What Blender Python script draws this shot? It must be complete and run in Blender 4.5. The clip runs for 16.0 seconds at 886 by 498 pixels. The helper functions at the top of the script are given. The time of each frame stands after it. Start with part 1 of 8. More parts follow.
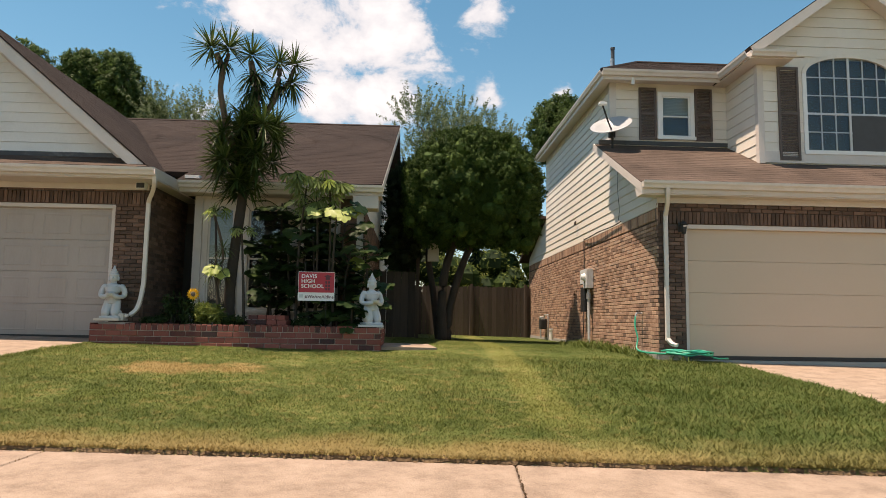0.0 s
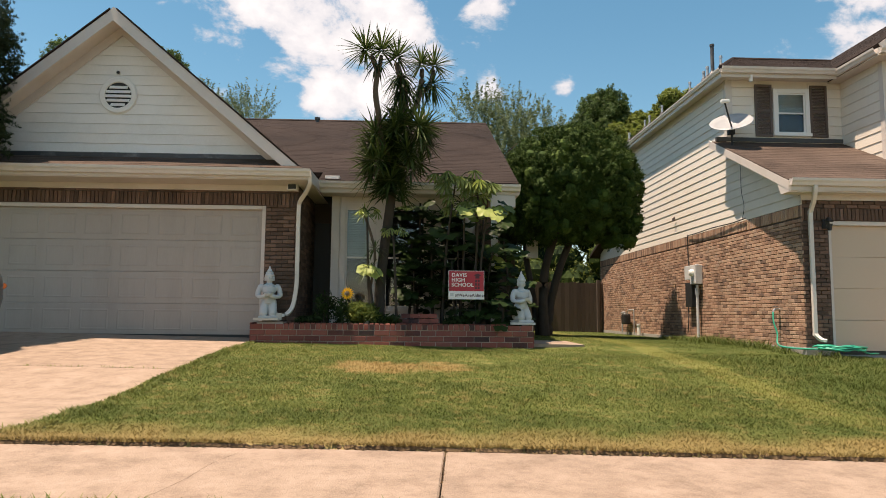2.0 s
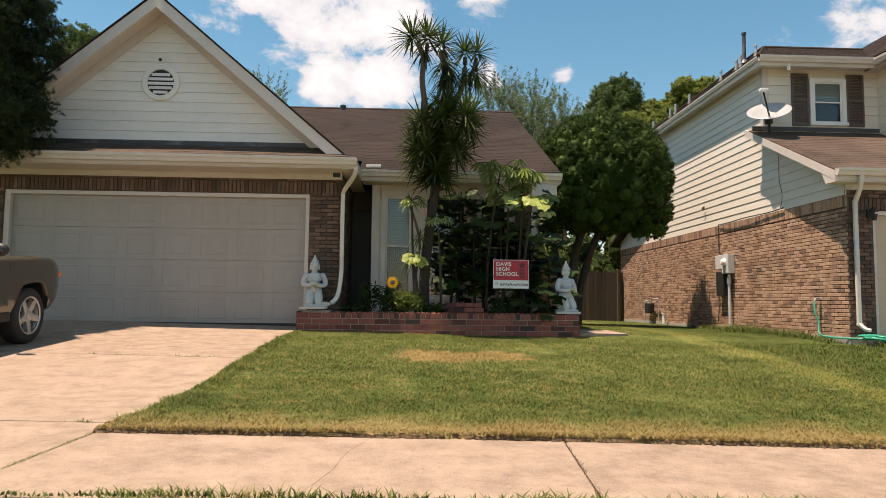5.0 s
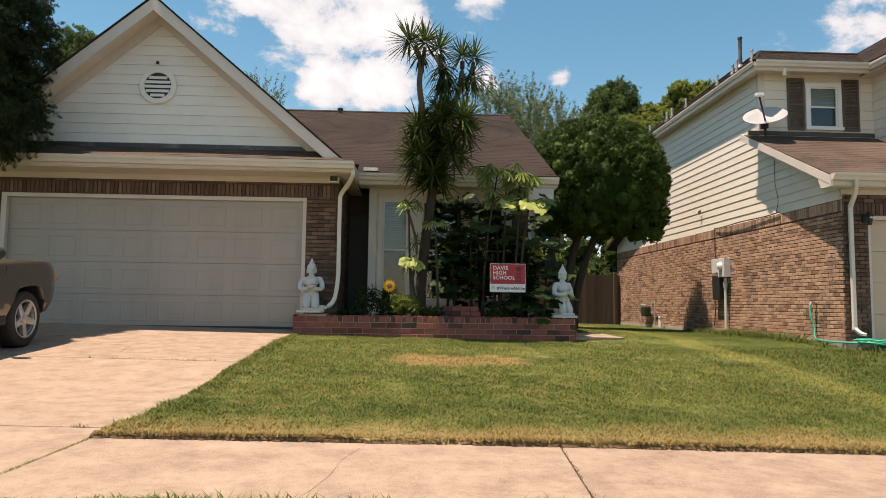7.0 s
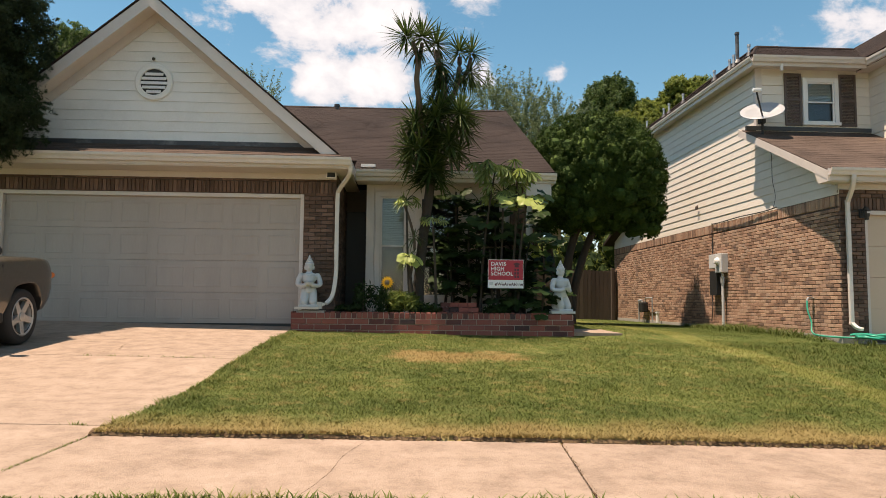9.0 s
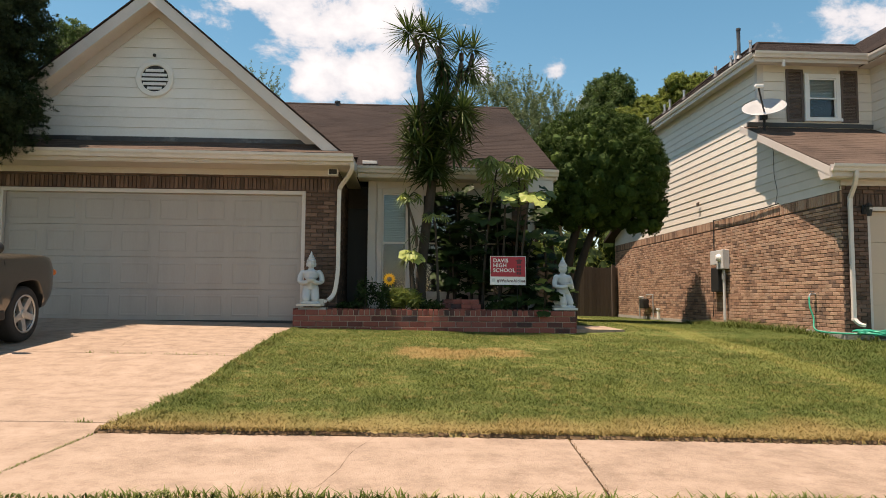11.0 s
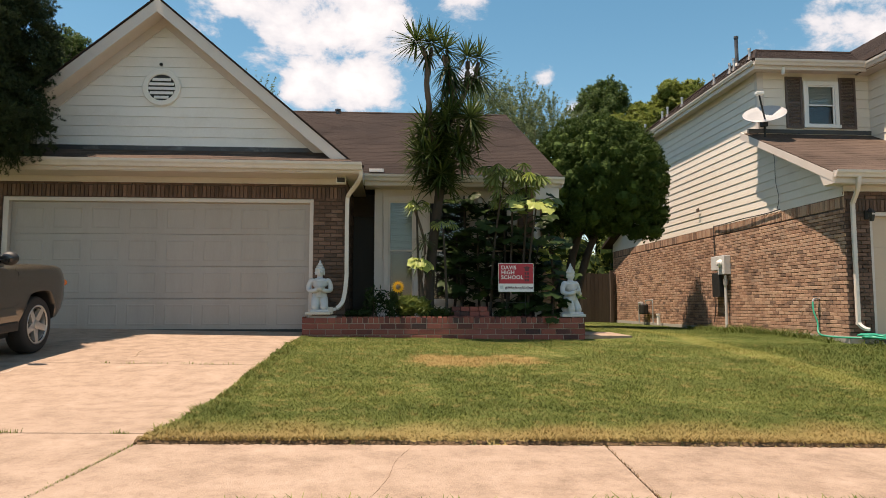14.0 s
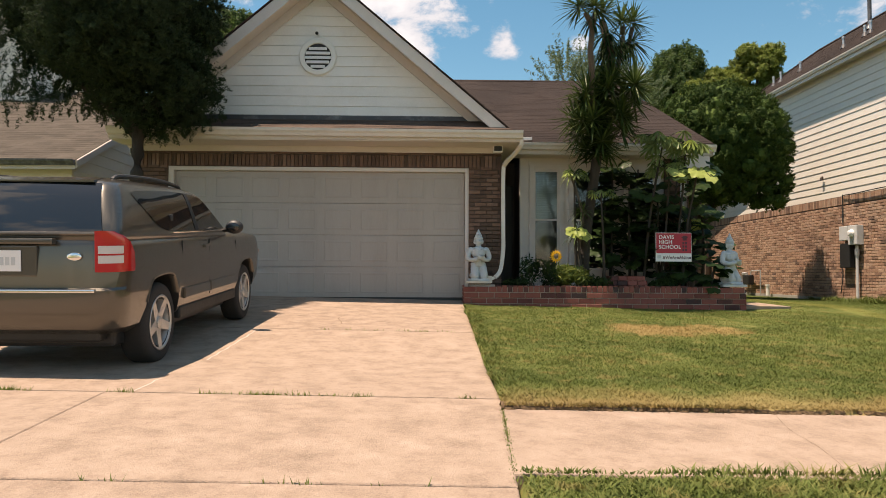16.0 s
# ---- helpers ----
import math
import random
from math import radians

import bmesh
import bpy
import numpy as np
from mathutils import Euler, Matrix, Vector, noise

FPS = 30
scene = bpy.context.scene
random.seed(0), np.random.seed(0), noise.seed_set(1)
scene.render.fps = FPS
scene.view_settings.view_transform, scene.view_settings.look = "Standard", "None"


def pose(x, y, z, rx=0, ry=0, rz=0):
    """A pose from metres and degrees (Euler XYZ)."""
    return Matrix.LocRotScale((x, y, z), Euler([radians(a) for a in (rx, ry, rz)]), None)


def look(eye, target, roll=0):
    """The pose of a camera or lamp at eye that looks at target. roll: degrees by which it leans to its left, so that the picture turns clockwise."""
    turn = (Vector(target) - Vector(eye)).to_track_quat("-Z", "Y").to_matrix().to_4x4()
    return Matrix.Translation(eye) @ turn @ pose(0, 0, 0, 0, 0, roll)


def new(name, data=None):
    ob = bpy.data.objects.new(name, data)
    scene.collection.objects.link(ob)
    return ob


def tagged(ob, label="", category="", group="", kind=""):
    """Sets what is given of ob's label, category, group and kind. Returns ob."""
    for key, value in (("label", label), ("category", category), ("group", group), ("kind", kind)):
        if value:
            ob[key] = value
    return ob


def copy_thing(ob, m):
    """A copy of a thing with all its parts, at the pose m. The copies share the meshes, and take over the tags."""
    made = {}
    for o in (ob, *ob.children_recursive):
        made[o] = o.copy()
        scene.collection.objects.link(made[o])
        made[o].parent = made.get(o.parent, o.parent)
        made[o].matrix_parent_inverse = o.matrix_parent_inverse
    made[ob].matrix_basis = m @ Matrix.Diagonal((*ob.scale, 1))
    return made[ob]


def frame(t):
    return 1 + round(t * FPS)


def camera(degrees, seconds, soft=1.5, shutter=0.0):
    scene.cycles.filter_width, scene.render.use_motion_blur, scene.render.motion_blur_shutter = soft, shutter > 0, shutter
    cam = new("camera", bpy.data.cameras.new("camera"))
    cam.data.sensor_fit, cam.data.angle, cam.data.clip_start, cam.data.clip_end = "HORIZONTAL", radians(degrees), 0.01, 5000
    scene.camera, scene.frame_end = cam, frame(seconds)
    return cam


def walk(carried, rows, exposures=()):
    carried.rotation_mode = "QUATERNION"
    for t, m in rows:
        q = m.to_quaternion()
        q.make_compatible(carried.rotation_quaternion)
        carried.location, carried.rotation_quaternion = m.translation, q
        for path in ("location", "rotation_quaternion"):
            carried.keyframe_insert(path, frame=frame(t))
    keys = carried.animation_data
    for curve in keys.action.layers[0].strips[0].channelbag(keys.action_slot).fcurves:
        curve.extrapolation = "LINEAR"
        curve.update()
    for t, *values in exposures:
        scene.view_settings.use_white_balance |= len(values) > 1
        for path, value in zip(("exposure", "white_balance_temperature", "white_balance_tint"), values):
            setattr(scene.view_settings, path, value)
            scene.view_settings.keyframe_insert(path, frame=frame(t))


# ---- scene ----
cam = camera(67.0, 16.0, soft=0.9)
PATH = [
    (0, (0.146, -0.012, 0.964), (0.231, 1.975, 1.174), 0.9),
    (0.5, (-0.667, -0.031, 0.966), (-0.574, 1.954, 1.192), 0.5),
    (1, (-1.353, -0.048, 0.981), (-1.284, 1.941, 1.183), 0.8),
    (1.5, (-1.887, -0.046, 0.999), (-1.819, 1.943, 1.196), 0.8),
    (2, (-2.3, -0.059, 1.0), (-2.222, 1.93, 1.192), 0.5),
    (2.5, (-2.642, -0.047, 1.011), (-2.575, 1.944, 1.188), 0.6),
    (3, (-2.871, -0.038, 1.011), (-2.8, 1.955, 1.161), 0.7),
    (3.5, (-3.021, -0.018, 1.009), (-2.94, 1.975, 1.15), 0.6),
    (3.7, (-3.053, -0.016, 1.007), (-2.974, 1.978, 1.146), 0.6),
    (6, (-3.079, -0.026, 1.01), (-2.991, 1.965, 1.179), 0.6),
    (6.5, (-3.075, -0.035, 1.02), (-2.986, 1.957, 1.17), 0.6),
    (7, (-3.079, -0.03, 1.029), (-2.986, 1.962, 1.193), 0.7),
    (7.5, (-3.08, -0.037, 1.024), (-2.984, 1.955, 1.183), 0.7),
    (8, (-3.075, -0.033, 1.023), (-2.98, 1.959, 1.182), 0.7),
    (8.5, (-3.078, -0.024, 1.026), (-2.982, 1.968, 1.18), 0.7),
    (9, (-3.093, -0.02, 1.028), (-2.991, 1.971, 1.181), 0.5),
    (9.2, (-3.096, -0.022, 1.029), (-2.992, 1.969, 1.186), 0.5),
    (11.3, (-3.148, 0.007, 1.02), (-3.043, 1.999, 1.164), 0.4),
    (11.5, (-3.147, 0.004, 1.022), (-3.054, 1.992, 1.221), 0.6),
    (12, (-3.127, -0.017, 1.027), (-3.024, 1.968, 1.253), 0.4),
    (12.5, (-3.093, -0.057, 1.039), (-2.996, 1.931, 1.239), 0.5),
    (13, (-3.12, -0.031, 1.036), (-3.007, 1.956, 1.233), 0.4),
    (13.5, (-3.213, -0.025, 1.026), (-3.075, 1.963, 1.199), -0.1),
    (14, (-3.445, -0.009, 1.029), (-3.311, 1.98, 1.194), -0.0),
    (14.5, (-3.793, 0.008, 1.022), (-3.678, 1.999, 1.172), 0.2),
    (15, (-4.247, 0.021, 1.02), (-4.156, 2.014, 1.164), 0.7),
    (15.5, (-4.811, 0.048, 1.02), (-4.747, 2.044, 1.118), 0.8),
    (16, (-5.509, 0.083, 1.022), (-5.472, 2.081, 1.095), 0.3),
]
walk(cam, [(t, look(eye, target, roll)) for t, eye, target, roll in PATH], [(0.0, 0.79, 7700, 20), (16.0, 0.79, 7700, 20)])

# ---------------- sky, sun ----------------
SUN = Vector((-0.28, -0.05, 1.0)).normalized()          # towards the sun
world = bpy.data.worlds.new("sky")
scene.world = world
world.use_nodes = True
wt = world.node_tree
wt.nodes.clear()


def wnode(kind, **values):
    n = wt.nodes.new(kind)
    for k, v in values.items():
        n.inputs[k].default_value = v
    return n


sky = wnode("ShaderNodeTexSky")
sky.sky_type, sky.sun_disc = "NISHITA", False
sky.sun_elevation = math.asin(SUN.z)
sky.sun_rotation = math.atan2(SUN.x, SUN.y)
sky.air_density, sky.dust_density, sky.ozone_density = 1.0, 0.2, 0.6
coord = wnode("ShaderNodeTexCoord")
# fair-weather cumulus: noise, thresholded, denser where the big cloud stands
stretch = wnode("ShaderNodeMapping")
stretch.inputs["Scale"].default_value = (1.0, 1.0, 1.5)
wt.links.new(coord.outputs["Generated"], stretch.inputs["Vector"])
puff = wnode("ShaderNodeTexNoise", Scale=11.0, Detail=12.0, Roughness=0.6, Distortion=0.2)
wt.links.new(stretch.outputs[0], puff.inputs["Vector"])
bulk = None
CLOUDS = [((-0.27, 1.0, 0.485), 0.085, 0.34), ((-0.17, 1.0, 0.445), 0.115, 0.36), ((-0.085, 1.0, 0.405), 0.115, 0.38), ((-0.06, 1.0, 0.345), 0.075, 0.38), ((-0.135, 1.0, 0.35), 0.065, 0.34), ((-0.03, 1.0, 0.445), 0.075, 0.36),
          ((-0.10, 1.0, 0.53), 0.13, 0.36), ((0.098, 1.0, 0.492), 0.065, 0.34), ((0.73, 1.0, 0.475), 0.105, 0.33), ((-0.336, 1.0, 0.314), 0.045, 0.24), ((0.115, 1.0, 0.335), 0.04, 0.24), ((0.166, 1.0, 0.36), 0.025, 0.15), ((0.224, 1.0, 0.35), 0.025, 0.17), ((0.28, 1.0, 0.31), 0.045, 0.22)]
# unseen clouds added outside the view, to whiten the sky's fill in the shade
scatter = random.Random(12)
for k in range(16):
    turn, rise = radians(75 + 210 * (k + scatter.random()) / 16), radians(scatter.uniform(16, 68))
    CLOUDS.append(((math.sin(turn), math.cos(turn), math.tan(rise)), scatter.uniform(0.14, 0.26), scatter.uniform(0.30, 0.44)))
for way, size, weight in CLOUDS:
    d = Vector(way).normalized()
    far = wnode("ShaderNodeVectorMath")
    far.operation = "DISTANCE"
    far.inputs[1].default_value = d
    wt.links.new(coord.outputs["Generated"], far.inputs[0])
    lobe = wnode("ShaderNodeMapRange")
    lobe.interpolation_type = "SMOOTHSTEP"
    for i, v in ((1, 0.0), (2, size * 1.6), (3, weight), (4, 0.0)):
        lobe.inputs[i].default_value = v
    wt.links.new(far.outputs["Value"], lobe.inputs[0])
    if bulk is None:
        bulk = lobe.outputs[0]
    else:
        top = wnode("ShaderNodeMath")
        top.operation = "MAXIMUM"
        wt.links.new(bulk, top.inputs[0])
        wt.links.new(lobe.outputs[0], top.inputs[1])
        bulk = top.outputs[0]
total = wnode("ShaderNodeMath")
total.operation = "ADD"
wt.links.new(puff.outputs["Fac"], total.inputs[0])
wt.links.new(bulk, total.inputs[1])
cover = wnode("ShaderNodeMapRange")
cover.interpolation_type = "SMOOTHSTEP"
for i, v in ((1, 0.68), (2, 0.82), (3, 0.0), (4, 1.0)):
    cover.inputs[i].default_value = v
wt.links.new(total.outputs[0], cover.inputs[0])
shade = wnode("ShaderNodeMapRange")
for i, v in ((1, 0.74), (2, 1.02), (3, 0.0), (4, 1.0)):
    shade.inputs[i].default_value = v
wt.links.new(total.outputs[0], shade.inputs[0])
white = wnode("ShaderNodeMix")
white.data_type = "RGBA"
white.inputs["A"].default_value = (4.3, 4.9, 5.7, 1)
white.inputs["B"].default_value = (6.6, 7.1, 7.6, 1)
wt.links.new(shade.outputs[0], white.inputs["Factor"])
mix = wnode("ShaderNodeMix")
mix.data_type = "RGBA"
wt.links.new(cover.outputs[0], mix.inputs["Factor"])
deep = wnode("ShaderNodeHueSaturation", Hue=0.479, Saturation=1.28, Value=1.03)
wt.links.new(sky.outputs[0], deep.inputs["Color"])
wt.links.new(deep.outputs[0], mix.inputs["A"])
wt.links.new(white.outputs["Result"], mix.inputs["B"])
back = wnode("ShaderNodeBackground", Strength=0.092)
wt.links.new(mix.outputs["Result"], back.inputs["Color"])
wt.links.new(back.outputs[0], wnode("ShaderNodeOutputWorld").inputs["Surface"])

sun_data = bpy.data.lights.new("sun", "SUN")
sun_data.energy, sun_data.angle, sun_data.color = 4.9, radians(0.53), (1.0, 0.91, 0.78)
sun = new("sun", sun_data)
sun.matrix_world = look(SUN * 60, (0, 0, 0))


# ---------------- materials ----------------
MATS = {}


def material(name, stops, rough=0.8, metal=0.0, scale=6.0, fine=60.0, bump=0.15, spread=0.5, pieces=0.0, stains=None, streak=None, spec=0.5, coat=0.0, trans=0.0):
    """Noise at two scales picks between the colours in stops; pieces: how far single pieces differ;
    stains: (colour, scale, amount); streak: stretch of the noise along x, y, z."""
    m = bpy.data.materials.new(name)
    m.use_nodes = True
    t = m.node_tree
    b = t.nodes["Principled BSDF"]

    def add(kind, **values):
        n = t.nodes.new(kind)
        for k, v in values.items():
            n.inputs[k].default_value = v
        return n

    def maths(op, a, c):
        n = add("ShaderNodeMath")
        n.operation = op
        for i, v in enumerate((a, c)):
            if isinstance(v, (int, float)):
                n.inputs[i].default_value = v
            else:
                t.links.new(v, n.inputs[i])
        return n.outputs[0]

    tc = add("ShaderNodeNewGeometry")
    mp = add("ShaderNodeMapping")
    mp.inputs["Scale"].default_value = streak or (1, 1, 1)
    t.links.new(tc.outputs["Position"], mp.inputs["Vector"])
    big = add("ShaderNodeTexNoise", Scale=scale, Detail=5.0, Roughness=0.6)
    small = add("ShaderNodeTexNoise", Scale=fine, Detail=4.0, Roughness=0.65)
    for n in (big, small):
        t.links.new(mp.outputs[0], n.inputs["Vector"])
    v = maths("ADD", maths("MULTIPLY", big.outputs["Fac"], 0.6), maths("MULTIPLY", small.outputs["Fac"], 0.4))
    v = maths("ADD", maths("MULTIPLY", maths("SUBTRACT", v, 0.5), 2.2 * spread), 0.5)
    if pieces:
        info = add("ShaderNodeObjectInfo")
        one = maths("FRACT", maths("ADD", info.outputs["Random"], tc.outputs["Random Per Island"]), 0)
        v = maths("ADD", maths("MULTIPLY", maths("SUBTRACT", one, 0.5), pieces), v)
    ramp = add("ShaderNodeValToRGB")
    while len(ramp.color_ramp.elements) < len(stops):
        ramp.color_ramp.elements.new(0.5)
    for i, c in enumerate(stops):
        e = ramp.color_ramp.elements[i]
        e.position, e.color = (i / (len(stops) - 1) if len(stops) > 1 else 0), (*c, 1)
    t.links.new(v, ramp.inputs[0])
    colour = ramp.outputs[0]
    if stains:
        c, sc, amount = stains
        sn = add("ShaderNodeTexNoise", Scale=sc, Detail=6.0, Roughness=0.7)
        t.links.new(mp.outputs[0], sn.inputs["Vector"])
        fac = add("ShaderNodeMapRange")
        for i, w in ((1, 0.5), (2, 0.72), (3, 0.0), (4, amount)):
            fac.inputs[i].default_value = w
        t.links.new(sn.outputs["Fac"], fac.inputs[0])
        mx = add("ShaderNodeMix")
        mx.data_type = "RGBA"
        mx.inputs["B"].default_value = (*c, 1)
        t.links.new(fac.outputs[0], mx.inputs["Factor"])
        t.links.new(colour, mx.inputs["A"])
        colour = mx.outputs["Result"]
    t.links.new(colour, b.inputs["Base Color"])
    b.inputs["Metallic"].default_value = metal
    b.inputs["Specular IOR Level"].default_value = spec
    b.inputs["Coat Weight"].default_value = coat
    b.inputs["Transmission Weight"].default_value = trans
    rr = add("ShaderNodeMapRange")
    for i, w in ((1, 0.3), (2, 0.7), (3, max(0.02, rough - 0.08)), (4, min(1.0, rough + 0.08))):
        rr.inputs[i].default_value = w
    t.links.new(small.outputs["Fac"], rr.inputs[0])
    t.links.new(rr.outputs[0], b.inputs["Roughness"])
    if bump:
        bp = add("ShaderNodeBump", Strength=bump, Distance=0.01)
        t.links.new(small.outputs["Fac"], bp.inputs["Height"])
        t.links.new(bp.outputs[0], b.inputs["Normal"])
    MATS[name] = m
    return m


def leafy(name, stops, rough=0.55, through_light=0.35, scale=2.0, pieces=0.7):
    """Leaves: a little light passes through them."""
    m = material(name, stops, rough=rough, scale=scale, fine=25.0, bump=0.0, pieces=pieces, spec=0.2)
    t = m.node_tree
    b = t.nodes["Principled BSDF"]
    src = b.inputs["Base Color"].links[0].from_socket
    tr = t.nodes.new("ShaderNodeBsdfTranslucent")
    t.links.new(src, tr.inputs["Color"])
    mx = t.nodes.new("ShaderNodeMixShader")
    mx.inputs[0].default_value = through_light
    t.links.new(b.outputs[0], mx.inputs[1])
    t.links.new(tr.outputs[0], mx.inputs[2])
    t.links.new(mx.outputs[0], t.nodes["Material Output"].inputs["Surface"])
    return m


SIDING = material("white_siding", [(0.62, 0.60, 0.57), (0.74, 0.73, 0.70), (0.80, 0.79, 0.77)], 0.62, scale=1.2, fine=30, bump=0.08, spread=0.55, pieces=0.25, stains=((0.42, 0.39, 0.34), 1.6, 0.22))
SIDING2 = material("cream_siding", [(0.63, 0.575, 0.50), (0.715, 0.66, 0.585), (0.765, 0.715, 0.64)], 0.62, scale=1.2, fine=30, bump=0.08, spread=0.55, pieces=0.2, stains=((0.46, 0.40, 0.33), 1.2, 0.28))
TRIM = material("cream_trim", [(0.525, 0.465, 0.425), (0.605, 0.545, 0.502), (0.665, 0.612, 0.57)], 0.5, scale=1.5, fine=40, bump=0.05, spread=0.5, stains=((0.45, 0.38, 0.30), 2.5, 0.25))
GUTTER = material("painted_gutter", [(0.60, 0.54, 0.49), (0.71, 0.655, 0.605)], 0.4, scale=2, fine=30, bump=0.04, stains=((0.40, 0.33, 0.27), 3.0, 0.3))
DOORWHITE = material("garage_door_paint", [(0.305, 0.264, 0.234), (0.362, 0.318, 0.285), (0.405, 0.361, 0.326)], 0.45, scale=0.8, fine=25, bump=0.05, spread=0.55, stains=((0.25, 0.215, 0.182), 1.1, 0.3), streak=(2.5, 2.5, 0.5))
DOORCREAM = material("cream_door_paint", [(0.50, 0.39, 0.29), (0.57, 0.45, 0.34)], 0.45, scale=0.7, fine=25, bump=0.05, stains=((0.5, 0.43, 0.34), 1.5, 0.2))
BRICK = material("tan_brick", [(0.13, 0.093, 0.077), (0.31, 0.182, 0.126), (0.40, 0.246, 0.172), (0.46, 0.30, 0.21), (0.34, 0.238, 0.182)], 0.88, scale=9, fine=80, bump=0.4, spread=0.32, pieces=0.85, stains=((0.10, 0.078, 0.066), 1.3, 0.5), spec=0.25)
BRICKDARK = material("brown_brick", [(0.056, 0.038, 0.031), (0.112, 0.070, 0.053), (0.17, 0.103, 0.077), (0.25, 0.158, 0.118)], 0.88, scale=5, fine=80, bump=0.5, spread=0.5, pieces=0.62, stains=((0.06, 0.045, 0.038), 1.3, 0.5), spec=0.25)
BRICKRED = material("red_brick", [(0.030, 0.020, 0.020), (0.17, 0.042, 0.032), (0.245, 0.066, 0.049), (0.28, 0.085, 0.062), (0.20, 0.058, 0.045)], 0.85, scale=9, fine=80, bump=0.45, spread=0.2, pieces=0.95, stains=((0.12, 0.06, 0.05), 2.0, 0.3))
MORTARPALE = material("pale_mortar", [(0.40, 0.33, 0.28), (0.52, 0.44, 0.38)], 0.95, scale=8, fine=90, bump=0.5)
# mortar darkened for the shadow lines between brick courses
MORTARDARK = material("shadow_joint_mortar", [(0.085, 0.062, 0.052), (0.135, 0.103, 0.086)], 0.95, scale=8, fine=90, bump=0.5, spec=0.25)
SHINGLE = material("brown_shingle", [(0.0185, 0.0138, 0.0122), (0.035, 0.0258, 0.0225), (0.052, 0.039, 0.034)], 0.95, scale=0.8, fine=55, bump=0.6, spread=0.8, pieces=0.10, stains=((0.018, 0.0145, 0.0135), 0.45, 0.7), spec=0.12)
SHINGLELIGHT = material("tan_shingle", [(0.042, 0.030, 0.025), (0.090, 0.065, 0.053), (0.14, 0.103, 0.084)], 0.95, scale=0.9, fine=55, bump=0.6, spread=1.0, pieces=0.2, stains=((0.045, 0.034, 0.029), 0.55, 0.7), spec=0.15)
SHINGLEGREY = material("grey_shingle", [(0.048, 0.039, 0.032), (0.085, 0.071, 0.058), (0.115, 0.097, 0.08)], 0.95, scale=1.4, fine=55, bump=0.7, spread=0.7, pieces=0.35, stains=((0.04, 0.034, 0.03), 0.9, 0.5), spec=0.15)
FLASH = material("dark_flashing", [(0.035, 0.035, 0.04), (0.07, 0.07, 0.075)], 0.5, scale=4, fine=40, bump=0.2, stains=((0.3, 0.3, 0.3), 3.0, 0.5))
CONCRETE = material("concrete", [(0.165, 0.120, 0.090), (0.320, 0.238, 0.181), (0.415, 0.32, 0.253)], 0.92, scale=4.5, fine=85, bump=0.9, spread=1.0, pieces=0.12, stains=((0.18, 0.114, 0.083), 16.0, 0.42), spec=0.25)
FOUNDATION = material("grey_concrete", [(0.26, 0.25, 0.23), (0.40, 0.38, 0.35)], 0.95, scale=3, fine=60, bump=0.4)
ASPHALT = material("asphalt", [(0.035, 0.034, 0.033), (0.065, 0.063, 0.06)], 0.95, scale=2, fine=120, bump=0.6)
THATCH = material("thatch", [(0.045, 0.028, 0.016), (0.12, 0.074, 0.037), (0.23, 0.15, 0.07)], 0.98, scale=9, fine=70, bump=1.0, spread=0.9)
SOIL = material("soil", [(0.045, 0.03, 0.02), (0.10, 0.07, 0.045)], 0.98, scale=5, fine=60, bump=0.8)
SHUTTER = material("brown_shutter", [(0.08, 0.055, 0.046), (0.115, 0.083, 0.07)], 0.6, scale=3, fine=40, bump=0.1)
DARKDOOR = material("dark_brown_wood", [(0.018, 0.012, 0.009), (0.04, 0.026, 0.018)], 0.5, scale=3, fine=40, bump=0.1, streak=(6, 6, 1))
FENCEWOOD = material("weathered_fence_wood", [(0.036, 0.025, 0.020), (0.078, 0.056, 0.043), (0.12, 0.092, 0.072)], 0.92, scale=3, fine=30, bump=0.4, pieces=0.5, streak=(6, 6, 0.6))
WHITESTONE = material("white_painted_stone", [(0.44, 0.46, 0.47), (0.56, 0.575, 0.585)], 0.6, scale=5, fine=50, bump=0.15, stains=((0.42, 0.43, 0.42), 5.0, 0.35))
PALESTONE = material("pale_stone", [(0.52, 0.46, 0.40), (0.66, 0.60, 0.53)], 0.85, scale=5, fine=60, bump=0.3)
DISHGREY = material("dish_enamel", [(0.30, 0.31, 0.33), (0.40, 0.41, 0.42)], 0.35, scale=4, fine=40, bump=0.03, stains=((0.22, 0.22, 0.23), 5.0, 0.3))
SCREEN = material("screen_mesh", [(0.065, 0.068, 0.072), (0.10, 0.104, 0.108)], 0.9, scale=6, fine=160, bump=0.2, spec=0.2)
METAL = material("grey_metal", [(0.40, 0.41, 0.42), (0.55, 0.56, 0.57)], 0.45, metal=0.6, scale=4, fine=60, bump=0.05)
GREYPAINT = material("grey_enamel", [(0.50, 0.51, 0.51), (0.62, 0.63, 0.63)], 0.45, scale=4, fine=40, bump=0.05, stains=((0.3, 0.27, 0.22), 6.0, 0.25))
BLACK = material("black_plastic", [(0.012, 0.012, 0.012), (0.028, 0.028, 0.028)], 0.55, scale=5, fine=40, bump=0.1)
RUBBER = material("tyre_rubber", [(0.014, 0.013, 0.012), (0.035, 0.032, 0.03)], 0.85, scale=8, fine=80, bump=0.3)
TRUNK = material("bark", [(0.05, 0.038, 0.03), (0.12, 0.09, 0.068), (0.17, 0.135, 0.105)], 0.95, scale=6, fine=40, bump=0.9, streak=(4, 4, 0.8))
DARKBARK = material("dark_bark", [(0.018, 0.014, 0.012), (0.045, 0.035, 0.028), (0.075, 0.06, 0.048)], 0.95, scale=6, fine=40, bump=0.9, streak=(4, 4, 0.8))
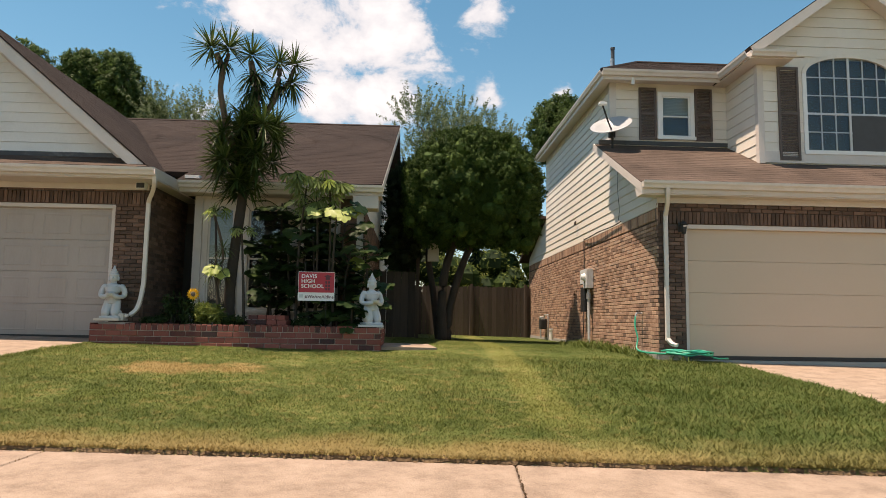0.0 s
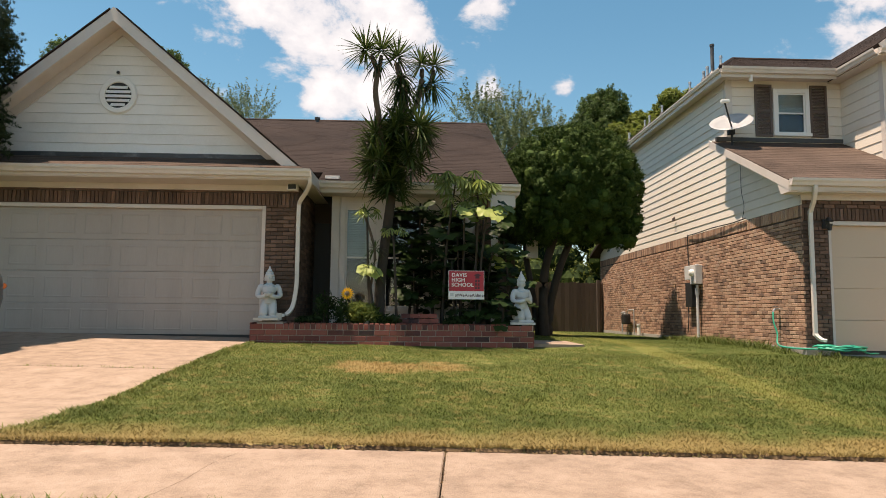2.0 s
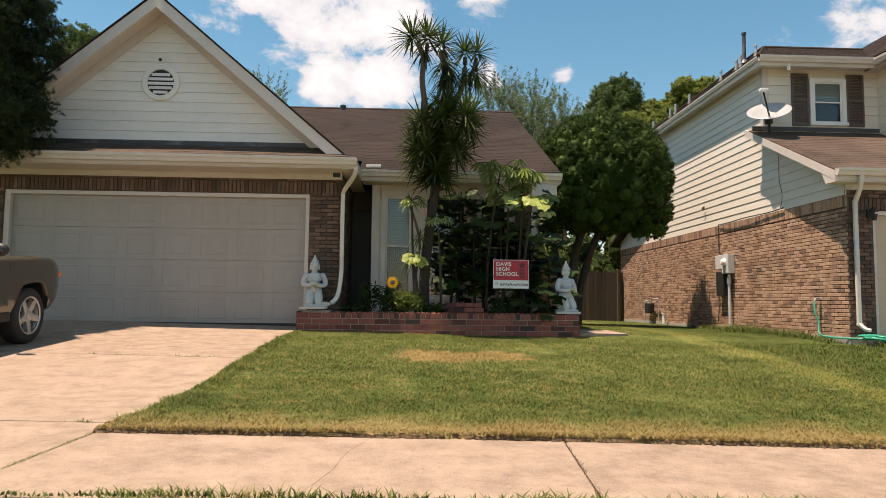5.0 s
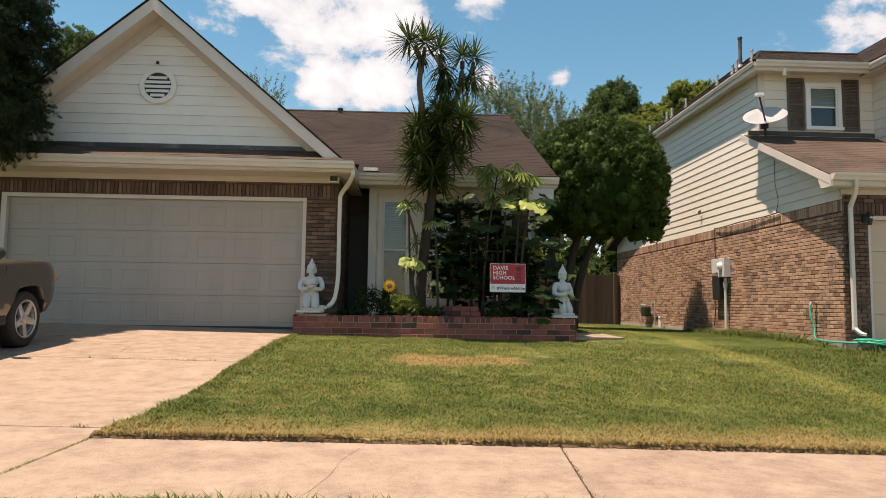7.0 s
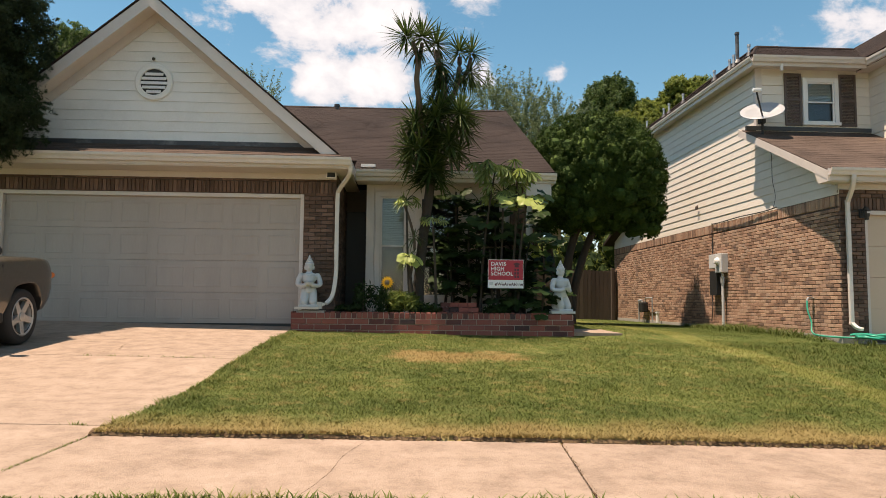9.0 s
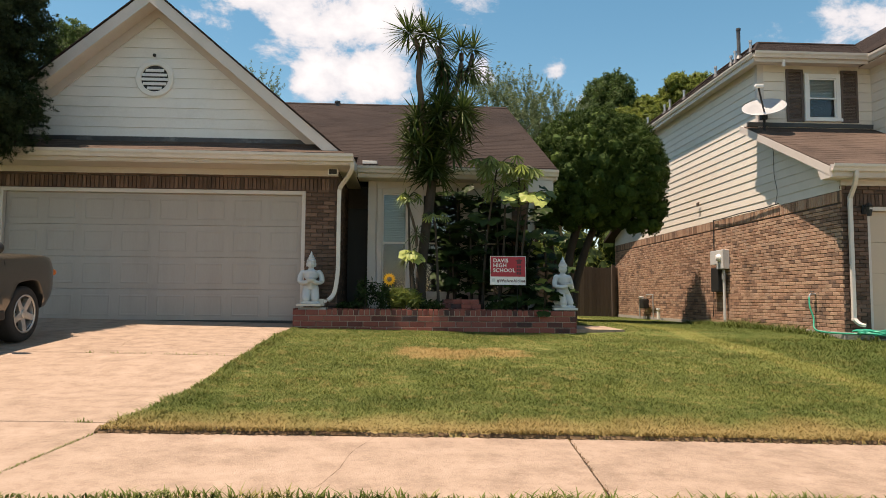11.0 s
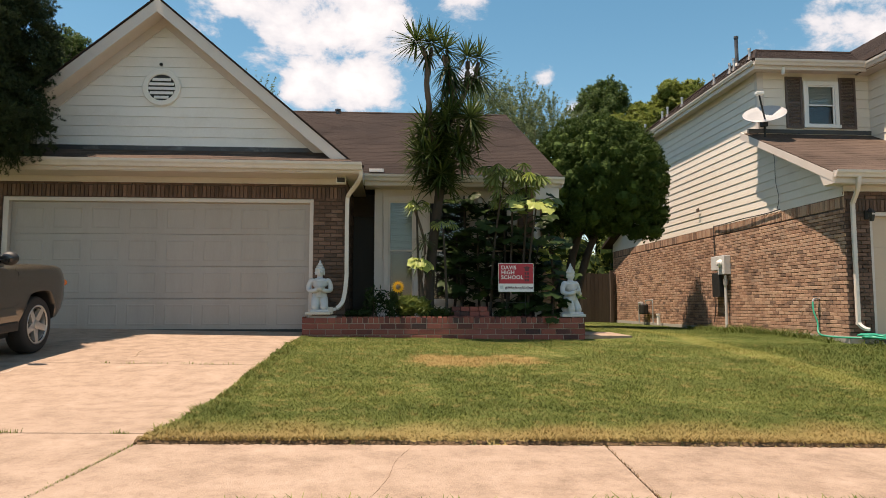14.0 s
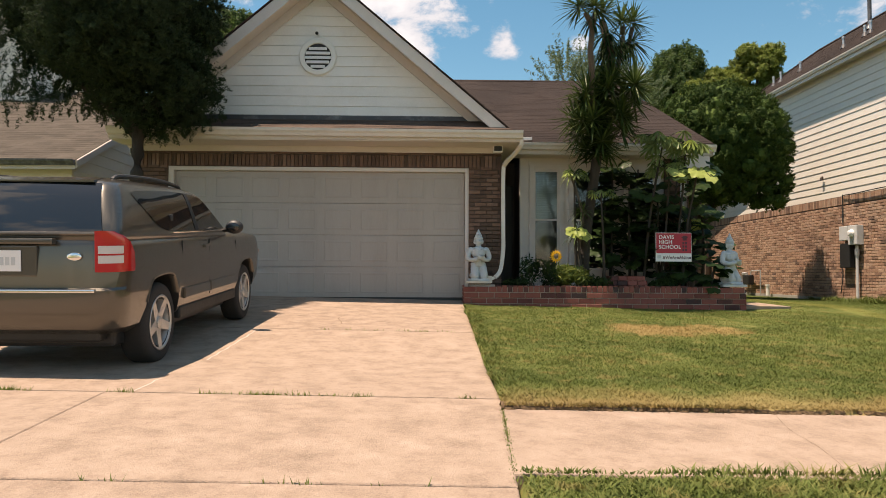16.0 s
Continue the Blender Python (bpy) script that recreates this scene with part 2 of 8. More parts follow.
PALMTRUNK = material("pale_bark", [(0.07, 0.05, 0.036), (0.16, 0.115, 0.083)], 0.92, scale=7, fine=45, bump=0.7, streak=(1, 1, 4))
HOSE = material("green_hose", [(0.0, 0.22, 0.14), (0.01, 0.36, 0.24)], 0.4, scale=5, fine=40, bump=0.05)
SIGNRED = material("red_sign_board", [(0.42, 0.02, 0.035), (0.50, 0.03, 0.05)], 0.5, scale=3, fine=30, bump=0.02)
SIGNWHITE = material("white_print", [(0.76, 0.74, 0.72), (0.84, 0.83, 0.82)], 0.5, scale=3, fine=30, bump=0.02)
SIGNDARK = material("dark_print", [(0.08, 0.02, 0.03), (0.12, 0.03, 0.04)], 0.5, scale=3, fine=30, bump=0.0)
CURTAIN = material("pale_blind", [(0.20, 0.235, 0.22), (0.28, 0.315, 0.295)], 0.7, scale=2, fine=30, bump=0.05)
# darkness of unlit interiors, put into the colour
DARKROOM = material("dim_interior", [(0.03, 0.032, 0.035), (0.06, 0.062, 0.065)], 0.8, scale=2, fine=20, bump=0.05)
WHITEVINYL = material("white_vinyl", [(0.72, 0.71, 0.69), (0.80, 0.79, 0.77)], 0.4, scale=3, fine=30, bump=0.03)
TAUPE = material("car_paint", [(0.086, 0.075, 0.060), (0.097, 0.085, 0.069)], 0.30, metal=0.5, scale=1.5, fine=200, bump=0.0, spread=0.4, coat=0.8)
CHROME = material("chrome", [(0.75, 0.75, 0.75), (0.82, 0.82, 0.82)], 0.12, metal=1.0, scale=4, fine=40, bump=0.0)
ALLOY = material("alloy_wheel", [(0.50, 0.49, 0.47), (0.60, 0.59, 0.57)], 0.35, metal=0.7, scale=6, fine=60, bump=0.05)
LAMPRED = material("red_lens", [(0.45, 0.012, 0.012), (0.55, 0.02, 0.02)], 0.15, scale=6, fine=60, bump=0.0, coat=0.8)
LAMPCLEAR = material("clear_lens", [(0.55, 0.50, 0.48), (0.70, 0.66, 0.64)], 0.15, scale=6, fine=60, bump=0.0, coat=0.8)
AMBER = material("amber_lens", [(0.6, 0.14, 0.03), (0.7, 0.2, 0.05)], 0.2, scale=6, fine=60, bump=0.0)
YELLOW = material("yellow_petal", [(0.75, 0.36, 0.01), (0.85, 0.50, 0.03)], 0.6, scale=6, fine=60, bump=0.0)

JUNIPER = leafy("juniper_foliage", [(0.014, 0.024, 0.012), (0.027, 0.045, 0.020), (0.052, 0.080, 0.030)], scale=1.0, through_light=0.2, rough=0.75)
CLIPPED = leafy("clipped_foliage", [(0.016, 0.036, 0.008), (0.042, 0.082, 0.016), (0.098, 0.152, 0.030)], scale=1.0, through_light=0.14, rough=0.75)
FARLEAF = leafy("tree_leaves", [(0.075, 0.108, 0.052), (0.125, 0.17, 0.088), (0.19, 0.235, 0.135)], scale=0.6, through_light=0.5)
PINELEAF = leafy("pine_needles", [(0.09, 0.13, 0.028), (0.17, 0.215, 0.048), (0.26, 0.30, 0.075)], scale=0.6, through_light=0.45)
PALMLEAF = leafy("strap_leaf", [(0.020, 0.040, 0.012), (0.050, 0.085, 0.022), (0.12, 0.16, 0.05)], rough=0.42, scale=2.0, through_light=0.22)
# fig leaf darkened: shade from the canopy above is put into its colour
SHADELEAF = leafy("shaded_broad_leaf", [(0.011, 0.026, 0.009), (0.025, 0.050, 0.014), (0.062, 0.10, 0.026)], rough=0.45, scale=2.0, through_light=0.4)
# brighter lime copy for the leaves that catch the sun
LIMELEAF = leafy("sunlit_lime_leaf", [(0.22, 0.28, 0.06), (0.36, 0.43, 0.11), (0.46, 0.52, 0.17)], rough=0.45, scale=2.0, through_light=0.4)
OAKLEAF = leafy("oak_leaves", [(0.035, 0.068, 0.022), (0.07, 0.12, 0.036), (0.115, 0.17, 0.055)], scale=0.6, through_light=0.45)
MIDLEAF = leafy("mid_green_leaf", [(0.09, 0.13, 0.04), (0.18, 0.24, 0.08), (0.30, 0.36, 0.14)], rough=0.45, scale=2.0, through_light=0.45)
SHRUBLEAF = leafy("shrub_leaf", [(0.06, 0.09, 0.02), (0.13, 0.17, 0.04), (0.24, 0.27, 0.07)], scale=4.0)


def glass_material():
    m = bpy.data.materials.new("window_glass")
    m.use_nodes = True
    b = m.node_tree.nodes["Principled BSDF"]
    b.inputs["Base Color"].default_value = (0.9, 0.93, 0.92, 1)
    b.inputs["Roughness"].default_value = 0.03
    b.inputs["Transmission Weight"].default_value = 1.0
    b.inputs["IOR"].default_value = 1.45
    return m


def tinted_glass():
    m = bpy.data.materials.new("tinted_glass")
    m.use_nodes = True
    b = m.node_tree.nodes["Principled BSDF"]
    b.inputs["Base Color"].default_value = (0.012, 0.013, 0.014, 1)
    b.inputs["Roughness"].default_value = 0.04
    b.inputs["Specular IOR Level"].default_value = 0.8
    return m


GLASS, TINTED = glass_material(), tinted_glass()


def grass_material():
    """Mown St Augustine turf: green, paler and straw-coloured along the pavement and in worn patches."""
    m = material("turf", [(0.048, 0.074, 0.015), (0.106, 0.138, 0.030), (0.232, 0.244, 0.078)], 0.75, scale=1.6, fine=14, bump=0.3, spread=0.75, pieces=0.6, spec=0.25)
    t = m.node_tree
    b = t.nodes["Principled BSDF"]
    src = b.inputs["Base Color"].links[0].from_socket
    geo = t.nodes.new("ShaderNodeNewGeometry")
    sep = t.nodes.new("ShaderNodeSeparateXYZ")
    t.links.new(geo.outputs["Position"], sep.inputs[0])
    nz = t.nodes.new("ShaderNodeTexNoise")
    nz.inputs["Scale"].default_value, nz.inputs["Detail"].default_value = 1.7, 6.0
    t.links.new(geo.outputs["Position"], nz.inputs["Vector"])

    def math2(op, a, c):
        n = t.nodes.new("ShaderNodeMath")
        n.operation = op
        for i, v in enumerate((a, c)):
            if isinstance(v, (int, float)):
                n.inputs[i].default_value = v
            else:
                t.links.new(v, n.inputs[i])
        return n.outputs[0]

    def smooth(v, a, c, lo, hi):
        n = t.nodes.new("ShaderNodeMapRange")
        n.interpolation_type = "SMOOTHSTEP"
        for i, w in ((1, a), (2, c), (3, lo), (4, hi)):
            n.inputs[i].default_value = w
        t.links.new(v, n.inputs[0])
        return n.outputs[0]

    def tint(under, colour, amount):
        n = t.nodes.new("ShaderNodeMix")
        n.data_type = "RGBA"
        n.inputs["B"].default_value = (*colour, 1)
        t.links.new(amount, n.inputs["Factor"])
        t.links.new(under, n.inputs["A"])
        return n.outputs["Result"]

    wob = math2("MULTIPLY", math2("SUBTRACT", nz.outputs["Fac"], 0.5), 1.3)
    y = math2("ADD", sep.outputs["Y"], wob)
    edge = math2("MULTIPLY", math2("MULTIPLY", smooth(y, 4.30, 5.10, 1.0, 0.0), 0.80), smooth(sep.outputs["Y"], 4.05, 4.15, 0.0, 1.0))
    nf = t.nodes.new("ShaderNodeTexNoise")
    nf.inputs["Scale"].default_value, nf.inputs["Detail"].default_value = 6.5, 5.0
    t.links.new(geo.outputs["Position"], nf.inputs["Vector"])
    patches = edge
    for (px, py, rx, ry, amount) in ((-2.75, 8.15, 0.62, 0.5, 0.95), (-1.95, 8.3, 0.36, 0.42, 0.9)):
        dx = math2("DIVIDE", math2("SUBTRACT", sep.outputs["X"], px), rx)
        dy = math2("DIVIDE", math2("SUBTRACT", math2("ADD", sep.outputs["Y"], math2("MULTIPLY", wob, 0.5)), py), ry)
        r = math2("ADD", math2("MULTIPLY", dx, dx), math2("MULTIPLY", dy, dy))
        patches = math2("MAXIMUM", patches, smooth(math2("ADD", math2("ADD", r, wob), math2("MULTIPLY", math2("SUBTRACT", nf.outputs["Fac"], 0.5), 3.5)), 0.3, 1.3, amount, 0.0))
    patches = math2("MAXIMUM", patches, smooth(nf.outputs["Fac"], 0.50, 0.72, 0.0, 0.42))
    # broad mowing bands across the slope
    band = math2("SINE", math2("ADD", math2("MULTIPLY", y, 3.9), math2("MULTIPLY", sep.outputs["X"], 0.22)), 0)
    src = tint(src, (0.035, 0.066, 0.010), smooth(band, -0.2, 0.9, 0.0, 0.30))
    # a paler mown lane from the gap between the houses towards the pavement
    line = math2("ABSOLUTE", math2("SUBTRACT", math2("SUBTRACT", sep.outputs["X"], math2("MULTIPLY", sep.outputs["Y"], 0.035)), 1.22), 0)
    lane = math2("MULTIPLY", smooth(math2("ADD", line, math2("MULTIPLY", wob, 0.12)), 0.16, 0.30, 0.46, 0.0), smooth(sep.outputs["Y"], 4.6, 6.6, 0.15, 1.0))
    src = tint(src, (0.27, 0.265, 0.075), lane)
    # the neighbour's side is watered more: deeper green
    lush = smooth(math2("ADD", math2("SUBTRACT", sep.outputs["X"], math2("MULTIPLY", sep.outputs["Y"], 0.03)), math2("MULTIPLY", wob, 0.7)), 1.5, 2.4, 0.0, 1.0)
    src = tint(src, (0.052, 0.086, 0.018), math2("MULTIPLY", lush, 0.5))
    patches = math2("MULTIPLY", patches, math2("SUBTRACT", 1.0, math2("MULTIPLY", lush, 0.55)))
    straw = t.nodes.new("ShaderNodeValToRGB")
    straw.color_ramp.elements[0].color, straw.color_ramp.elements[1].color = (0.25, 0.168, 0.062, 1), (0.47, 0.35, 0.155, 1)
    t.links.new(nz.outputs["Fac"], straw.inputs[0])
    mx = t.nodes.new("ShaderNodeMix")
    mx.data_type = "RGBA"
    t.links.new(patches, mx.inputs["Factor"])
    t.links.new(src, mx.inputs["A"])
    t.links.new(straw.outputs[0], mx.inputs["B"])
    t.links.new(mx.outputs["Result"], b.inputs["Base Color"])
    tr = t.nodes.new("ShaderNodeBsdfTranslucent")
    t.links.new(mx.outputs["Result"], tr.inputs["Color"])
    both = t.nodes.new("ShaderNodeMixShader")
    both.inputs[0].default_value = 0.3
    t.links.new(b.outputs[0], both.inputs[1])
    t.links.new(tr.outputs[0], both.inputs[2])
    t.links.new(both.outputs[0], t.nodes["Material Output"].inputs["Surface"])
    return m


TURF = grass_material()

# ---------------- building helpers ----------------
def mesh_from(name, verts, faces, mat, smooth=False):
    me = bpy.data.meshes.new(name)
    me.from_pydata([tuple(v) for v in verts], [], faces)
    me.materials.append(mat)
    if smooth:
        me.polygons.foreach_set("use_smooth", [True] * len(me.polygons))
    me.update()
    return me


def part(name, bm, mat, parent=None, label="", smooth=False):
    """Links a bmesh (or a ready mesh) as ONE object under a thing or part."""
    if isinstance(bm, bpy.types.Mesh):
        me = bm
    else:
        me = bpy.data.meshes.new(name)
        bmesh.ops.recalc_face_normals(bm, faces=bm.faces)
        bm.to_mesh(me)
        bm.free()
        me.materials.append(mat)
        if smooth:
            me.polygons.foreach_set("use_smooth", [True] * len(me.polygons))
    ob = new(name, me)
    if parent is not None:
        ob.parent = parent
    if label:
        ob["label"] = label
    return ob


def thing(name, label, category, at=(0, 0, 0), group="", kind="", turn=0.0):
    ob = new(name)
    ob.empty_display_size = 0.2
    ob.matrix_basis = pose(*at, 0, 0, turn)
    return tagged(ob, label, category, group, kind)


def box(lo, hi, bevel=0.0, bm=None):
    bm = bm or bmesh.new()
    vs = [bm.verts.new((x, y, z)) for x in (lo[0], hi[0]) for y in (lo[1], hi[1]) for z in (lo[2], hi[2])]
    fs = [(0, 1, 3, 2), (4, 6, 7, 5), (0, 4, 5, 1), (2, 3, 7, 6), (0, 2, 6, 4), (1, 5, 7, 3)]
    made = [bm.faces.new([vs[i] for i in f]) for f in fs]
    if bevel:
        edges = {e for f in made for e in f.edges}
        bmesh.ops.bevel(bm, geom=list(edges), offset=bevel, segments=2, affect="EDGES", profile=0.6)
    return bm


def prism(points, along, bm=None):
    """A closed prism: the polygon of points, pushed by the vector along."""
    bm = bm or bmesh.new()
    a = [bm.verts.new(p) for p in points]
    b = [bm.verts.new(Vector(p) + Vector(along)) for p in points]
    bm.faces.new(a)
    bm.faces.new(b[::-1])
    n = len(a)
    for i in range(n):
        bm.faces.new((a[i], b[i], b[(i + 1) % n], a[(i + 1) % n]))
    bmesh.ops.recalc_face_normals(bm, faces=bm.faces)
    return bm


def tube(path, radius, sides=8, bm=None, cap=True):
    """A round tube along a list of points; radius a number or one for each point."""
    bm = bm or bmesh.new()
    path = [Vector(p) for p in path]
    rad = radius if isinstance(radius, (list, tuple)) else [radius] * len(path)
    rings = []
    up = Vector((0.02, 0.03, 1)).normalized()
    for i, p in enumerate(path):
        d = (path[min(i + 1, len(path) - 1)] - path[max(i - 1, 0)]).normalized()
        u = d.cross(up)
        if u.length < 0.05:
            u = d.cross(Vector((1, 0.1, 0)))
        u.normalize()
        w = d.cross(u)
        rings.append([bm.verts.new(p + rad[i] * (u * math.cos(a) + w * math.sin(a))) for a in (2 * math.pi * k / sides for k in range(sides))])
    for a, b in zip(rings, rings[1:]):
        for k in range(sides):
            bm.faces.new((a[k], a[(k + 1) % sides], b[(k + 1) % sides], b[k]))
    if cap:
        bm.faces.new(rings[0][::-1])
        bm.faces.new(rings[-1])
    return bm


def bent(points, steps=6):
    """A smooth curve through points."""
    pts = [Vector(p) for p in points]
    out = []
    for i in range(len(pts) - 1):
        p0, p1, p2, p3 = pts[max(i - 1, 0)], pts[i], pts[i + 1], pts[min(i + 2, len(pts) - 1)]
        for k in range(steps):
            s = k / steps
            out.append(0.5 * ((2 * p1) + (p2 - p0) * s + (2 * p0 - 5 * p1 + 4 * p2 - p3) * s * s + (3 * p1 - p0 - 3 * p2 + p3) * s ** 3))
    return out + [pts[-1]]


def lathe(profile, sides=20, bm=None, centre=(0, 0, 0), cap=True):
    bm = bm or bmesh.new()
    c = Vector(centre)
    rings = [[bm.verts.new(c + Vector((r * math.cos(a), r * math.sin(a), z))) for a in (2 * math.pi * k / sides for k in range(sides))] for r, z in profile]
    for a, b in zip(rings, rings[1:]):
        for k in range(sides):
            bm.faces.new((a[k], a[(k + 1) % sides], b[(k + 1) % sides], b[k]))
    if cap:
        bm.faces.new(rings[0][::-1])
        bm.faces.new(rings[-1])
    return bm


def ball(centre, size, bm=None, rings=10, sides=14, turn=None):
    bm = bm or bmesh.new()
    m = Matrix.Translation(centre) @ (turn or Matrix()) @ Matrix.Diagonal((*size, 1))
    bmesh.ops.create_uvsphere(bm, u_segments=sides, v_segments=rings, radius=1, matrix=m)
    return bm


# ---------------- the ground ----------------
PROFILE = [(-400, -0.10), (0.94, -0.10), (0.95, 0.04), (3.02, 0.095), (4.40, 0.125), (6.0, 0.150), (7.8, 0.285), (8.6, 0.345), (10.9, 0.465), (11.4, 0.52), (13, 0.53), (23, 0.50), (900, 0.5)]


def level(x, y):
    """Height of the finished ground: it climbs from the street to the houses and falls gently along the street."""
    for (y0, z0), (y1, z1) in zip(PROFILE, PROFILE[1:]):
        if y <= y1:
            return z0 + (z1 - z0) * (y - y0) / (y1 - y0) - 0.017 * (min(12, max(-14, x)) + 2)
    return 0.5


DRIVE_L, DRIVE_R = -9.8, -5.0            # driveway of the single-storey house
DRIVE2_R = 9.7             # driveway of the two-storey house


def drive2_left(y):
    return 5.25


def lawn_rim(x):
    """Where the cut edge of the lawn overhangs the pavement."""
    return 4.30 - 0.025 * max(0.0, min(8.0, x + 2))


def drive_right(y):
    return -5.15 + 0.07 * (y - 2.75) if y < 4.4 else -5.035 + 0.06 * (y - 4.4) / 7


def paved(x, y, rough=0.0):
    """Whether concrete or asphalt lies here; rough: how unevenly the turf creeps over its edge."""
    if -8 < y < 0.95 or 3.02 + rough * (0.02 + 0.05 * noise.noise((x * 2.7, 0.0, 9.0))) < y < lawn_rim(x) + 0.005 + rough * 0.02 * noise.noise((x * 6, 0.0, 5.0)):
        return True
    if 0.95 <= y <= 11.5 and DRIVE_L < x < drive_right(y) + 0.02 + rough * (0.05 * noise.noise((y * 1.3, 4.0, 9.0)) + 0.03 * noise.noise((y * 5, 2.0, 9.0)) - 0.02):
        return True
    return 0.95 <= y <= 11.5 and drive2_left(y) < x < DRIVE2_R


def ground_sheet():
    xs = sorted(set([-900, -300, -120, -60, -40, -30, -25, -20, -16, -13, -11.5, 11, 12, 14, 17, 20, 25, 30, 40, 60, 120, 300, 900] + [round(-10.25 + 0.25 * i, 3) for i in range(85)] + [-9.81, -9.79, -4.93, -4.96, -4.99, -5.01, -5.03, -5.06, -5.09, -5.12, -5.15, 5.2, 5.24, 5.26]))
    ys = sorted(set([-900, -300, -100, -50, -30, -20, -12, -8.02, -7.98, -4, 0.93, 0.95, 0.97, 3.0, 3.04, 4.35, 4.375] + [1.2 + 0.3 * i for i in range(7)] + [4.6 + 0.25 * i for i in range(30)] + [12.5, 13, 14, 15, 17, 19, 21, 23, 25, 30, 40, 60, 100, 200, 400, 900]))
    verts, faces = [], []
    for y in ys:
        for x in xs:
            row_y, y = y, (lawn_rim(x) + (-0.03 if y < 4.36 else 0.03) if 4.3 < y < 4.4 else y)
            z = level(x, y)
            if paved(x, y):
                z -= 0.07
            elif 3.0 < y < 11:
                z += (0.02 + 0.010 * max(0.0, 1 - (y - 4.37) / 0.9) * (y > 4) + 0.02 * noise.noise((x * 0.5, y * 0.5, 0.0))) * max(0.0, min(1.0, 10.3 - y))
            verts.append((x, y, z))
            y = row_y
    n = len(xs)
    for j in range(len(ys) - 1):
        for i in range(n - 1):
            faces.append((j * n + i, j * n + i + 1, (j + 1) * n + i + 1, (j + 1) * n + i))
    ob = new("ground", mesh_from("ground", verts, faces, TURF, True))
    tagged(ob, "green mown lawn turf with straw-coloured worn patches", "lawn", kind="structure")


ground_sheet()


def slab(name, parent, corners, mat, thick=0.14, lift=0.0, chamfer=0.012):
    """One concrete slab with eased upper edges, laid on the slope of the ground."""
    top = [Vector((x, y, level(x, y) + lift)) for x, y in corners]
    c = sum(top, Vector()) / len(top)
    bm = bmesh.new()
    inner = [bm.verts.new(p + (c - p).normalized() * chamfer * 1.5) for p in top]
    outer = [bm.verts.new(p - Vector((0, 0, chamfer))) for p in top]
    low = [bm.verts.new(p - Vector((0, 0, thick))) for p in top]
    bm.faces.new(inner)
    n = len(top)
    for i in range(n):
        j = (i + 1) % n
        bm.faces.new((inner[i], outer[i], outer[j], inner[j]))
        bm.faces.new((outer[i], low[i], low[j], outer[j]))
    return part(name, bm, mat, parent)


RXS = (-400, -14, -2, 12, 400)
road = tagged(new("road", mesh_from("road", [(x, y, level(x, 0)) for y in (-8, 0.80) for x in RXS], [(k, k + 1, k + 6, k + 5) for k in range(4)], ASPHALT)), "grey asphalt residential street beside the kerb", "road", kind="structure")
kerb = thing("kerb", "pale concrete kerb between street and verge", "kerb", kind="structure")
for i in range(14):
    x0 = -22 + 3.0 * i
    a, b = level(x0, 1.0) + 0.02, level(x0 + 2.99, 1.0) + 0.02
    part("kerbstone", prism([(x0, 0.80, a - 0.3), (x0, 0.82, a - 0.02), (x0, 0.85, a), (x0, 0.97, a), (x0, 0.97, a - 0.3)], (2.99, 0, b - a)), CONCRETE, kerb)

edge = bmesh.new()
row = []
for k in range(860):
    x = -5.06 + 0.012 * k
    rim = lawn_rim(x)
    zz, wob = level(x, 4.39), 0.018 * noise.noise((x * 2.3, 0.0, 1.0)) + 0.022 * noise.noise((x * 9, 0.0, 2.0)) + 0.022 * noise.noise((x * 31, 0.0, 4.0))
    row.append([edge.verts.new(p) for p in ((x, rim + 0.012 + wob * 0.6, zz - 0.04), (x, rim + 0.003 + 1.2 * wob, zz + 0.004 + wob * 0.5), (x, rim + 0.017 + 1.4 * wob, zz + 0.020 + wob), (x, rim + 0.07, zz + 0.034), (x, rim + 0.16, zz - 0.02))])
for a, b in zip(row, row[1:]):
    for k in range(4):
        edge.faces.new((a[k], b[k], b[k + 1], a[k + 1]))
tagged(part("lawn_edge", edge, THATCH), "dark cut soil edge of lawn along the pavement", "soil", kind="structure")
pavement = thing("pavement", "sunlit beige concrete pavement slabs with grassy joints", "pavement", kind="structure")
for x0, x1 in ((-22, -18.6), (-18.6, -15.3), (-15.3, -12.6), (-12.6, DRIVE_L), (-5.10, -2.145), (-2.145, 0.76), (0.76, 3.05), (3.05, 5.2), (9.7, 12.0), (12, 15), (15, 18)):
    slab("slab", pavement, [(x0 - 0.046, 3.03), (x1 - 0.054, 3.03), (x1 + 0.046, 4.38), (x0 + 0.054, 4.38)], CONCRETE, chamfer=0.008)

drive = thing("driveway", "beige concrete driveway with stained cracks and weedy joints", "driveway", kind="structure")
for y0, y1 in ((0.97, 2.86), (2.878, 4.60), (4.62, 6.1), (6.1, 7.84), (7.855, 9.7), (9.7, 11.44)):
    mid = -7.45
    if y0 < 4.4:
        slab("slab", drive, [(DRIVE_L, y0), (mid - 0.10, y0), (mid - 0.22, y1), (DRIVE_L, y1)], CONCRETE, chamfer=0.006)
        slab("slab", drive, [(mid - 0.095, y0), (drive_right(y0), y0), (drive_right(y1), y1), (mid - 0.215, y1)], CONCRETE, chamfer=0.006)
    else:
        near = y0 - (0.004 if y0 in (6.1, 9.7) else 0)
        slab("slab", drive, [(DRIVE_L, near), (drive_right(y0), near), (drive_right(y1), y1), (DRIVE_L, y1)], CONCRETE, chamfer=0.006 if y0 in (6.1, 9.7) else 0.010)


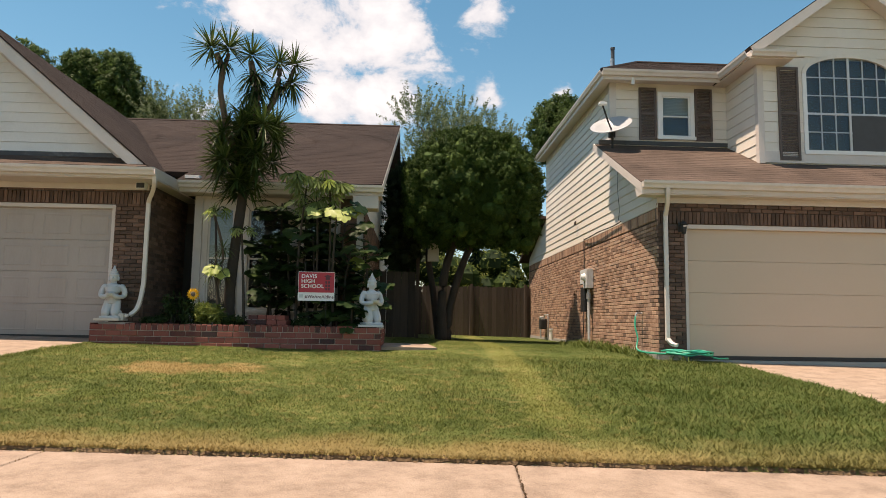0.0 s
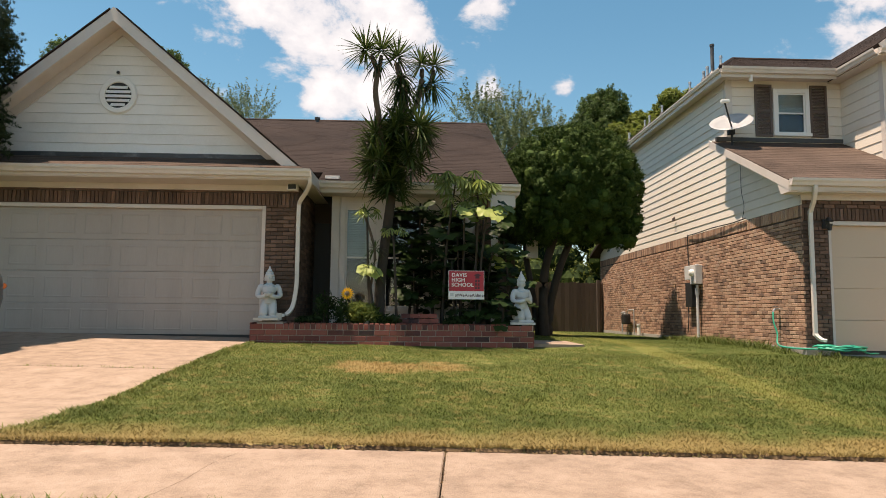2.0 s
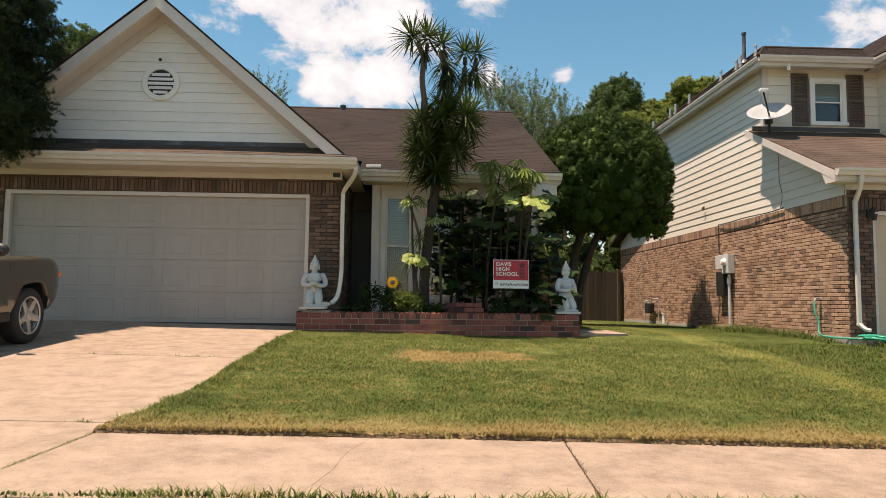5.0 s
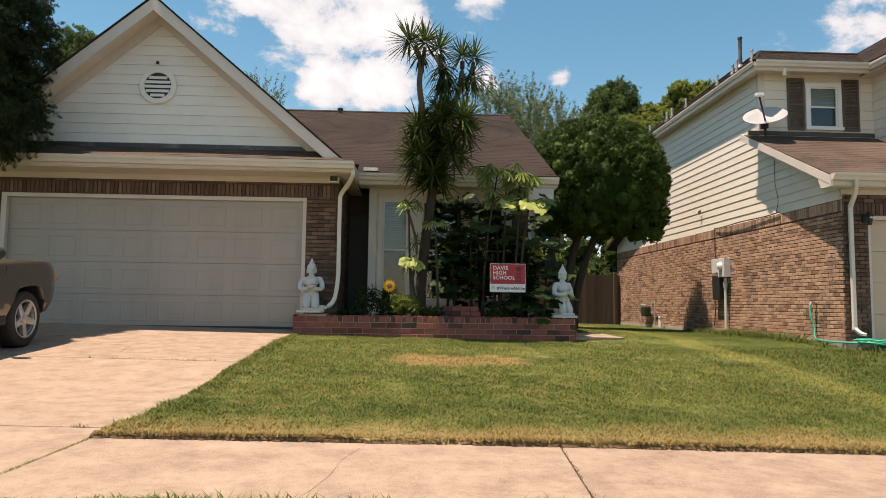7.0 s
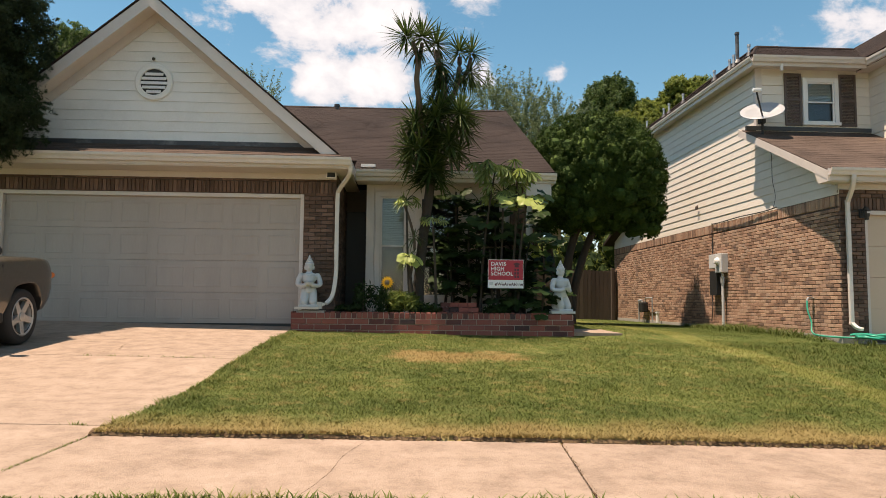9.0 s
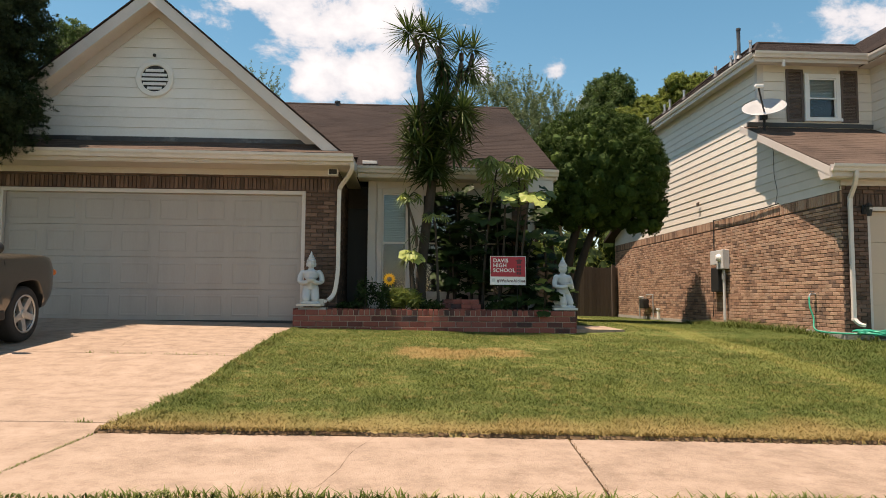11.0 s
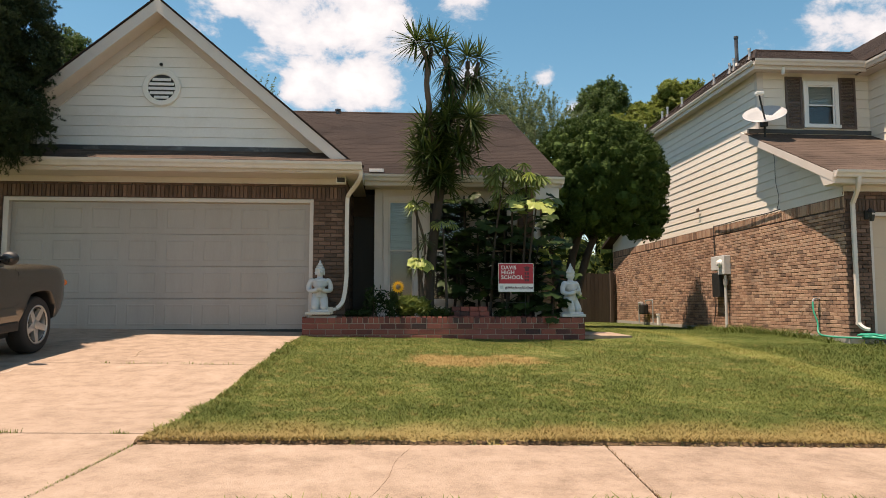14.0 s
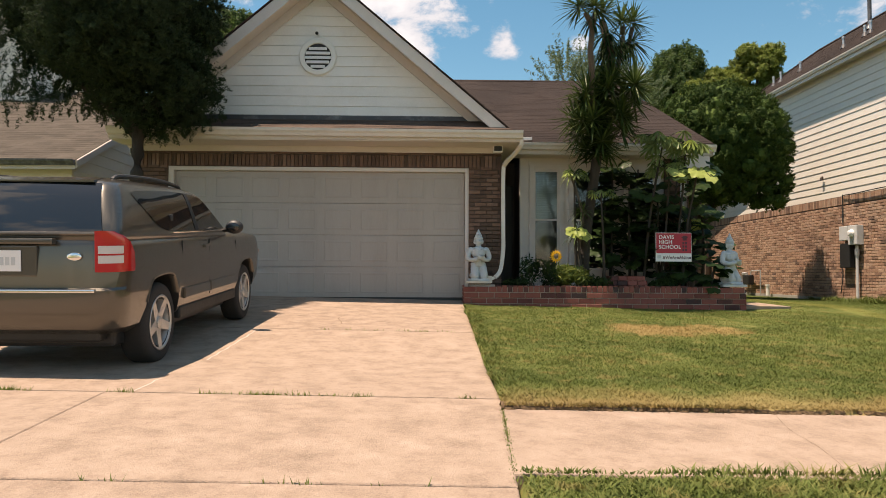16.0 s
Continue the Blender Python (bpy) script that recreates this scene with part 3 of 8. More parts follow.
def ground_line(name, points, width, mat, parent, seed, lift=0.0015, label=""):
    """A thin wandering strip on the slabs: a crack, a repaired joint."""
    r = random.Random(seed)
    path = bent([(x, y, 0) for x, y in points], 10)
    verts, faces = [], []
    for k, p in enumerate(path):
        q = path[min(k + 1, len(path) - 1)] - path[max(k - 1, 0)]
        side = Vector((-q.y, q.x, 0)).normalized() * width * r.uniform(0.3, 1.0)
        p = p + side.normalized() * r.gauss(0, width * 0.9)
        for v in (p - side, p + side):
            verts.append((v.x, v.y, level(v.x, v.y) + lift))
        if k:
            faces.append((2 * k - 2, 2 * k, 2 * k + 1, 2 * k - 1))
    part(name, mesh_from(name, verts, faces, mat), mat, parent, label)


ground_line("joint_filler", [(-7.50, 4.64), (-7.49, 5.6), (-7.47, 6.6), (-7.46, 7.8)], 0.009, MORTARPALE, drive, 3, 0.002, "pale mortar in the long joint")
ground_line("crack", [(-6.9, 7.86), (-6.6, 8.3), (-6.7, 8.9), (-6.45, 9.6)], 0.004, THATCH, drive, 4)
ground_line("crack", [(-8.4, 4.1), (-7.9, 3.8), (-7.6, 3.2)], 0.003, THATCH, drive, 5)
ground_line("crack", [(-3.35, 4.25), (-3.45, 3.9), (-3.5, 3.5), (-3.62, 3.06)], 0.0014, THATCH, pavement, 6)
ground_line("crack", [(-7.3, 11.3), (-6.9, 10.6), (-6.95, 10.1), (-6.5, 9.75)], 0.004, THATCH, drive, 7)
drive2 = thing("driveway", "beige concrete driveway with a rusty stain", "driveway", kind="structure")
for y0, y1 in ((0.97, 3.0), (3.015, 4.43), (4.45, 7.6), (7.62, 10.86)):
    slab("slab", drive2, [(drive2_left(y0), y0), (DRIVE2_R, y0), (DRIVE2_R, y1), (drive2_left(y1), y1)], CONCRETE)


# ---------------- parts of houses ----------------
def shingled(name, parent, corners, mat, course=0.145, tab=0.32, thick=0.0045, seed=1):
    """A roof slope: corners eave-left, eave-right, ridge-right, ridge-left. A deck carries courses of single tabs."""
    a, b, c, d = [Vector(p) for p in corners]
    nrm = (b - a).cross(d - a).normalized()
    if nrm.z < 0:
        nrm = -nrm
    deck = bmesh.new()
    lo = [deck.verts.new(p - nrm * 0.09) for p in (a, b, c, d)]
    hi = [deck.verts.new(p - nrm * 0.002) for p in (a, b, c, d)]
    deck.faces.new(lo[::-1])
    deck.faces.new(hi)
    for i in range(4):
        deck.faces.new((lo[i], lo[(i + 1) % 4], hi[(i + 1) % 4], hi[i]))
    ob = part(name, deck, mat, parent)
    rng = random.Random(seed)
    verts, faces = [], []
    n = max(2, int(((d - a).length + (c - b).length) / 2 / course))
    for k in range(n):
        s0, s1 = k / n, (k + 1) / n
        l0, r0, l1, r1 = a.lerp(d, s0), b.lerp(c, s0), a.lerp(d, s1), b.lerp(c, s1)
        w = (r0 - l0).length
        m = max(1, int(w / tab))
        cut = [0.0] + [min(0.999, max(0.001, (i + (0.5 if k % 2 else 0) + rng.uniform(-0.12, 0.12)) / m)) for i in range(0 if k % 2 else 1, m)] + [1.0]
        for u0, u1 in zip(cut, cut[1:]):
            if u1 - u0 < 1e-3:
                continue
            gap = 0.002 / max(w, 0.3)
            h = thick * rng.uniform(0.75, 1.3)
            p = [l0.lerp(r0, u0 + gap), l0.lerp(r0, u1 - gap), l1.lerp(r1, u1 - gap), l1.lerp(r1, u0 + gap)]
            i = len(verts)
            verts += [p[0], p[1], p[0] + nrm * h, p[1] + nrm * h, p[2] + nrm * 0.002, p[3] + nrm * 0.002]
            faces += [(i, i + 1, i + 3, i + 2), (i + 2, i + 3, i + 4, i + 5), (i, i + 2, i + 5), (i + 1, i + 4, i + 3)]
    sh = part("shingle", mesh_from("shingle", verts, faces, mat), mat, ob)
    sh["kind"] = "stuff"
    return ob


def boards(parent, mat, place, u_range, z0, z1, exposure=0.17, left=None, right=None):
    """Lap siding: one tapered board a course. place(u, z, out) gives the world point; left(z), right(z) cut the ends."""
    z = z0
    while z < z1 - 0.02:
        zt = min(z + exposure, z1)
        la, ra = (left(z) if left else u_range[0]), (right(z) if right else u_range[1])
        lb, rb = (left(zt) if left else u_range[0]), (right(zt) if right else u_range[1])
        if ra - la > 0.05:
            if rb - lb < 0.02:
                lb = rb = (lb + rb) / 2
                rb += 0.02
            g = min(0.010, (zt - z) * 0.3)
            front = [place(la, z, 0.017), place(ra, z, 0.017), place(rb, zt - g, 0.006), place(lb, zt - g, 0.006)]
            rear = [place(la, z, -0.004), place(ra, z, -0.004), place(rb, zt - g, -0.004), place(lb, zt - g, -0.004)]
            vs = front + rear
            part("siding_board", mesh_from("siding_board", vs, [(0, 1, 2, 3), (0, 4, 5, 1), (3, 2, 6, 7), (0, 3, 7, 4), (1, 5, 6, 2)], mat), mat, parent)
        z = zt


def gutter(parent, a, b, out, mat=GUTTER, h=0.115, w=0.11):
    """An ogee gutter from a to b (its rear upper edge); out: outward direction."""
    a, b, o = Vector(a), Vector(b), Vector(out)
    prof = [(0, 0), (0, -h), (w * 0.55, -h), (w * 0.72, -h * 0.6), (w * 0.95, -h * 0.35), (w, 0.0), (w - 0.012, 0.0), (w - 0.02, -0.02), (w * 0.6, -h * 0.8), (0.012, -h * 0.8), (0.012, 0)]
    return part("gutter", prism([a + o * u + Vector((0, 0, v)) for u, v in prof], b - a), mat, parent)


def downspout(name, points, parent, mat=GUTTER, w=0.075, d=0.055):
    bm = bmesh.new()
    pts = bent(points, 5)
    rings = []
    for i, p in enumerate(pts):
        t = (pts[min(i + 1, len(pts) - 1)] - pts[max(0, i - 1)]).normalized()
        side = Vector((1, 0, 0)) if abs(t.x) < 0.8 else Vector((0, 1, 0))
        v = t.cross(side).normalized()
        u = v.cross(t).normalized()
        rings.append([bm.verts.new(p + u * w / 2 * sx + v * d / 2 * sy) for sx, sy in ((-1, -0.8), (-0.8, -1), (0.8, -1), (1, -0.8), (1, 0.8), (0.8, 1), (-0.8, 1), (-1, 0.8))])
    for r, s in zip(rings, rings[1:]):
        for k in range(8):
            bm.faces.new((r[k], r[(k + 1) % 8], s[(k + 1) % 8], s[k]))
    bm.faces.new(rings[0][::-1])
    bm.faces.new(rings[-1])
    return part(name, bm, mat, parent)


def window(parent, x0, x1, z0, z1, y, mat=WHITEVINYL, sash=True, inside=DARKROOM, blind=None, casing=0.09):
    """A sash window in a wall that faces -y, its outer frame from x0 to x1, z0 to z1."""
    w = part("window", box((x0, y - 0.035, z0), (x0 + casing, y + 0.01, z1), 0.006), mat, parent)
    part("jamb", box((x1 - casing, y - 0.035, z0), (x1, y + 0.01, z1), 0.006), mat, w)
    part("head", box((x0 + casing, y - 0.035, z1 - casing), (x1 - casing, y + 0.01, z1), 0.006), mat, w)
    part("sill", box((x0 - 0.02, y - 0.06, z0 - 0.02), (x1 + 0.02, y + 0.01, z0 + 0.05), 0.006), mat, w)
    a0, a1, b0, b1 = x0 + casing, x1 - casing, z0 + 0.05, z1 - casing
    zm = (b0 + b1) / 2
    for lo, hi, dy in ((b0, zm + 0.015, 0.012), (zm - 0.015, b1, 0.0)):
        bm = box((a0, y - 0.012 + dy, lo), (a0 + 0.03, y + 0.012 + dy, hi))
        box((a1 - 0.03, y - 0.012 + dy, lo), (a1, y + 0.012 + dy, hi), bm=bm)
        box((a0 + 0.03, y - 0.012 + dy, lo), (a1 - 0.03, y + 0.012 + dy, lo + 0.03), bm=bm)
        box((a0 + 0.03, y - 0.012 + dy, hi - 0.03), (a1 - 0.03, y + 0.012 + dy, hi), bm=bm)
        part("sash", bm, mat, w)
        pane = part("pane", box((a0 + 0.03, y - 0.002 + dy, lo + 0.03), (a1 - 0.03, y + 0.002 + dy, hi - 0.03)), GLASS, w)
        pane.visible_shadow = False
    if blind:
        bm = bmesh.new()
        k = b0 + 0.02 if blind > 0.99 else zm
        while k < b1 - 0.01:
            prism([(a0 + 0.01, y + 0.055, k), (a0 + 0.01, y + 0.058, k + 0.004), (a0 + 0.01, y + 0.04, k + 0.03), (a0 + 0.01, y + 0.037, k + 0.026)], (a1 - a0 - 0.02, 0, 0), bm)
            k += 0.032
        part("blind", bm, CURTAIN, w)
    # flat dark sheet behind the panes stands in for the unlit interior
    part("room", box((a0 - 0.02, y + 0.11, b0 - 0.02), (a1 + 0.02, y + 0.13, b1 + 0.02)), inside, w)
    return w


def garage_door(parent, x0, x1, z0, z1, y, mat, panels=8, embossed=True):
    """A sectional door: four leaves, each with a row of pressed panels."""
    d = part("garage_door", box((x0, y + 0.03, z0), (x1, y + 0.05, z1)), mat, parent)
    h = (z1 - z0) / 4
    for i in range(4):
        a, b = z0 + i * h + 0.002, z0 + (i + 1) * h - 0.002
        bm = box((x0 + 0.005, y + 0.006, a), (x1 - 0.005, y + 0.03, b), 0.004)
        part("leaf", bm, mat, d)
        if embossed:
            pw = (x1 - x0) / panels
            for k in range(panels):
                bm = bmesh.new()
                u0, u1, v0, v1 = x0 + k * pw + 0.07, x0 + (k + 1) * pw - 0.07, a + 0.09, b - 0.09
                o = [bm.verts.new((x, y + 0.0055, z)) for x, z in ((u0, v0), (u1, v0), (u1, v1), (u0, v1))]
                m = [bm.verts.new((x, y + 0.0004, z)) for x, z in ((u0 + 0.02, v0 + 0.02), (u1 - 0.02, v0 + 0.02), (u1 - 0.02, v1 - 0.02), (u0 + 0.02, v1 - 0.02))]
                q = [bm.verts.new((x, y + 0.0046, z)) for x, z in ((u0 + 0.04, v0 + 0.04), (u1 - 0.04, v0 + 0.04), (u1 - 0.04, v1 - 0.04), (u0 + 0.04, v1 - 0.04))]
                for r, s in ((o, m), (m, q)):
                    for j in range(4):
                        bm.faces.new((r[j], r[(j + 1) % 4], s[(j + 1) % 4], s[j]))
                bm.faces.new(q)
                part("pressed_panel", bm, mat, d)
    part("bottom_seal", box((x0, y - 0.002, z0 - 0.03), (x1, y + 0.035, z0 + 0.028)), BLACK, d)
    return d


# ---------------- the single-storey house ----------------
GX0, GX1 = -10.45, -4.33           # garage front
GY = 11.30                         # its brick face
house = thing("house", "single-storey brown brick house with white gabled garage", "house", (-5.4, 14, 0.4))
house.matrix_basis = Matrix()
FLOOR = 0.56
# garage walls
wall = part("wall", box((GX0, GY + 0.025, 0.2), (-9.91, GY + 0.2, 3.3)), MORTARDARK, house, "brown brick garage wall")
part("wall", box((-4.87, GY + 0.025, 0.2), (GX1, GY + 0.2, 3.3)), MORTARDARK, house, "brown brick pier beside the garage door")
part("wall", box((-9.91, GY + 0.025, 2.80), (-4.87, GY + 0.2, 3.3)), MORTARDARK, house, "brown brick band over the garage door")
part("wall", box((GX0, GY + 0.2, 0.2), (GX0 + 0.2, 19.5, 3.3)), MORTARDARK, house)
part("wall", box((GX1 - 0.2, GY + 0.2, 0.2), (GX1, 13.2, 3.3)), MORTARDARK, house, "brick side wall of the entry recess")
# door and its frame
bm = box((-9.91, GY + 0.03, FLOOR - 0.02), (-9.82, GY + 0.14, 2.80), 0.006)
box((-4.935, GY + 0.03, FLOOR - 0.02), (-4.87, GY + 0.14, 2.80), 0.006, bm)
box((-9.82, GY + 0.03, 2.735), (-4.935, GY + 0.14, 2.80), 0.006, bm)
part("door_frame", bm, TRIM, house, "cream painted garage door frame")
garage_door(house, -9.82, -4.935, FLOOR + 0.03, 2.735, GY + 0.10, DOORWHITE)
part("threshold", box((-9.91, GY + 0.05, 0.2), (-4.87, GY + 0.3, FLOOR - 0.005)), FOUNDATION, house)
# gable over the garage
AX, AZ, SL = -7.41, 6.06, 0.845     # apex, slope
GZ0 = 3.66


def gable_left(z):
    return AX - (AZ - 0.12 - z) / SL


def gable_right(z):
    return AX + (AZ - 0.12 - z) / SL


part("gable_wall", prism([(gable_left(GZ0 - 0.3), GY + 0.02, GZ0 - 0.3), (gable_right(GZ0 - 0.3), GY + 0.02, GZ0 - 0.3), (AX, GY + 0.02, AZ - 0.12)], (0, 0.12, 0)), SIDING, house)
boards(house, SIDING, lambda u, z, o: (u, GY + 0.02 - o, z), None, GZ0, AZ - 0.15, 0.171, gable_left, gable_right)
# roof over the garage, running back into the main roof
EX0, EX1 = AX - 3.30, AX + 3.245
EZ0, EZ1 = AZ - 3.30 * SL, AZ - 3.245 * SL
RY = 10.92
RIDGE_Y, RIDGE_Z = 18.8, 6.47
EAVE_Y, EAVE_Z = 11.86, 3.36
PITCH = (RIDGE_Z - EAVE_Z) / (RIDGE_Y - EAVE_Y)
yv = EAVE_Y + (AZ - EAVE_Z) / PITCH


def main_y(z):
    return EAVE_Y + (z - EAVE_Z) / PITCH


shingled("roof", house, [(EX1, RY, EZ1), (EX1, main_y(EZ1) + 0.02, EZ1), (AX, yv, AZ), (AX, RY, AZ)], SHINGLE, seed=3)
shingled("roof", house, [(EX0, 19, EZ0), (EX0, RY, EZ0), (AX, RY, AZ), (AX, 19, AZ)], SHINGLE, seed=4)
# barge boards with a soffit behind
for s, ex, ez in ((1, EX1, EZ1), (-1, EX0, EZ0)):
    n = Vector((s * SL, 0, 1)).normalized()
    d = Vector((AX - ex, 0, AZ - ez))
    e = Vector((ex, RY - 0.03 + (0.003 if s < 0 else 0), ez)) - n * 0.015
    part("barge_board", prism([e, e - n * 0.17, e - n * 0.17 + Vector((0, 0.035, 0)), e + Vector((0, 0.035, 0))], d), TRIM, house)
    part("drip_edge", prism([e + n * 0.03 + Vector((0, -0.02, 0)), e + n * 0.012 + Vector((0, -0.02, 0)), e + n * 0.012 + Vector((0, 0.05, 0)), e + n * 0.03 + Vector((0, 0.05, 0))], d * 0.985), SHINGLE, house)
    q = e - n * 0.10 + Vector((0, 0.035, 0))
    part("soffit", prism([q, q - n * 0.015, q - n * 0.015 + Vector((0, GY - RY + 0.0, 0)), q + Vector((0, GY - RY + 0.0, 0))], d), TRIM, house)
    q = Vector((ex, GY + (0.003 if s < 0 else 0), ez)) - n * 0.12
    part("frieze_board", prism([q, q - n * 0.14, q - n * 0.14 + Vector((0, -0.03, 0)), q + Vector((0, -0.03, 0))], d), TRIM, house)
# short roof apron across the garage, its lighter shingle standing in for a sunlit strip
shingled("roof_apron", house, [(EX0 + 0.05, 10.78, 3.345), (EX1 - 0.02, 10.78, 3.345), (EX1 - 0.35, GY, 3.60), (EX0 + 0.4, GY, 3.60)], SHINGLELIGHT, course=0.13, seed=5)
part("flashing", prism([(gable_left(3.58), GY + 0.0, 3.60), (gable_left(3.58), GY - 0.015, 3.59), (gable_left(3.58), GY - 0.015, 3.67), (gable_left(3.58), GY + 0.0, 3.67)], (gable_right(3.58) - gable_left(3.58), 0, 0)), FLASH, house, "dark metal flashing under the gable siding")
part("fascia", box((EX0 + 0.06, 10.76, 3.16), (GX1 + 0.27, 10.782, 3.335)), TRIM, house, "cream painted fascia board")
part("eave_soffit", box((EX0 + 0.06, 10.782, 3.145), (GX1 + 0.27, GY + 0.03, 3.165)), TRIM, house)
part("frieze", box((GX0, GY - 0.022, 3.05), (GX1, GY + 0.02, 3.146)), TRIM, house)
gutter(house, (EX0 + 0.06, 10.758, 3.33), (GX1 + 0.29, 10.758, 3.31), (0, -1, 0))
part("eave_return", prism([(GX1 + 0.25, 10.76, 3.17), (GX1 + 0.25, 10.76, 3.33), (GX1 + 0.25, 12.0, 3.35), (GX1 + 0.25, 12.0, 3.17)], (0.022, 0, 0)), TRIM, house)
part("eave_soffit", box((GX1 - 0.02, GY + 0.03, 3.155), (GX1 + 0.25, 13.2, 3.175)), TRIM, house)
# main roof
RX1 = -0.46
RX1T = -0.34
shingled("roof", house, [(GX1 + 0.24, EAVE_Y, EAVE_Z), (RX1, EAVE_Y, EAVE_Z), (RX1T, RIDGE_Y, RIDGE_Z), (GX1 + 0.24, RIDGE_Y, RIDGE_Z)], SHINGLE, seed=6)
shingled("roof", house, [(-10.7, EAVE_Y + 0.6, EAVE_Z + 0.6 * PITCH), (GX1 + 0.24, EAVE_Y + 0.6, EAVE_Z + 0.6 * PITCH), (GX1 + 0.24, RIDGE_Y, RIDGE_Z), (-10.7, RIDGE_Y, RIDGE_Z)], SHINGLE, course=0.1451, seed=7)
shingled("roof", house, [(RX1T, 25.8, EAVE_Z), (-10.7, 25.8, EAVE_Z), (-10.7, RIDGE_Y, RIDGE_Z), (RX1T, RIDGE_Y, RIDGE_Z)], SHINGLE, course=0.3, seed=8)
part("ridge_cap", prism([(-10.7, RIDGE_Y - 0.12, RIDGE_Z - 0.035), (-10.7, RIDGE_Y, RIDGE_Z + 0.03), (-10.7, RIDGE_Y + 0.12, RIDGE_Z - 0.035)], (10.36, 0, 0)), SHINGLE, house)
part("barge_board", prism([(RX1 - 0.02, EAVE_Y, EAVE_Z - 0.02), (RX1 - 0.02, EAVE_Y, EAVE_Z - 0.2), (RX1T - 0.02, RIDGE_Y, RIDGE_Z - 0.2), (RX1T - 0.02, RIDGE_Y, RIDGE_Z - 0.02)], (0.03, 0, 0)), TRIM, house)
part("fascia", box((GX1 + 0.28, EAVE_Y + 0.03, 3.16), (RX1, EAVE_Y + 0.052, 3.335)), TRIM, house)
part("eave_soffit", box((GX1 + 0.28, EAVE_Y + 0.052, 3.15), (RX1, 12.32, 3.17)), TRIM, house)
gutter(house, (GX1 + 0.28, EAVE_Y + 0.028, 3.345), (RX1 + 0.02, EAVE_Y + 0.028, 3.33), (0, -1, 0))
part("eave_box", box((-0.98, 11.9, 2.93), (-0.52, 12.3, 3.15), 0.01), TRIM, house)
part("gable_wall", prism([(-0.78, 12.3, 0.2), (-0.78, 25.4, 0.2), (-0.78, 25.4, 3.4), (-0.78, RIDGE_Y, 6.3), (-0.78, 12.3, 3.4)], (-0.15, 0, 0)), SIDING, house)
# front room
FY = 12.30
FX0, FX1 = -3.86, -0.93
WX0, WX1, WZ0, WZ1 = -3.71, -3.07, 1.05, 3.02
for xa, xb, za, zb in ((FX0, WX0, 0.2, 3.2), (-1.30, FX1, 0.2, 3.2), (WX0, -1.30, 0.2, WZ0), (WX0, -1.30, WZ1, 3.2), (-3.07, -2.98, WZ0, WZ1), (-2.06, -1.97, WZ0, WZ1)):
    part("wall", box((xa, FY, za), (xb, FY + 0.15, zb)), TRIM, house, "cream boarded front wall")
boards(house, TRIM, lambda u, z, o: (u, FY - o, z), (WX0, -1.25), 0.5, WZ0 - 0.03, 0.17)
part("wall", box((-1.22, FY - 0.055, 0.2), (FX1, FY + 0.0, 3.15)), MORTARDARK, house, "brown brick beside the front window")
part("corner_board", box((FX0 - 0.02, FY - 0.03, 0.4), (FX0 + 0.125, FY + 0.1, 3.16), 0.004), TRIM, house)
part("pilaster", box((FX0 + 0.132, FY - 0.018, 0.4), (FX0 + 0.148, FY + 0.05, 3.16), 0.004), TRIM, house)
window(house, WX0, WX1, WZ0, WZ1, FY, blind=0.5, mat=TRIM)
window(house, -2.98, -2.06, WZ0, WZ1, FY, blind=None, mat=TRIM)
window(house, -1.97, -1.30, WZ0, WZ1, FY, blind=None, mat=TRIM)
part("wall", box((FX0, FY + 0.15, 0.2), (FX0 + 0.15, 13.6, 3.2)), MORTARDARK, house)
part("wall", box((GX1 - 0.1, 13.2, 0.2), (FX0 + 0.05, 13.35, 3.2)), MORTARDARK, house, "shaded entry wall")
part("front_door", box((GX1 + 0.0, 13.14, 0.62), (FX0 - 0.04, 13.2, 2.75), 0.01), DARKDOOR, house, "dark brown front door in the shade")
part("porch_floor", box((GX1, GY + 0.2, 0.2), (FX0, 13.2, 0.6)), FOUNDATION, house)
part("floor_slab", box((GX0 + 0.2, GY + 0.2, 0.1), (-0.95, 25.4, 0.45)), FOUNDATION, house)
part("wall", box((GX0, 25.25, 0.2), (-0.8, 25.4, 3.4)), MORTARDARK, house)
# gable vent
bm = bmesh.new()
VX, VZ = -7.43, 4.665
for k in range(36):
    a0, a1 = 2 * math.pi * k / 36, 2 * math.pi * (k + 1) / 36
    pr = [(0.315, 0.0), (0.315, -0.03), (0.30, -0.04), (0.235, -0.04), (0.225, -0.03), (0.225, 0.0)]
    ring = [[bm.verts.new((VX + r * math.cos(a), GY + 0.004 + y, VZ + r * math.sin(a))) for r, y in pr] for a in (a0, a1)]
    for i in range(len(pr) - 1):
        bm.faces.new((ring[0][i], ring[0][i + 1], ring[1][i + 1], ring[1][i]))
bmesh.ops.remove_doubles(bm, verts=bm.verts, dist=0.0005)
vent = part("gable_vent", bm, SIDING, house, "round white louvred gable vent")
part("vent_back", lathe([(0.226, -0.002), (0.226, 0.002)], 32), BLACK, vent).matrix_basis = Matrix.Translation((VX, GY - 0.004, VZ)) @ pose(0, 0, 0, 90, 0, 0)
for i in range(6):
    z = VZ - 0.19 + i * 0.076
    h = math.sqrt(max(0.0, 0.224 ** 2 - max(abs(z - VZ), abs(z + 0.05 - VZ)) ** 2))
    if h > 0.03:
        part("slat", prism([(VX - h, GY - 0.032, z), (VX - h, GY - 0.024, z - 0.004), (VX - h, GY - 0.008, z + 0.045), (VX - h, GY - 0.014, z + 0.05)], (2 * h, 0, 0)), SIDING, vent)
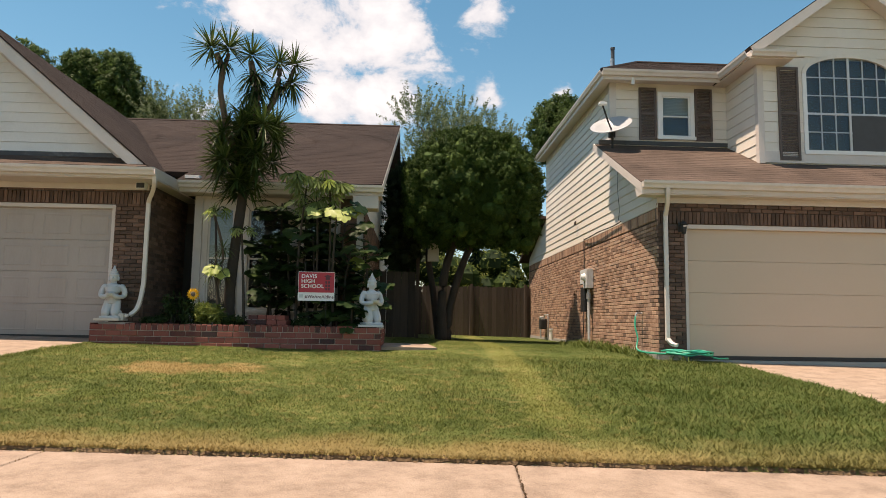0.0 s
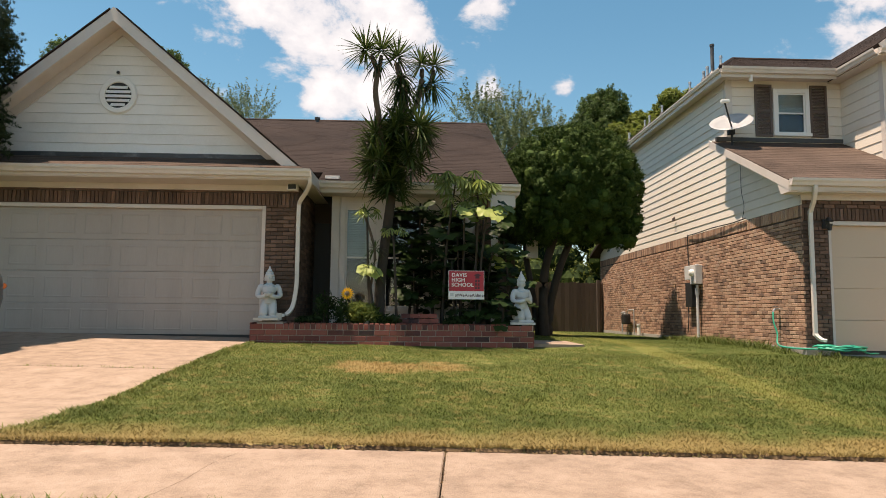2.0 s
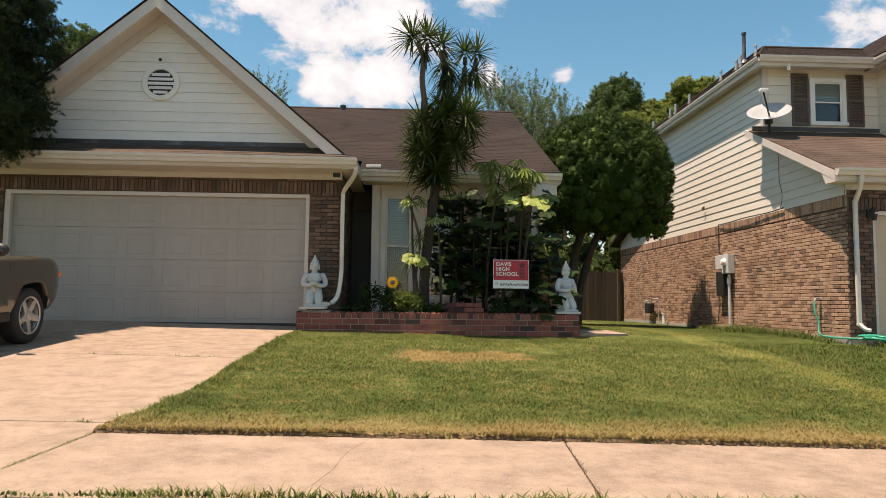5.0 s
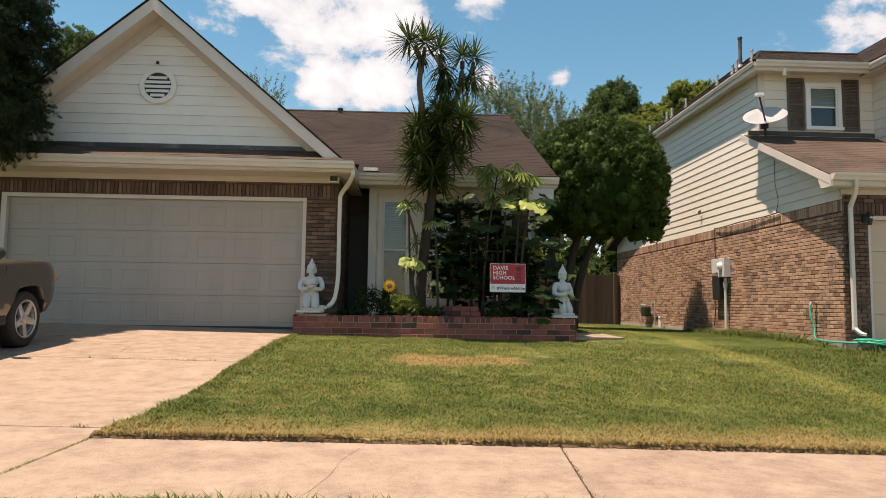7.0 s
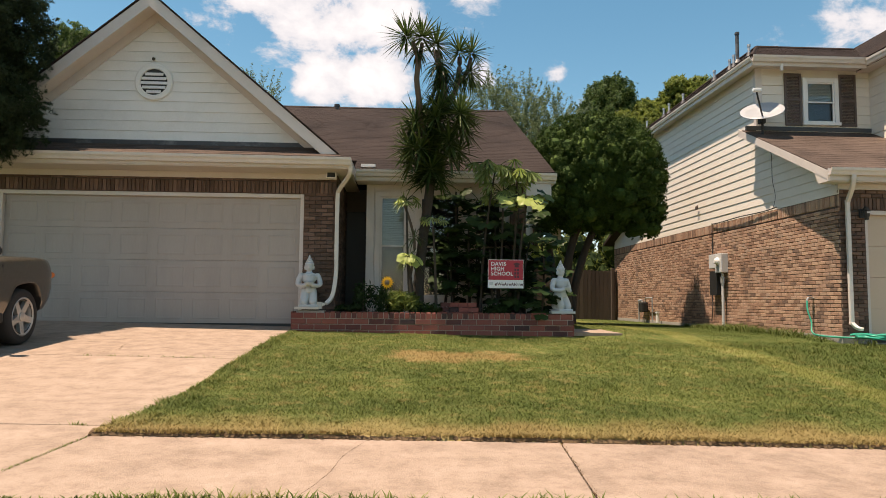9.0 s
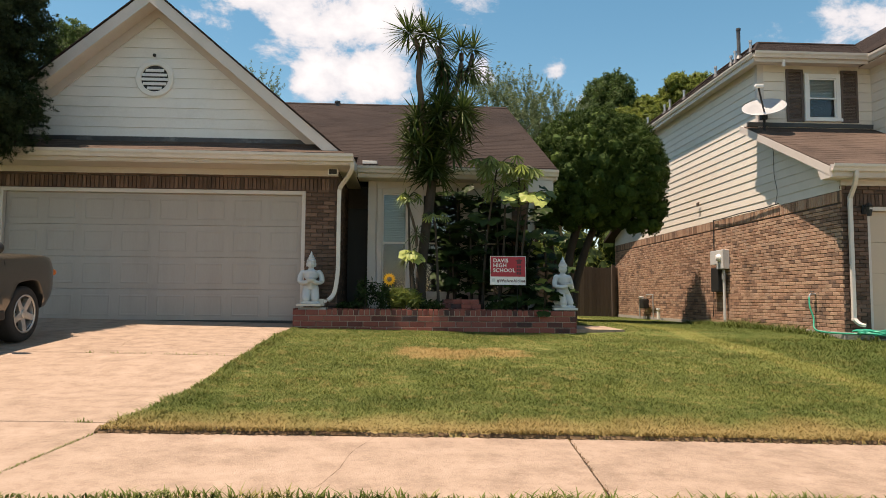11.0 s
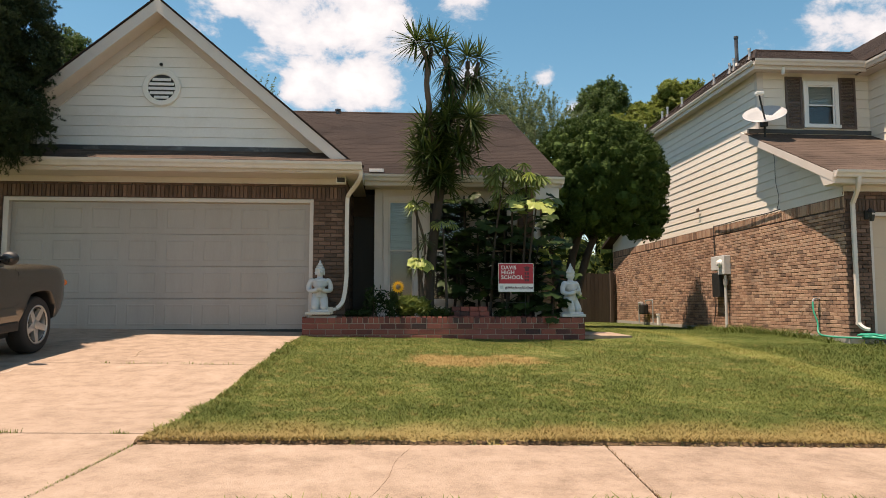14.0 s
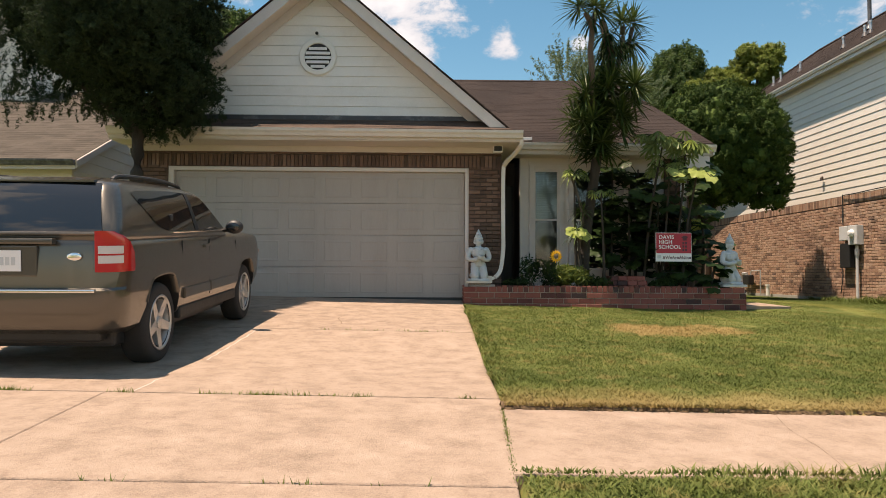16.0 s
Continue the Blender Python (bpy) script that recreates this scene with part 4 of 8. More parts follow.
part("eyelet", ball((VX - 0.02, GY - 0.02, VZ + 0.40), (0.028, 0.03, 0.028)), BLACK, house, "small dark camera eyelet above the vent")
# flood lamp and its arm under the eave, downspout
fl = thing("flood_lamp", "small white floodlight fixed under the garage eave", "lamp", (-4.38, 11.15, 3.07))
part("housing", box((-0.10, -0.06, -0.03), (0.06, 0.04, 0.08), 0.012), WHITEVINYL, fl)
part("lens", box((-0.085, -0.068, -0.015), (0.045, -0.058, 0.065), 0.003), BLACK, fl)
ds = thing("downspout", "cream downspout curving from the eave to the planter", "downspout", (-4.3, 11.0, 0.85))
ds.matrix_basis = Matrix()
downspout("pipe", [(-4.06, 10.78, 3.22), (-4.06, 10.80, 3.10), (-4.15, 10.98, 2.98), (-4.27, 11.16, 2.86), (-4.30, 11.22, 2.70), (-4.30, 11.22, 1.75), (-4.30, 11.21, 1.45), (-4.34, 11.17, 1.12), (-4.42, 11.12, 0.98), (-4.54, 11.06, 0.93)], ds, w=0.066, d=0.05)
part("outlet", box((-4.62, 11.0, 0.87), (-4.50, 11.12, 0.985), 0.008), PALESTONE, ds)
# vents on the roof
for vx, vs in ((-5.15, 0.96),):
    v = thing("roof_vent", "small dark vent cap on the ridge of the roof", "vent", (vx, EAVE_Y + (RIDGE_Y - EAVE_Y) * vs, EAVE_Z + (RIDGE_Z - EAVE_Z) * vs))
    part("cap", lathe([(0.05, -0.05), (0.05, 0.07), (0.08, 0.08), (0.08, 0.13), (0.02, 0.15)], 14), FLASH, v)
wb = thing("splash_block", "pale flat box lying on the eave shingles", "box", (-3.85, 11.98, 3.43))
part("body", box((-0.12, -0.08, -0.03), (0.14, 0.08, 0.03), 0.006), WHITEVINYL, wb)

# ---------------- the two-storey house ----------------
SX, FY2 = 4.18, 10.90
house2 = thing("house", "two-storey house with tan brick and cream siding", "house", (8, 16, 0.3))
house2.matrix_basis = Matrix()
BT = 2.89
part("wall", box((SX + 0.025, FY2 + 0.2, -0.1), (SX + 0.2, 23.3, BT)), MORTARDARK, house2, "sunlit tan brick side wall")
part("wall", box((SX + 0.025, FY2 + 0.025, -0.1), (4.66, FY2 + 0.2, 3.2)), MORTARDARK, house2, "brown brick corner pier toned dark for its shaded front")
part("wall", box((4.66, FY2 + 0.025, 2.62), (9.65, FY2 + 0.2, 3.2)), MORTARDARK, house2, "brown brick band over the door toned dark for shade")
part("wall", box((9.65, FY2 + 0.025, -0.1), (11.5, FY2 + 0.2, 3.2)), MORTARDARK, house2)
part("wall", box((11.3, FY2 + 0.2, -0.1), (11.5, 20.3, 6.0)), SIDING2, house2)
part("wall", box((SX + 0.2, 23.1, -0.1), (11.3, 23.3, 3.2)), SIDING2, house2)
part("foundation", box((SX - 0.012, FY2 - 0.012, -0.1), (SX + 0.03, 23.3, 0.49), 0.004), FOUNDATION, house2, "bare concrete foundation edge")
part("foundation", box((SX + 0.03, FY2 - 0.012, -0.1), (4.66, FY2 + 0.03, 0.49), 0.004), FOUNDATION, house2)
bm = box((4.64, FY2 + 0.03, 0.3), (4.71, FY2 + 0.14, 2.62), 0.006)
box((9.6, FY2 + 0.03, 0.3), (9.67, FY2 + 0.14, 2.62), 0.006, bm)
box((4.71, FY2 + 0.03, 2.55), (9.6, FY2 + 0.14, 2.62), 0.006, bm)
part("door_frame", bm, TRIM, house2)
garage_door(house2, 4.71, 9.6, 0.41, 2.55, FY2 + 0.10, DOORCREAM, embossed=False)
part("threshold", box((4.66, FY2 + 0.05, -0.1), (9.65, FY2 + 0.3, 0.37)), FOUNDATION, house2)
# siding on the side: whole storey from y = 13.6 back, and under the garage roof in front
U0 = 13.45
GS = 0.49                          # slope of the garage roof


def roof_z(y):
    return 3.30 + GS * (y - 10.72)


part("wall", prism([(SX + 0.02, FY2 + 0.1, BT), (SX + 0.02, 23.3, BT), (SX + 0.02, 23.3, 3.2), (SX + 0.02, 20.3, 4.2), (SX + 0.02, 20.3, 6.0), (SX + 0.02, U0, 6.0), (SX + 0.02, U0, roof_z(U0) - 0.12), (SX + 0.02, FY2 + 0.1, roof_z(FY2 + 0.1) - 0.12)], (0.15, 0, 0)), SIDING2, house2, "cream lap siding on the upper side wall")


def front_cut(z):
    if z > roof_z(U0) - 0.13:
        return U0
    return max(FY2 - 0.0, 10.72 + (z + 0.13 - 3.30) / GS)


boards(house2, SIDING2, lambda u, z, o: (SX + 0.02 - o, u, z), None, BT, 5.98, 0.172, front_cut, lambda z: 23.3 if z < 3.2 else 20.3)
part("corner_board", box((SX - 0.02, U0 - 0.02, 4.45), (SX + 0.12, U0 + 0.09, 6.0), 0.004), TRIM, house2)
# garage roof
shingled("garage_roof", house2, [(SX - 0.33, 10.66, 3.27), (11.9, 10.66, 3.27), (11.9, U0 + 0.0, roof_z(U0) + 0.0), (SX - 0.33, U0 + 0.0, roof_z(U0))], SHINGLELIGHT, seed=11)
part("barge_board", prism([(SX - 0.335, 10.66, 3.255), (SX - 0.335, 10.66, 3.10), (SX - 0.335, U0 + 0.15, roof_z(U0 + 0.15) - 0.17), (SX - 0.335, U0 + 0.15, roof_z(U0 + 0.15) - 0.015)], (0.03, 0, 0)), TRIM, house2)
part("soffit", prism([(SX - 0.30, 10.7, 3.20), (SX - 0.30, U0 + 0.1, roof_z(U0) - 0.06), (SX - 0.30, U0 + 0.1, roof_z(U0) - 0.08), (SX - 0.30, 10.7, 3.18)], (0.34, 0, 0)), TRIM, house2)
part("eave_end", prism([(SX - 0.33, 10.64, 3.25), (SX - 0.33, 10.64, 3.06), (SX - 0.33, 10.90, 3.06), (SX - 0.33, 10.98, 3.20), (SX - 0.33, 10.98, 3.38)], (0.035, 0, 0)), TRIM, house2)
part("upper_wall", box((SX + 0.2, 20.15, 3.5), (11.3, 20.3, 6.0)), SIDING2, house2)
# near-black colour stands in for the shadow where the roof meets the wall
part("flashing", box((SX - 0.25, U0 - 0.04, roof_z(U0) + 0.005), (6.7, U0 + 0.02, roof_z(U0) + 0.09)), SCREEN, house2)
part("fascia", box((SX - 0.30, 10.63, 3.08), (11.9, 10.655, 3.25)), TRIM, house2)
part("eave_soffit", box((SX - 0.30, 10.655, 3.06), (11.9, FY2 + 0.03, 3.08)), TRIM, house2)
part("frieze", box((SX + 0.0, FY2 - 0.02, 2.97), (11.5, FY2 + 0.02, 3.06)), TRIM, house2)
gutter(house2, (SX - 0.33, 10.63, 3.275), (11.9, 10.63, 3.265), (0, -1, 0))
# upper front wall with the small window
UZ = 5.98
UWX0, UWX1, UWZ0, UWZ1 = 5.17, 5.95, 4.79, 5.79
bm = box((SX + 0.1, U0, 4.3), (UWX0 + 0.02, U0 + 0.15, UZ))
box((UWX1 - 0.02, U0, 4.3), (6.7, U0 + 0.15, UZ), bm=bm)
box((UWX0 + 0.02, U0, 4.3), (UWX1 - 0.02, U0 + 0.15, UWZ0 + 0.02), bm=bm)
box((UWX0 + 0.02, U0, UWZ1 - 0.02), (UWX1 - 0.02, U0 + 0.15, UZ), bm=bm)
part("upper_wall", bm, SIDING2, house2)
boards(house2, SIDING2, lambda u, z, o: (u, U0 - o, z), (SX + 0.12, UWX0 - 0.0), 4.62, UZ, 0.20)
boards(house2, SIDING2, lambda u, z, o: (u, U0 - o, z), (UWX1, 6.66), 4.62, UZ, 0.20)
boards(house2, SIDING2, lambda u, z, o: (u, U0 - o, z), (UWX0, UWX1), 4.62, UWZ0, 0.20)
window(house2, UWX0, UWX1, UWZ0, UWZ1, U0 - 0.02, blind=0.5)


def shutter(x0, x1, z0, z1, y):
    s = part("shutter", box((x0, y - 0.03, z0), (x0 + 0.05, y, z1), 0.004), SHUTTER, house2, "brown louvred shutter")
    part("stile", box((x1 - 0.05, y - 0.03, z0), (x1, y, z1), 0.004), SHUTTER, s)
    for a in (z0, (z0 + z1) / 2 - 0.03, z1 - 0.06):
        part("rail", box((x0 + 0.05, y - 0.028, a), (x1 - 0.05, y - 0.002, a + 0.06)), SHUTTER, s)
    bm = bmesh.new()
    z = z0 + 0.065
    while z < z1 - 0.07:
        prism([(x0 + 0.05, y - 0.024, z), (x0 + 0.05, y - 0.02, z - 0.002), (x0 + 0.05, y - 0.006, z + 0.024), (x0 + 0.05, y - 0.01, z + 0.027)], (x1 - x0 - 0.1, 0, 0), bm)
        z += 0.032
    part("louvre_set", bm, SHUTTER, s)["kind"] = "stuff"


shutter(4.78, 5.15, 4.76, 5.88, U0 - 0.012)
shutter(5.97, 6.34, 4.76, 5.88, U0 - 0.012)
# gabled bay with the arched window
BX0, BX1, BY = 6.66, 10.24, 12.15
bm = box((BX0, BY, 3.6), (7.6, BY + 0.15, 6.1))
box((9.3, BY, 3.6), (BX1, BY + 0.15, 6.1), bm=bm)
box((7.6, BY, 3.6), (9.3, BY + 0.15, 4.26), bm=bm)
part("bay_wall", bm, SIDING2, house2)
part("bay_wall", box((BX0, BY + 0.15, 3.9), (BX0 + 0.15, U0, 6.0)), SIDING2, house2)
part("bay_wall", box((BX1 - 0.15, BY + 0.15, 3.9), (BX1, U0 + 5, 6.0)), SIDING2, house2)
boards(house2, SIDING2, lambda u, z, o: (BX0 - o, u, z), (BY + 0.02, U0 - 0.0), 4.0, 6.0, 0.20)
boards(house2, SIDING2, lambda u, z, o: (u, BY - o, z), (BX0 + 0.09, 7.54), 4.02, 6.0, 0.20)
boards(house2, SIDING2, lambda u, z, o: (u, BY - o, z), (9.36, BX1), 4.02, 6.0, 0.20)
part("corner_board", box((BX0 - 0.03, BY - 0.03, 4.0), (BX0 + 0.09, BY + 0.09, 6.0), 0.004), TRIM, house2)
part("skirt_board", box((BX0, BY - 0.028, 4.02), (BX1, BY - 0.002, 4.24), 0.004), TRIM, house2)
BAX, BS = 8.45, 0.73
BAZ = 6.16 + (BAX - BX0 + 0.3) * BS


def bay_left(z):
    return BAX - (BAZ - 0.14 - z) / BS


def bay_right(z):
    return BAX + (BAZ - 0.14 - z) / BS


ARX, ARZ, ARR, ARH = 8.45, 5.78, 0.85, 0.34      # arch: centre, spring line, half width, rise
arch = [(ARX + ARR * math.cos(math.pi * k / 24), ARZ + ARH * math.sin(math.pi * k / 24)) for k in range(25)]
bm = bmesh.new()
for (xa, za), (xb, zb) in zip(arch, arch[1:]):
    f = [bm.verts.new(p) for p in ((xa, BY, za), (xb, BY, zb), (xb, BY, 6.12), (xa, BY, 6.12))]
    if (Vector(f[0].co) - Vector(f[3].co)).length > 0.002:
        bm.faces.new(f)
part("bay_wall", bm, SIDING2, house2)
part("bay_gable", prism([(bay_left(6.12), BY + 0.004, 6.12), (bay_right(6.12), BY + 0.004, 6.12), (BAX, BY + 0.004, BAZ - 0.14)], (0, 0.12, 0)), SIDING2, house2)
boards(house2, SIDING2, lambda u, z, o: (u, BY - o, z), None, 6.13, BAZ - 0.2, 0.20, bay_left, bay_right)
aw = part("arched_window", box((7.52, BY - 0.045, 4.2), (9.38, BY + 0.02, 4.28), 0.005), WHITEVINYL, house2, "white arched window with a grid of panes")
for x in (7.52, 9.3):
    part("jamb", box((x, BY - 0.035, 4.28), (x + 0.08, BY + 0.02, ARZ)), WHITEVINYL, aw)
bm = bmesh.new()
for k in range(24):
    q = []
    for a in (math.pi * k / 24, math.pi * (k + 1) / 24):
        for r in (1.0, 1.10):
            q.append((ARX + ARR * r * math.cos(a), ARZ + (ARH + 0.1 * (r - 1) * 8) * math.sin(a)))
    prism([(q[0][0], BY - 0.035, q[0][1]), (q[1][0], BY - 0.035, q[1][1]), (q[3][0], BY - 0.035, q[3][1]), (q[2][0], BY - 0.035, q[2][1])], (0, 0.05, 0), bm)
part("arch_trim", bm, SIDING2, aw)


def arch_z(x):
    return ARZ + ARH * math.sqrt(max(0.0, 1 - ((x - ARX) / ARR) ** 2))


bm = bmesh.new()
for k in range(-2, 3):
    x = ARX + k * ARR / 3
    w = 0.022 if k == 0 else 0.009
    box((x - w, BY - 0.012, 4.28), (x + w, BY + 0.006, arch_z(x)), bm=bm)
for z in (4.28 + 0.36, 4.28 + 0.72, 4.28 + 1.08, 4.28 + 1.44):
    w = 0.02 if abs(z - 5.0) < 0.02 else 0.009
    hx = ARR if z < ARZ else ARR * math.sqrt(max(0, 1 - ((z - ARZ) / ARH) ** 2))
    box((ARX - hx, BY - 0.013, z - w), (ARX + hx, BY + 0.005, z + w), bm=bm)
part("muntins", bm, GREYPAINT, aw)
pane = part("pane", prism([(7.6, BY + 0.008, 4.28), (9.3, BY + 0.008, 4.28)] + [(x, BY + 0.008, z) for x, z in arch], (0, 0.004, 0)), GLASS, aw)
pane.visible_shadow = False
part("insect_screen", box((ARX + 0.03, BY - 0.022, 4.29), (9.29, BY - 0.018, 4.98)), SCREEN, aw, "grey mesh insect screen")
# dark sheet in place of the unlit interior behind the arch
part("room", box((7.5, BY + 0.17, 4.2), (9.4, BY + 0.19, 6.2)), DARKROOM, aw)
shutter(7.03, 7.44, 4.07, 5.90, BY - 0.012)
# roofs of the upper storey
EZU = 6.10
EXL, EYF = SX - 0.28, 13.06
EYB = 20.6
UX0, UX1, UY0, UY1 = 5.6, 9.6, 16.0, 18.9        # flat top of the upper roof
UHS = 0.8                                        # its side slope
UZT = EZU + (UX0 - EXL) * UHS
shingled("upper_roof", house2, [(EXL, EYB, EZU), (EXL, EYF, EZU), (UX0, UY0, UZT), (UX0, UY1, UZT)], SHINGLE, seed=12)
shingled("upper_roof", house2, [(EXL, EYF, EZU), (11.9, EYF, EZU), (UX1, UY0, UZT), (UX0, UY0, UZT)], SHINGLE, seed=13)
shingled("upper_roof", house2, [(11.9, EYF, EZU), (11.9, EYB, EZU), (UX1, UY1, UZT), (UX1, UY0, UZT)], SHINGLE, course=0.3, seed=14)
shingled("upper_roof", house2, [(11.9, EYB, EZU), (EXL, EYB, EZU), (UX0, UY1, UZT), (UX1, UY1, UZT)], SHINGLE, course=0.3, seed=17)
part("roof_deck", prism([(UX0, UY0, UZT), (UX1, UY0, UZT), (UX1, UY1, UZT), (UX0, UY1, UZT)], (0, 0, -0.05)), SHINGLE, house2)
for c0, c1 in (((EXL, EYF, EZU), (UX0, UY0, UZT)), ((EXL, EYB, EZU), (UX0, UY1, UZT)), ((UX0, UY0, UZT), (UX0, UY1, UZT)), ((UX0, UY0, UZT), (UX1, UY0, UZT))):
    part("hip_cap", tube([c0, c1], 0.045, 6), SHINGLE, house2)
shingled("rear_roof", house2, [(EXL, EYB - 0.3, 4.2), (EXL, 23.7, 3.1), (11.9, 23.7, 3.1), (11.9, EYB - 0.3, 4.2)], SHINGLE, course=0.3, seed=18)
part("fascia", box((EXL + 0.02, EYF + 0.02, EZU - 0.19), (BX0 - 0.3, EYF + 0.045, EZU - 0.02)), TRIM, house2)
part("fascia", box((EXL + 0.02, EYF + 0.045, EZU - 0.19), (EXL + 0.045, EYB, EZU - 0.02)), TRIM, house2)
part("eave_soffit", box((EXL + 0.045, EYF + 0.045, EZU - 0.13), (SX + 0.02, EYB, EZU - 0.11)), TRIM, house2)
part("eave_soffit", box((SX + 0.02, EYF + 0.045, EZU - 0.13), (BX0 - 0.3, U0 + 0.02, EZU - 0.11)), TRIM, house2)
gutter(house2, (EXL, EYF + 0.018, EZU), (BX0 - 0.3, EYF + 0.018, EZU), (0, -1, 0))
gutter(house2, (EXL + 0.018, EYF, EZU - 0.01), (EXL + 0.018, EYB, EZU - 0.04), (-1, 0, 0), GUTTER, 0.08, 0.07)
# bay roof
for s, seed in ((-1, 15), (1, 16)):
    ex = BAX + s * (BAX - BX0 + 0.3)
    ez = BAZ - (BAX - BX0 + 0.3) * BS
    c = [(ex, 18.0, ez), (ex, BY - 0.32, ez), (BAX, BY - 0.32, BAZ), (BAX, 18.0, BAZ)]
    shingled("bay_roof", house2, c, SHINGLE, seed=seed)
    n = Vector((s * BS, 0, 1)).normalized()
    d = Vector((BAX - ex, 0, BAZ - ez))
    e = Vector((ex, BY - 0.35 + (0.003 if s < 0 else 0), ez)) - n * 0.015
    part("barge_board", prism([e, e - n * 0.17, e - n * 0.17 + Vector((0, 0.035, 0)), e + Vector((0, 0.035, 0))], d), TRIM, house2)
    q = e - n * 0.10 + Vector((0, 0.035, 0))
    part("soffit", prism([q, q - n * 0.015, q - n * 0.015 + Vector((0, 0.33, 0)), q + Vector((0, 0.33, 0))], d), TRIM, house2)
bex = BX0 - 0.3
gutter(house2, (bex + 0.015, BY - 0.3, EZU - 0.02), (bex + 0.015, EYF, EZU - 0.02), (-1, 0, 0))
part("eave_return", box((bex, BY - 0.33, EZU - 0.17), (7.18, BY + 0.0, EZU - 0.05), 0.004), TRIM, house2)
gutter(house2, (bex, BY - 0.335, EZU - 0.03), (7.2, BY - 0.335, EZU - 0.03), (0, -1, 0))
part("eave_soffit", box((bex + 0.02, BY, EZU - 0.16), (BX0 + 0.0, U0 + 0.02, EZU - 0.14)), TRIM, house2)
ds2 = thing("downspout", "cream downspout on the brick corner of the house", "downspout")
downspout("pipe", [(4.26, 10.58, 3.17), (4.26, 10.60, 3.06), (4.29, 10.70, 2.92), (4.31, 10.83, 2.76), (4.31, 10.845, 2.6), (4.31, 10.845, 0.85), (4.31, 10.845, 0.72), (4.36, 10.78, 0.63), (4.42, 10.72, 0.61)], ds2, w=0.068, d=0.05)

# ---------------- the brick planter and what stands on it ----------------
planter = thing("planter", "low red brick planter with rowlock top before the house", "planter")
PX0, PX1, PY = -4.97, -0.37, 10.90
bm = box((PX0 + 0.012, PY + 0.012, 0.3), (PX1 - 0.012, PY + 0.09, 0.805))
box((PX0 + 0.012, PY + 0.09, 0.3), (PX0 + 0.09, 11.32, 0.805), bm=bm)
box((PX1 - 0.09, PY + 0.09, 0.3), (PX1 - 0.012, 12.3, 0.805), bm=bm)
box((PX0 + 0.09, PY + 0.09, 0.3), (-4.46, 11.32, 0.845), bm=bm)
part("mortar_core", bm, MORTARPALE, planter)
part("soil", box((PX0 + 0.2, PY + 0.09, 0.35), (PX1 - 0.09, 12.29, 0.76)), SOIL, planter, "dark planting soil")
part("cap_slab", box((-4.93, PY + 0.005, 0.865), (-4.53, 11.25, 0.905), 0.008), PALESTONE, planter)
part("cap_slab", box((-0.74, PY + 0.01, 0.825), (-0.34, 11.27, 0.865), 0.008), WHITESTONE, planter)
tagged(part("garden_path", prism([(-0.36, 11.0, 0.46), (0.55, 11.25, 0.44), (0.42, 12.1, 0.47), (-0.36, 12.2, 0.48)], (0, 0, 0.055)), CONCRETE), "short pale concrete path beside the planter", "path", kind="structure")


def statue_mesh():
    """A kneeling figure with a bowl and a pointed crown, as one plain shape."""
    bm = box((-0.16, -0.15, 0.0), (0.16, 0.16, 0.04), 0.012)
    ball((0, 0.06, 0.10), (0.15, 0.12, 0.08), bm)                       # folded feet
    for s in (-1, 1):
        ball((0.075 * s, -0.085, 0.09), (0.068, 0.075, 0.07), bm)        # knees
        tube([(0.078 * s, -0.085, 0.10), (0.07 * s, -0.02, 0.20), (0.06 * s, 0.02, 0.30)], [0.07, 0.075, 0.07], 12, bm)
    ball((0, 0.03, 0.29), (0.135, 0.10, 0.085), bm)                      # hips
    tube([(0, 0.03, 0.27), (0, 0.02, 0.37), (0, 0.015, 0.46), (0, 0.02, 0.545), (0, 0.02, 0.585)], [0.12, 0.098, 0.118, 0.13, 0.075], 16, bm)
    for s in (-1, 1):
        ball((0.135 * s, 0.02, 0.545), (0.058, 0.055, 0.052), bm)
        tube(bent([(0.15 * s, 0.02, 0.54), (0.182 * s, 0.015, 0.46), (0.178 * s, -0.01, 0.385), (0.11 * s, -0.11, 0.37), (0.045 * s, -0.15, 0.39)], 4), [0.047] * 8 + [0.038] * 9, 10, bm)
        ball((0.075 * s, 0.015, 0.69), (0.014, 0.02, 0.045), bm)
    lathe([(0.025, 0.375), (0.055, 0.385), (0.08, 0.43), (0.07, 0.435)], 16, bm, (0, -0.15, 0.0))
    tube([(0, 0.02, 0.57), (0, 0.015, 0.65)], [0.055, 0.046], 12, bm)
    lathe([(0.09, 0.565), (0.115, 0.575), (0.07, 0.60)], 18, bm, (0, 0.02, 0))   # collar
    ball((0, 0.005, 0.70), (0.066, 0.075, 0.085), bm)
    ball((0, -0.072, 0.695), (0.011, 0.014, 0.02), bm)
    lathe([(0.073, 0.735), (0.083, 0.745), (0.078, 0.775), (0.06, 0.782), (0.064, 0.812), (0.04, 0.82), (0.043, 0.85), (0.022, 0.86), (0.022, 0.885), (0.004, 0.925)], 16, bm, (0, 0.01, 0))
    return bm


def statue(at, turn, label):
    ob = part("statue", statue_mesh(), WHITESTONE, None, "", True)
    tagged(ob, label, "statue", "garden statues")
    ob.matrix_basis = pose(*at, 0, 0, turn) @ Matrix.Diagonal((0.95, 0.9, 0.93, 1))
    m = ob.modifiers.new("remesh", "REMESH")
    m.mode, m.voxel_size, m.use_smooth_shade = "VOXEL", 0.007, True
    s = ob.modifiers.new("smooth", "SMOOTH")
    s.iterations, s.factor = 2, 0.5


statue((-4.72, 11.07, 0.903), 8, "white painted kneeling garden statue beside the downspout")
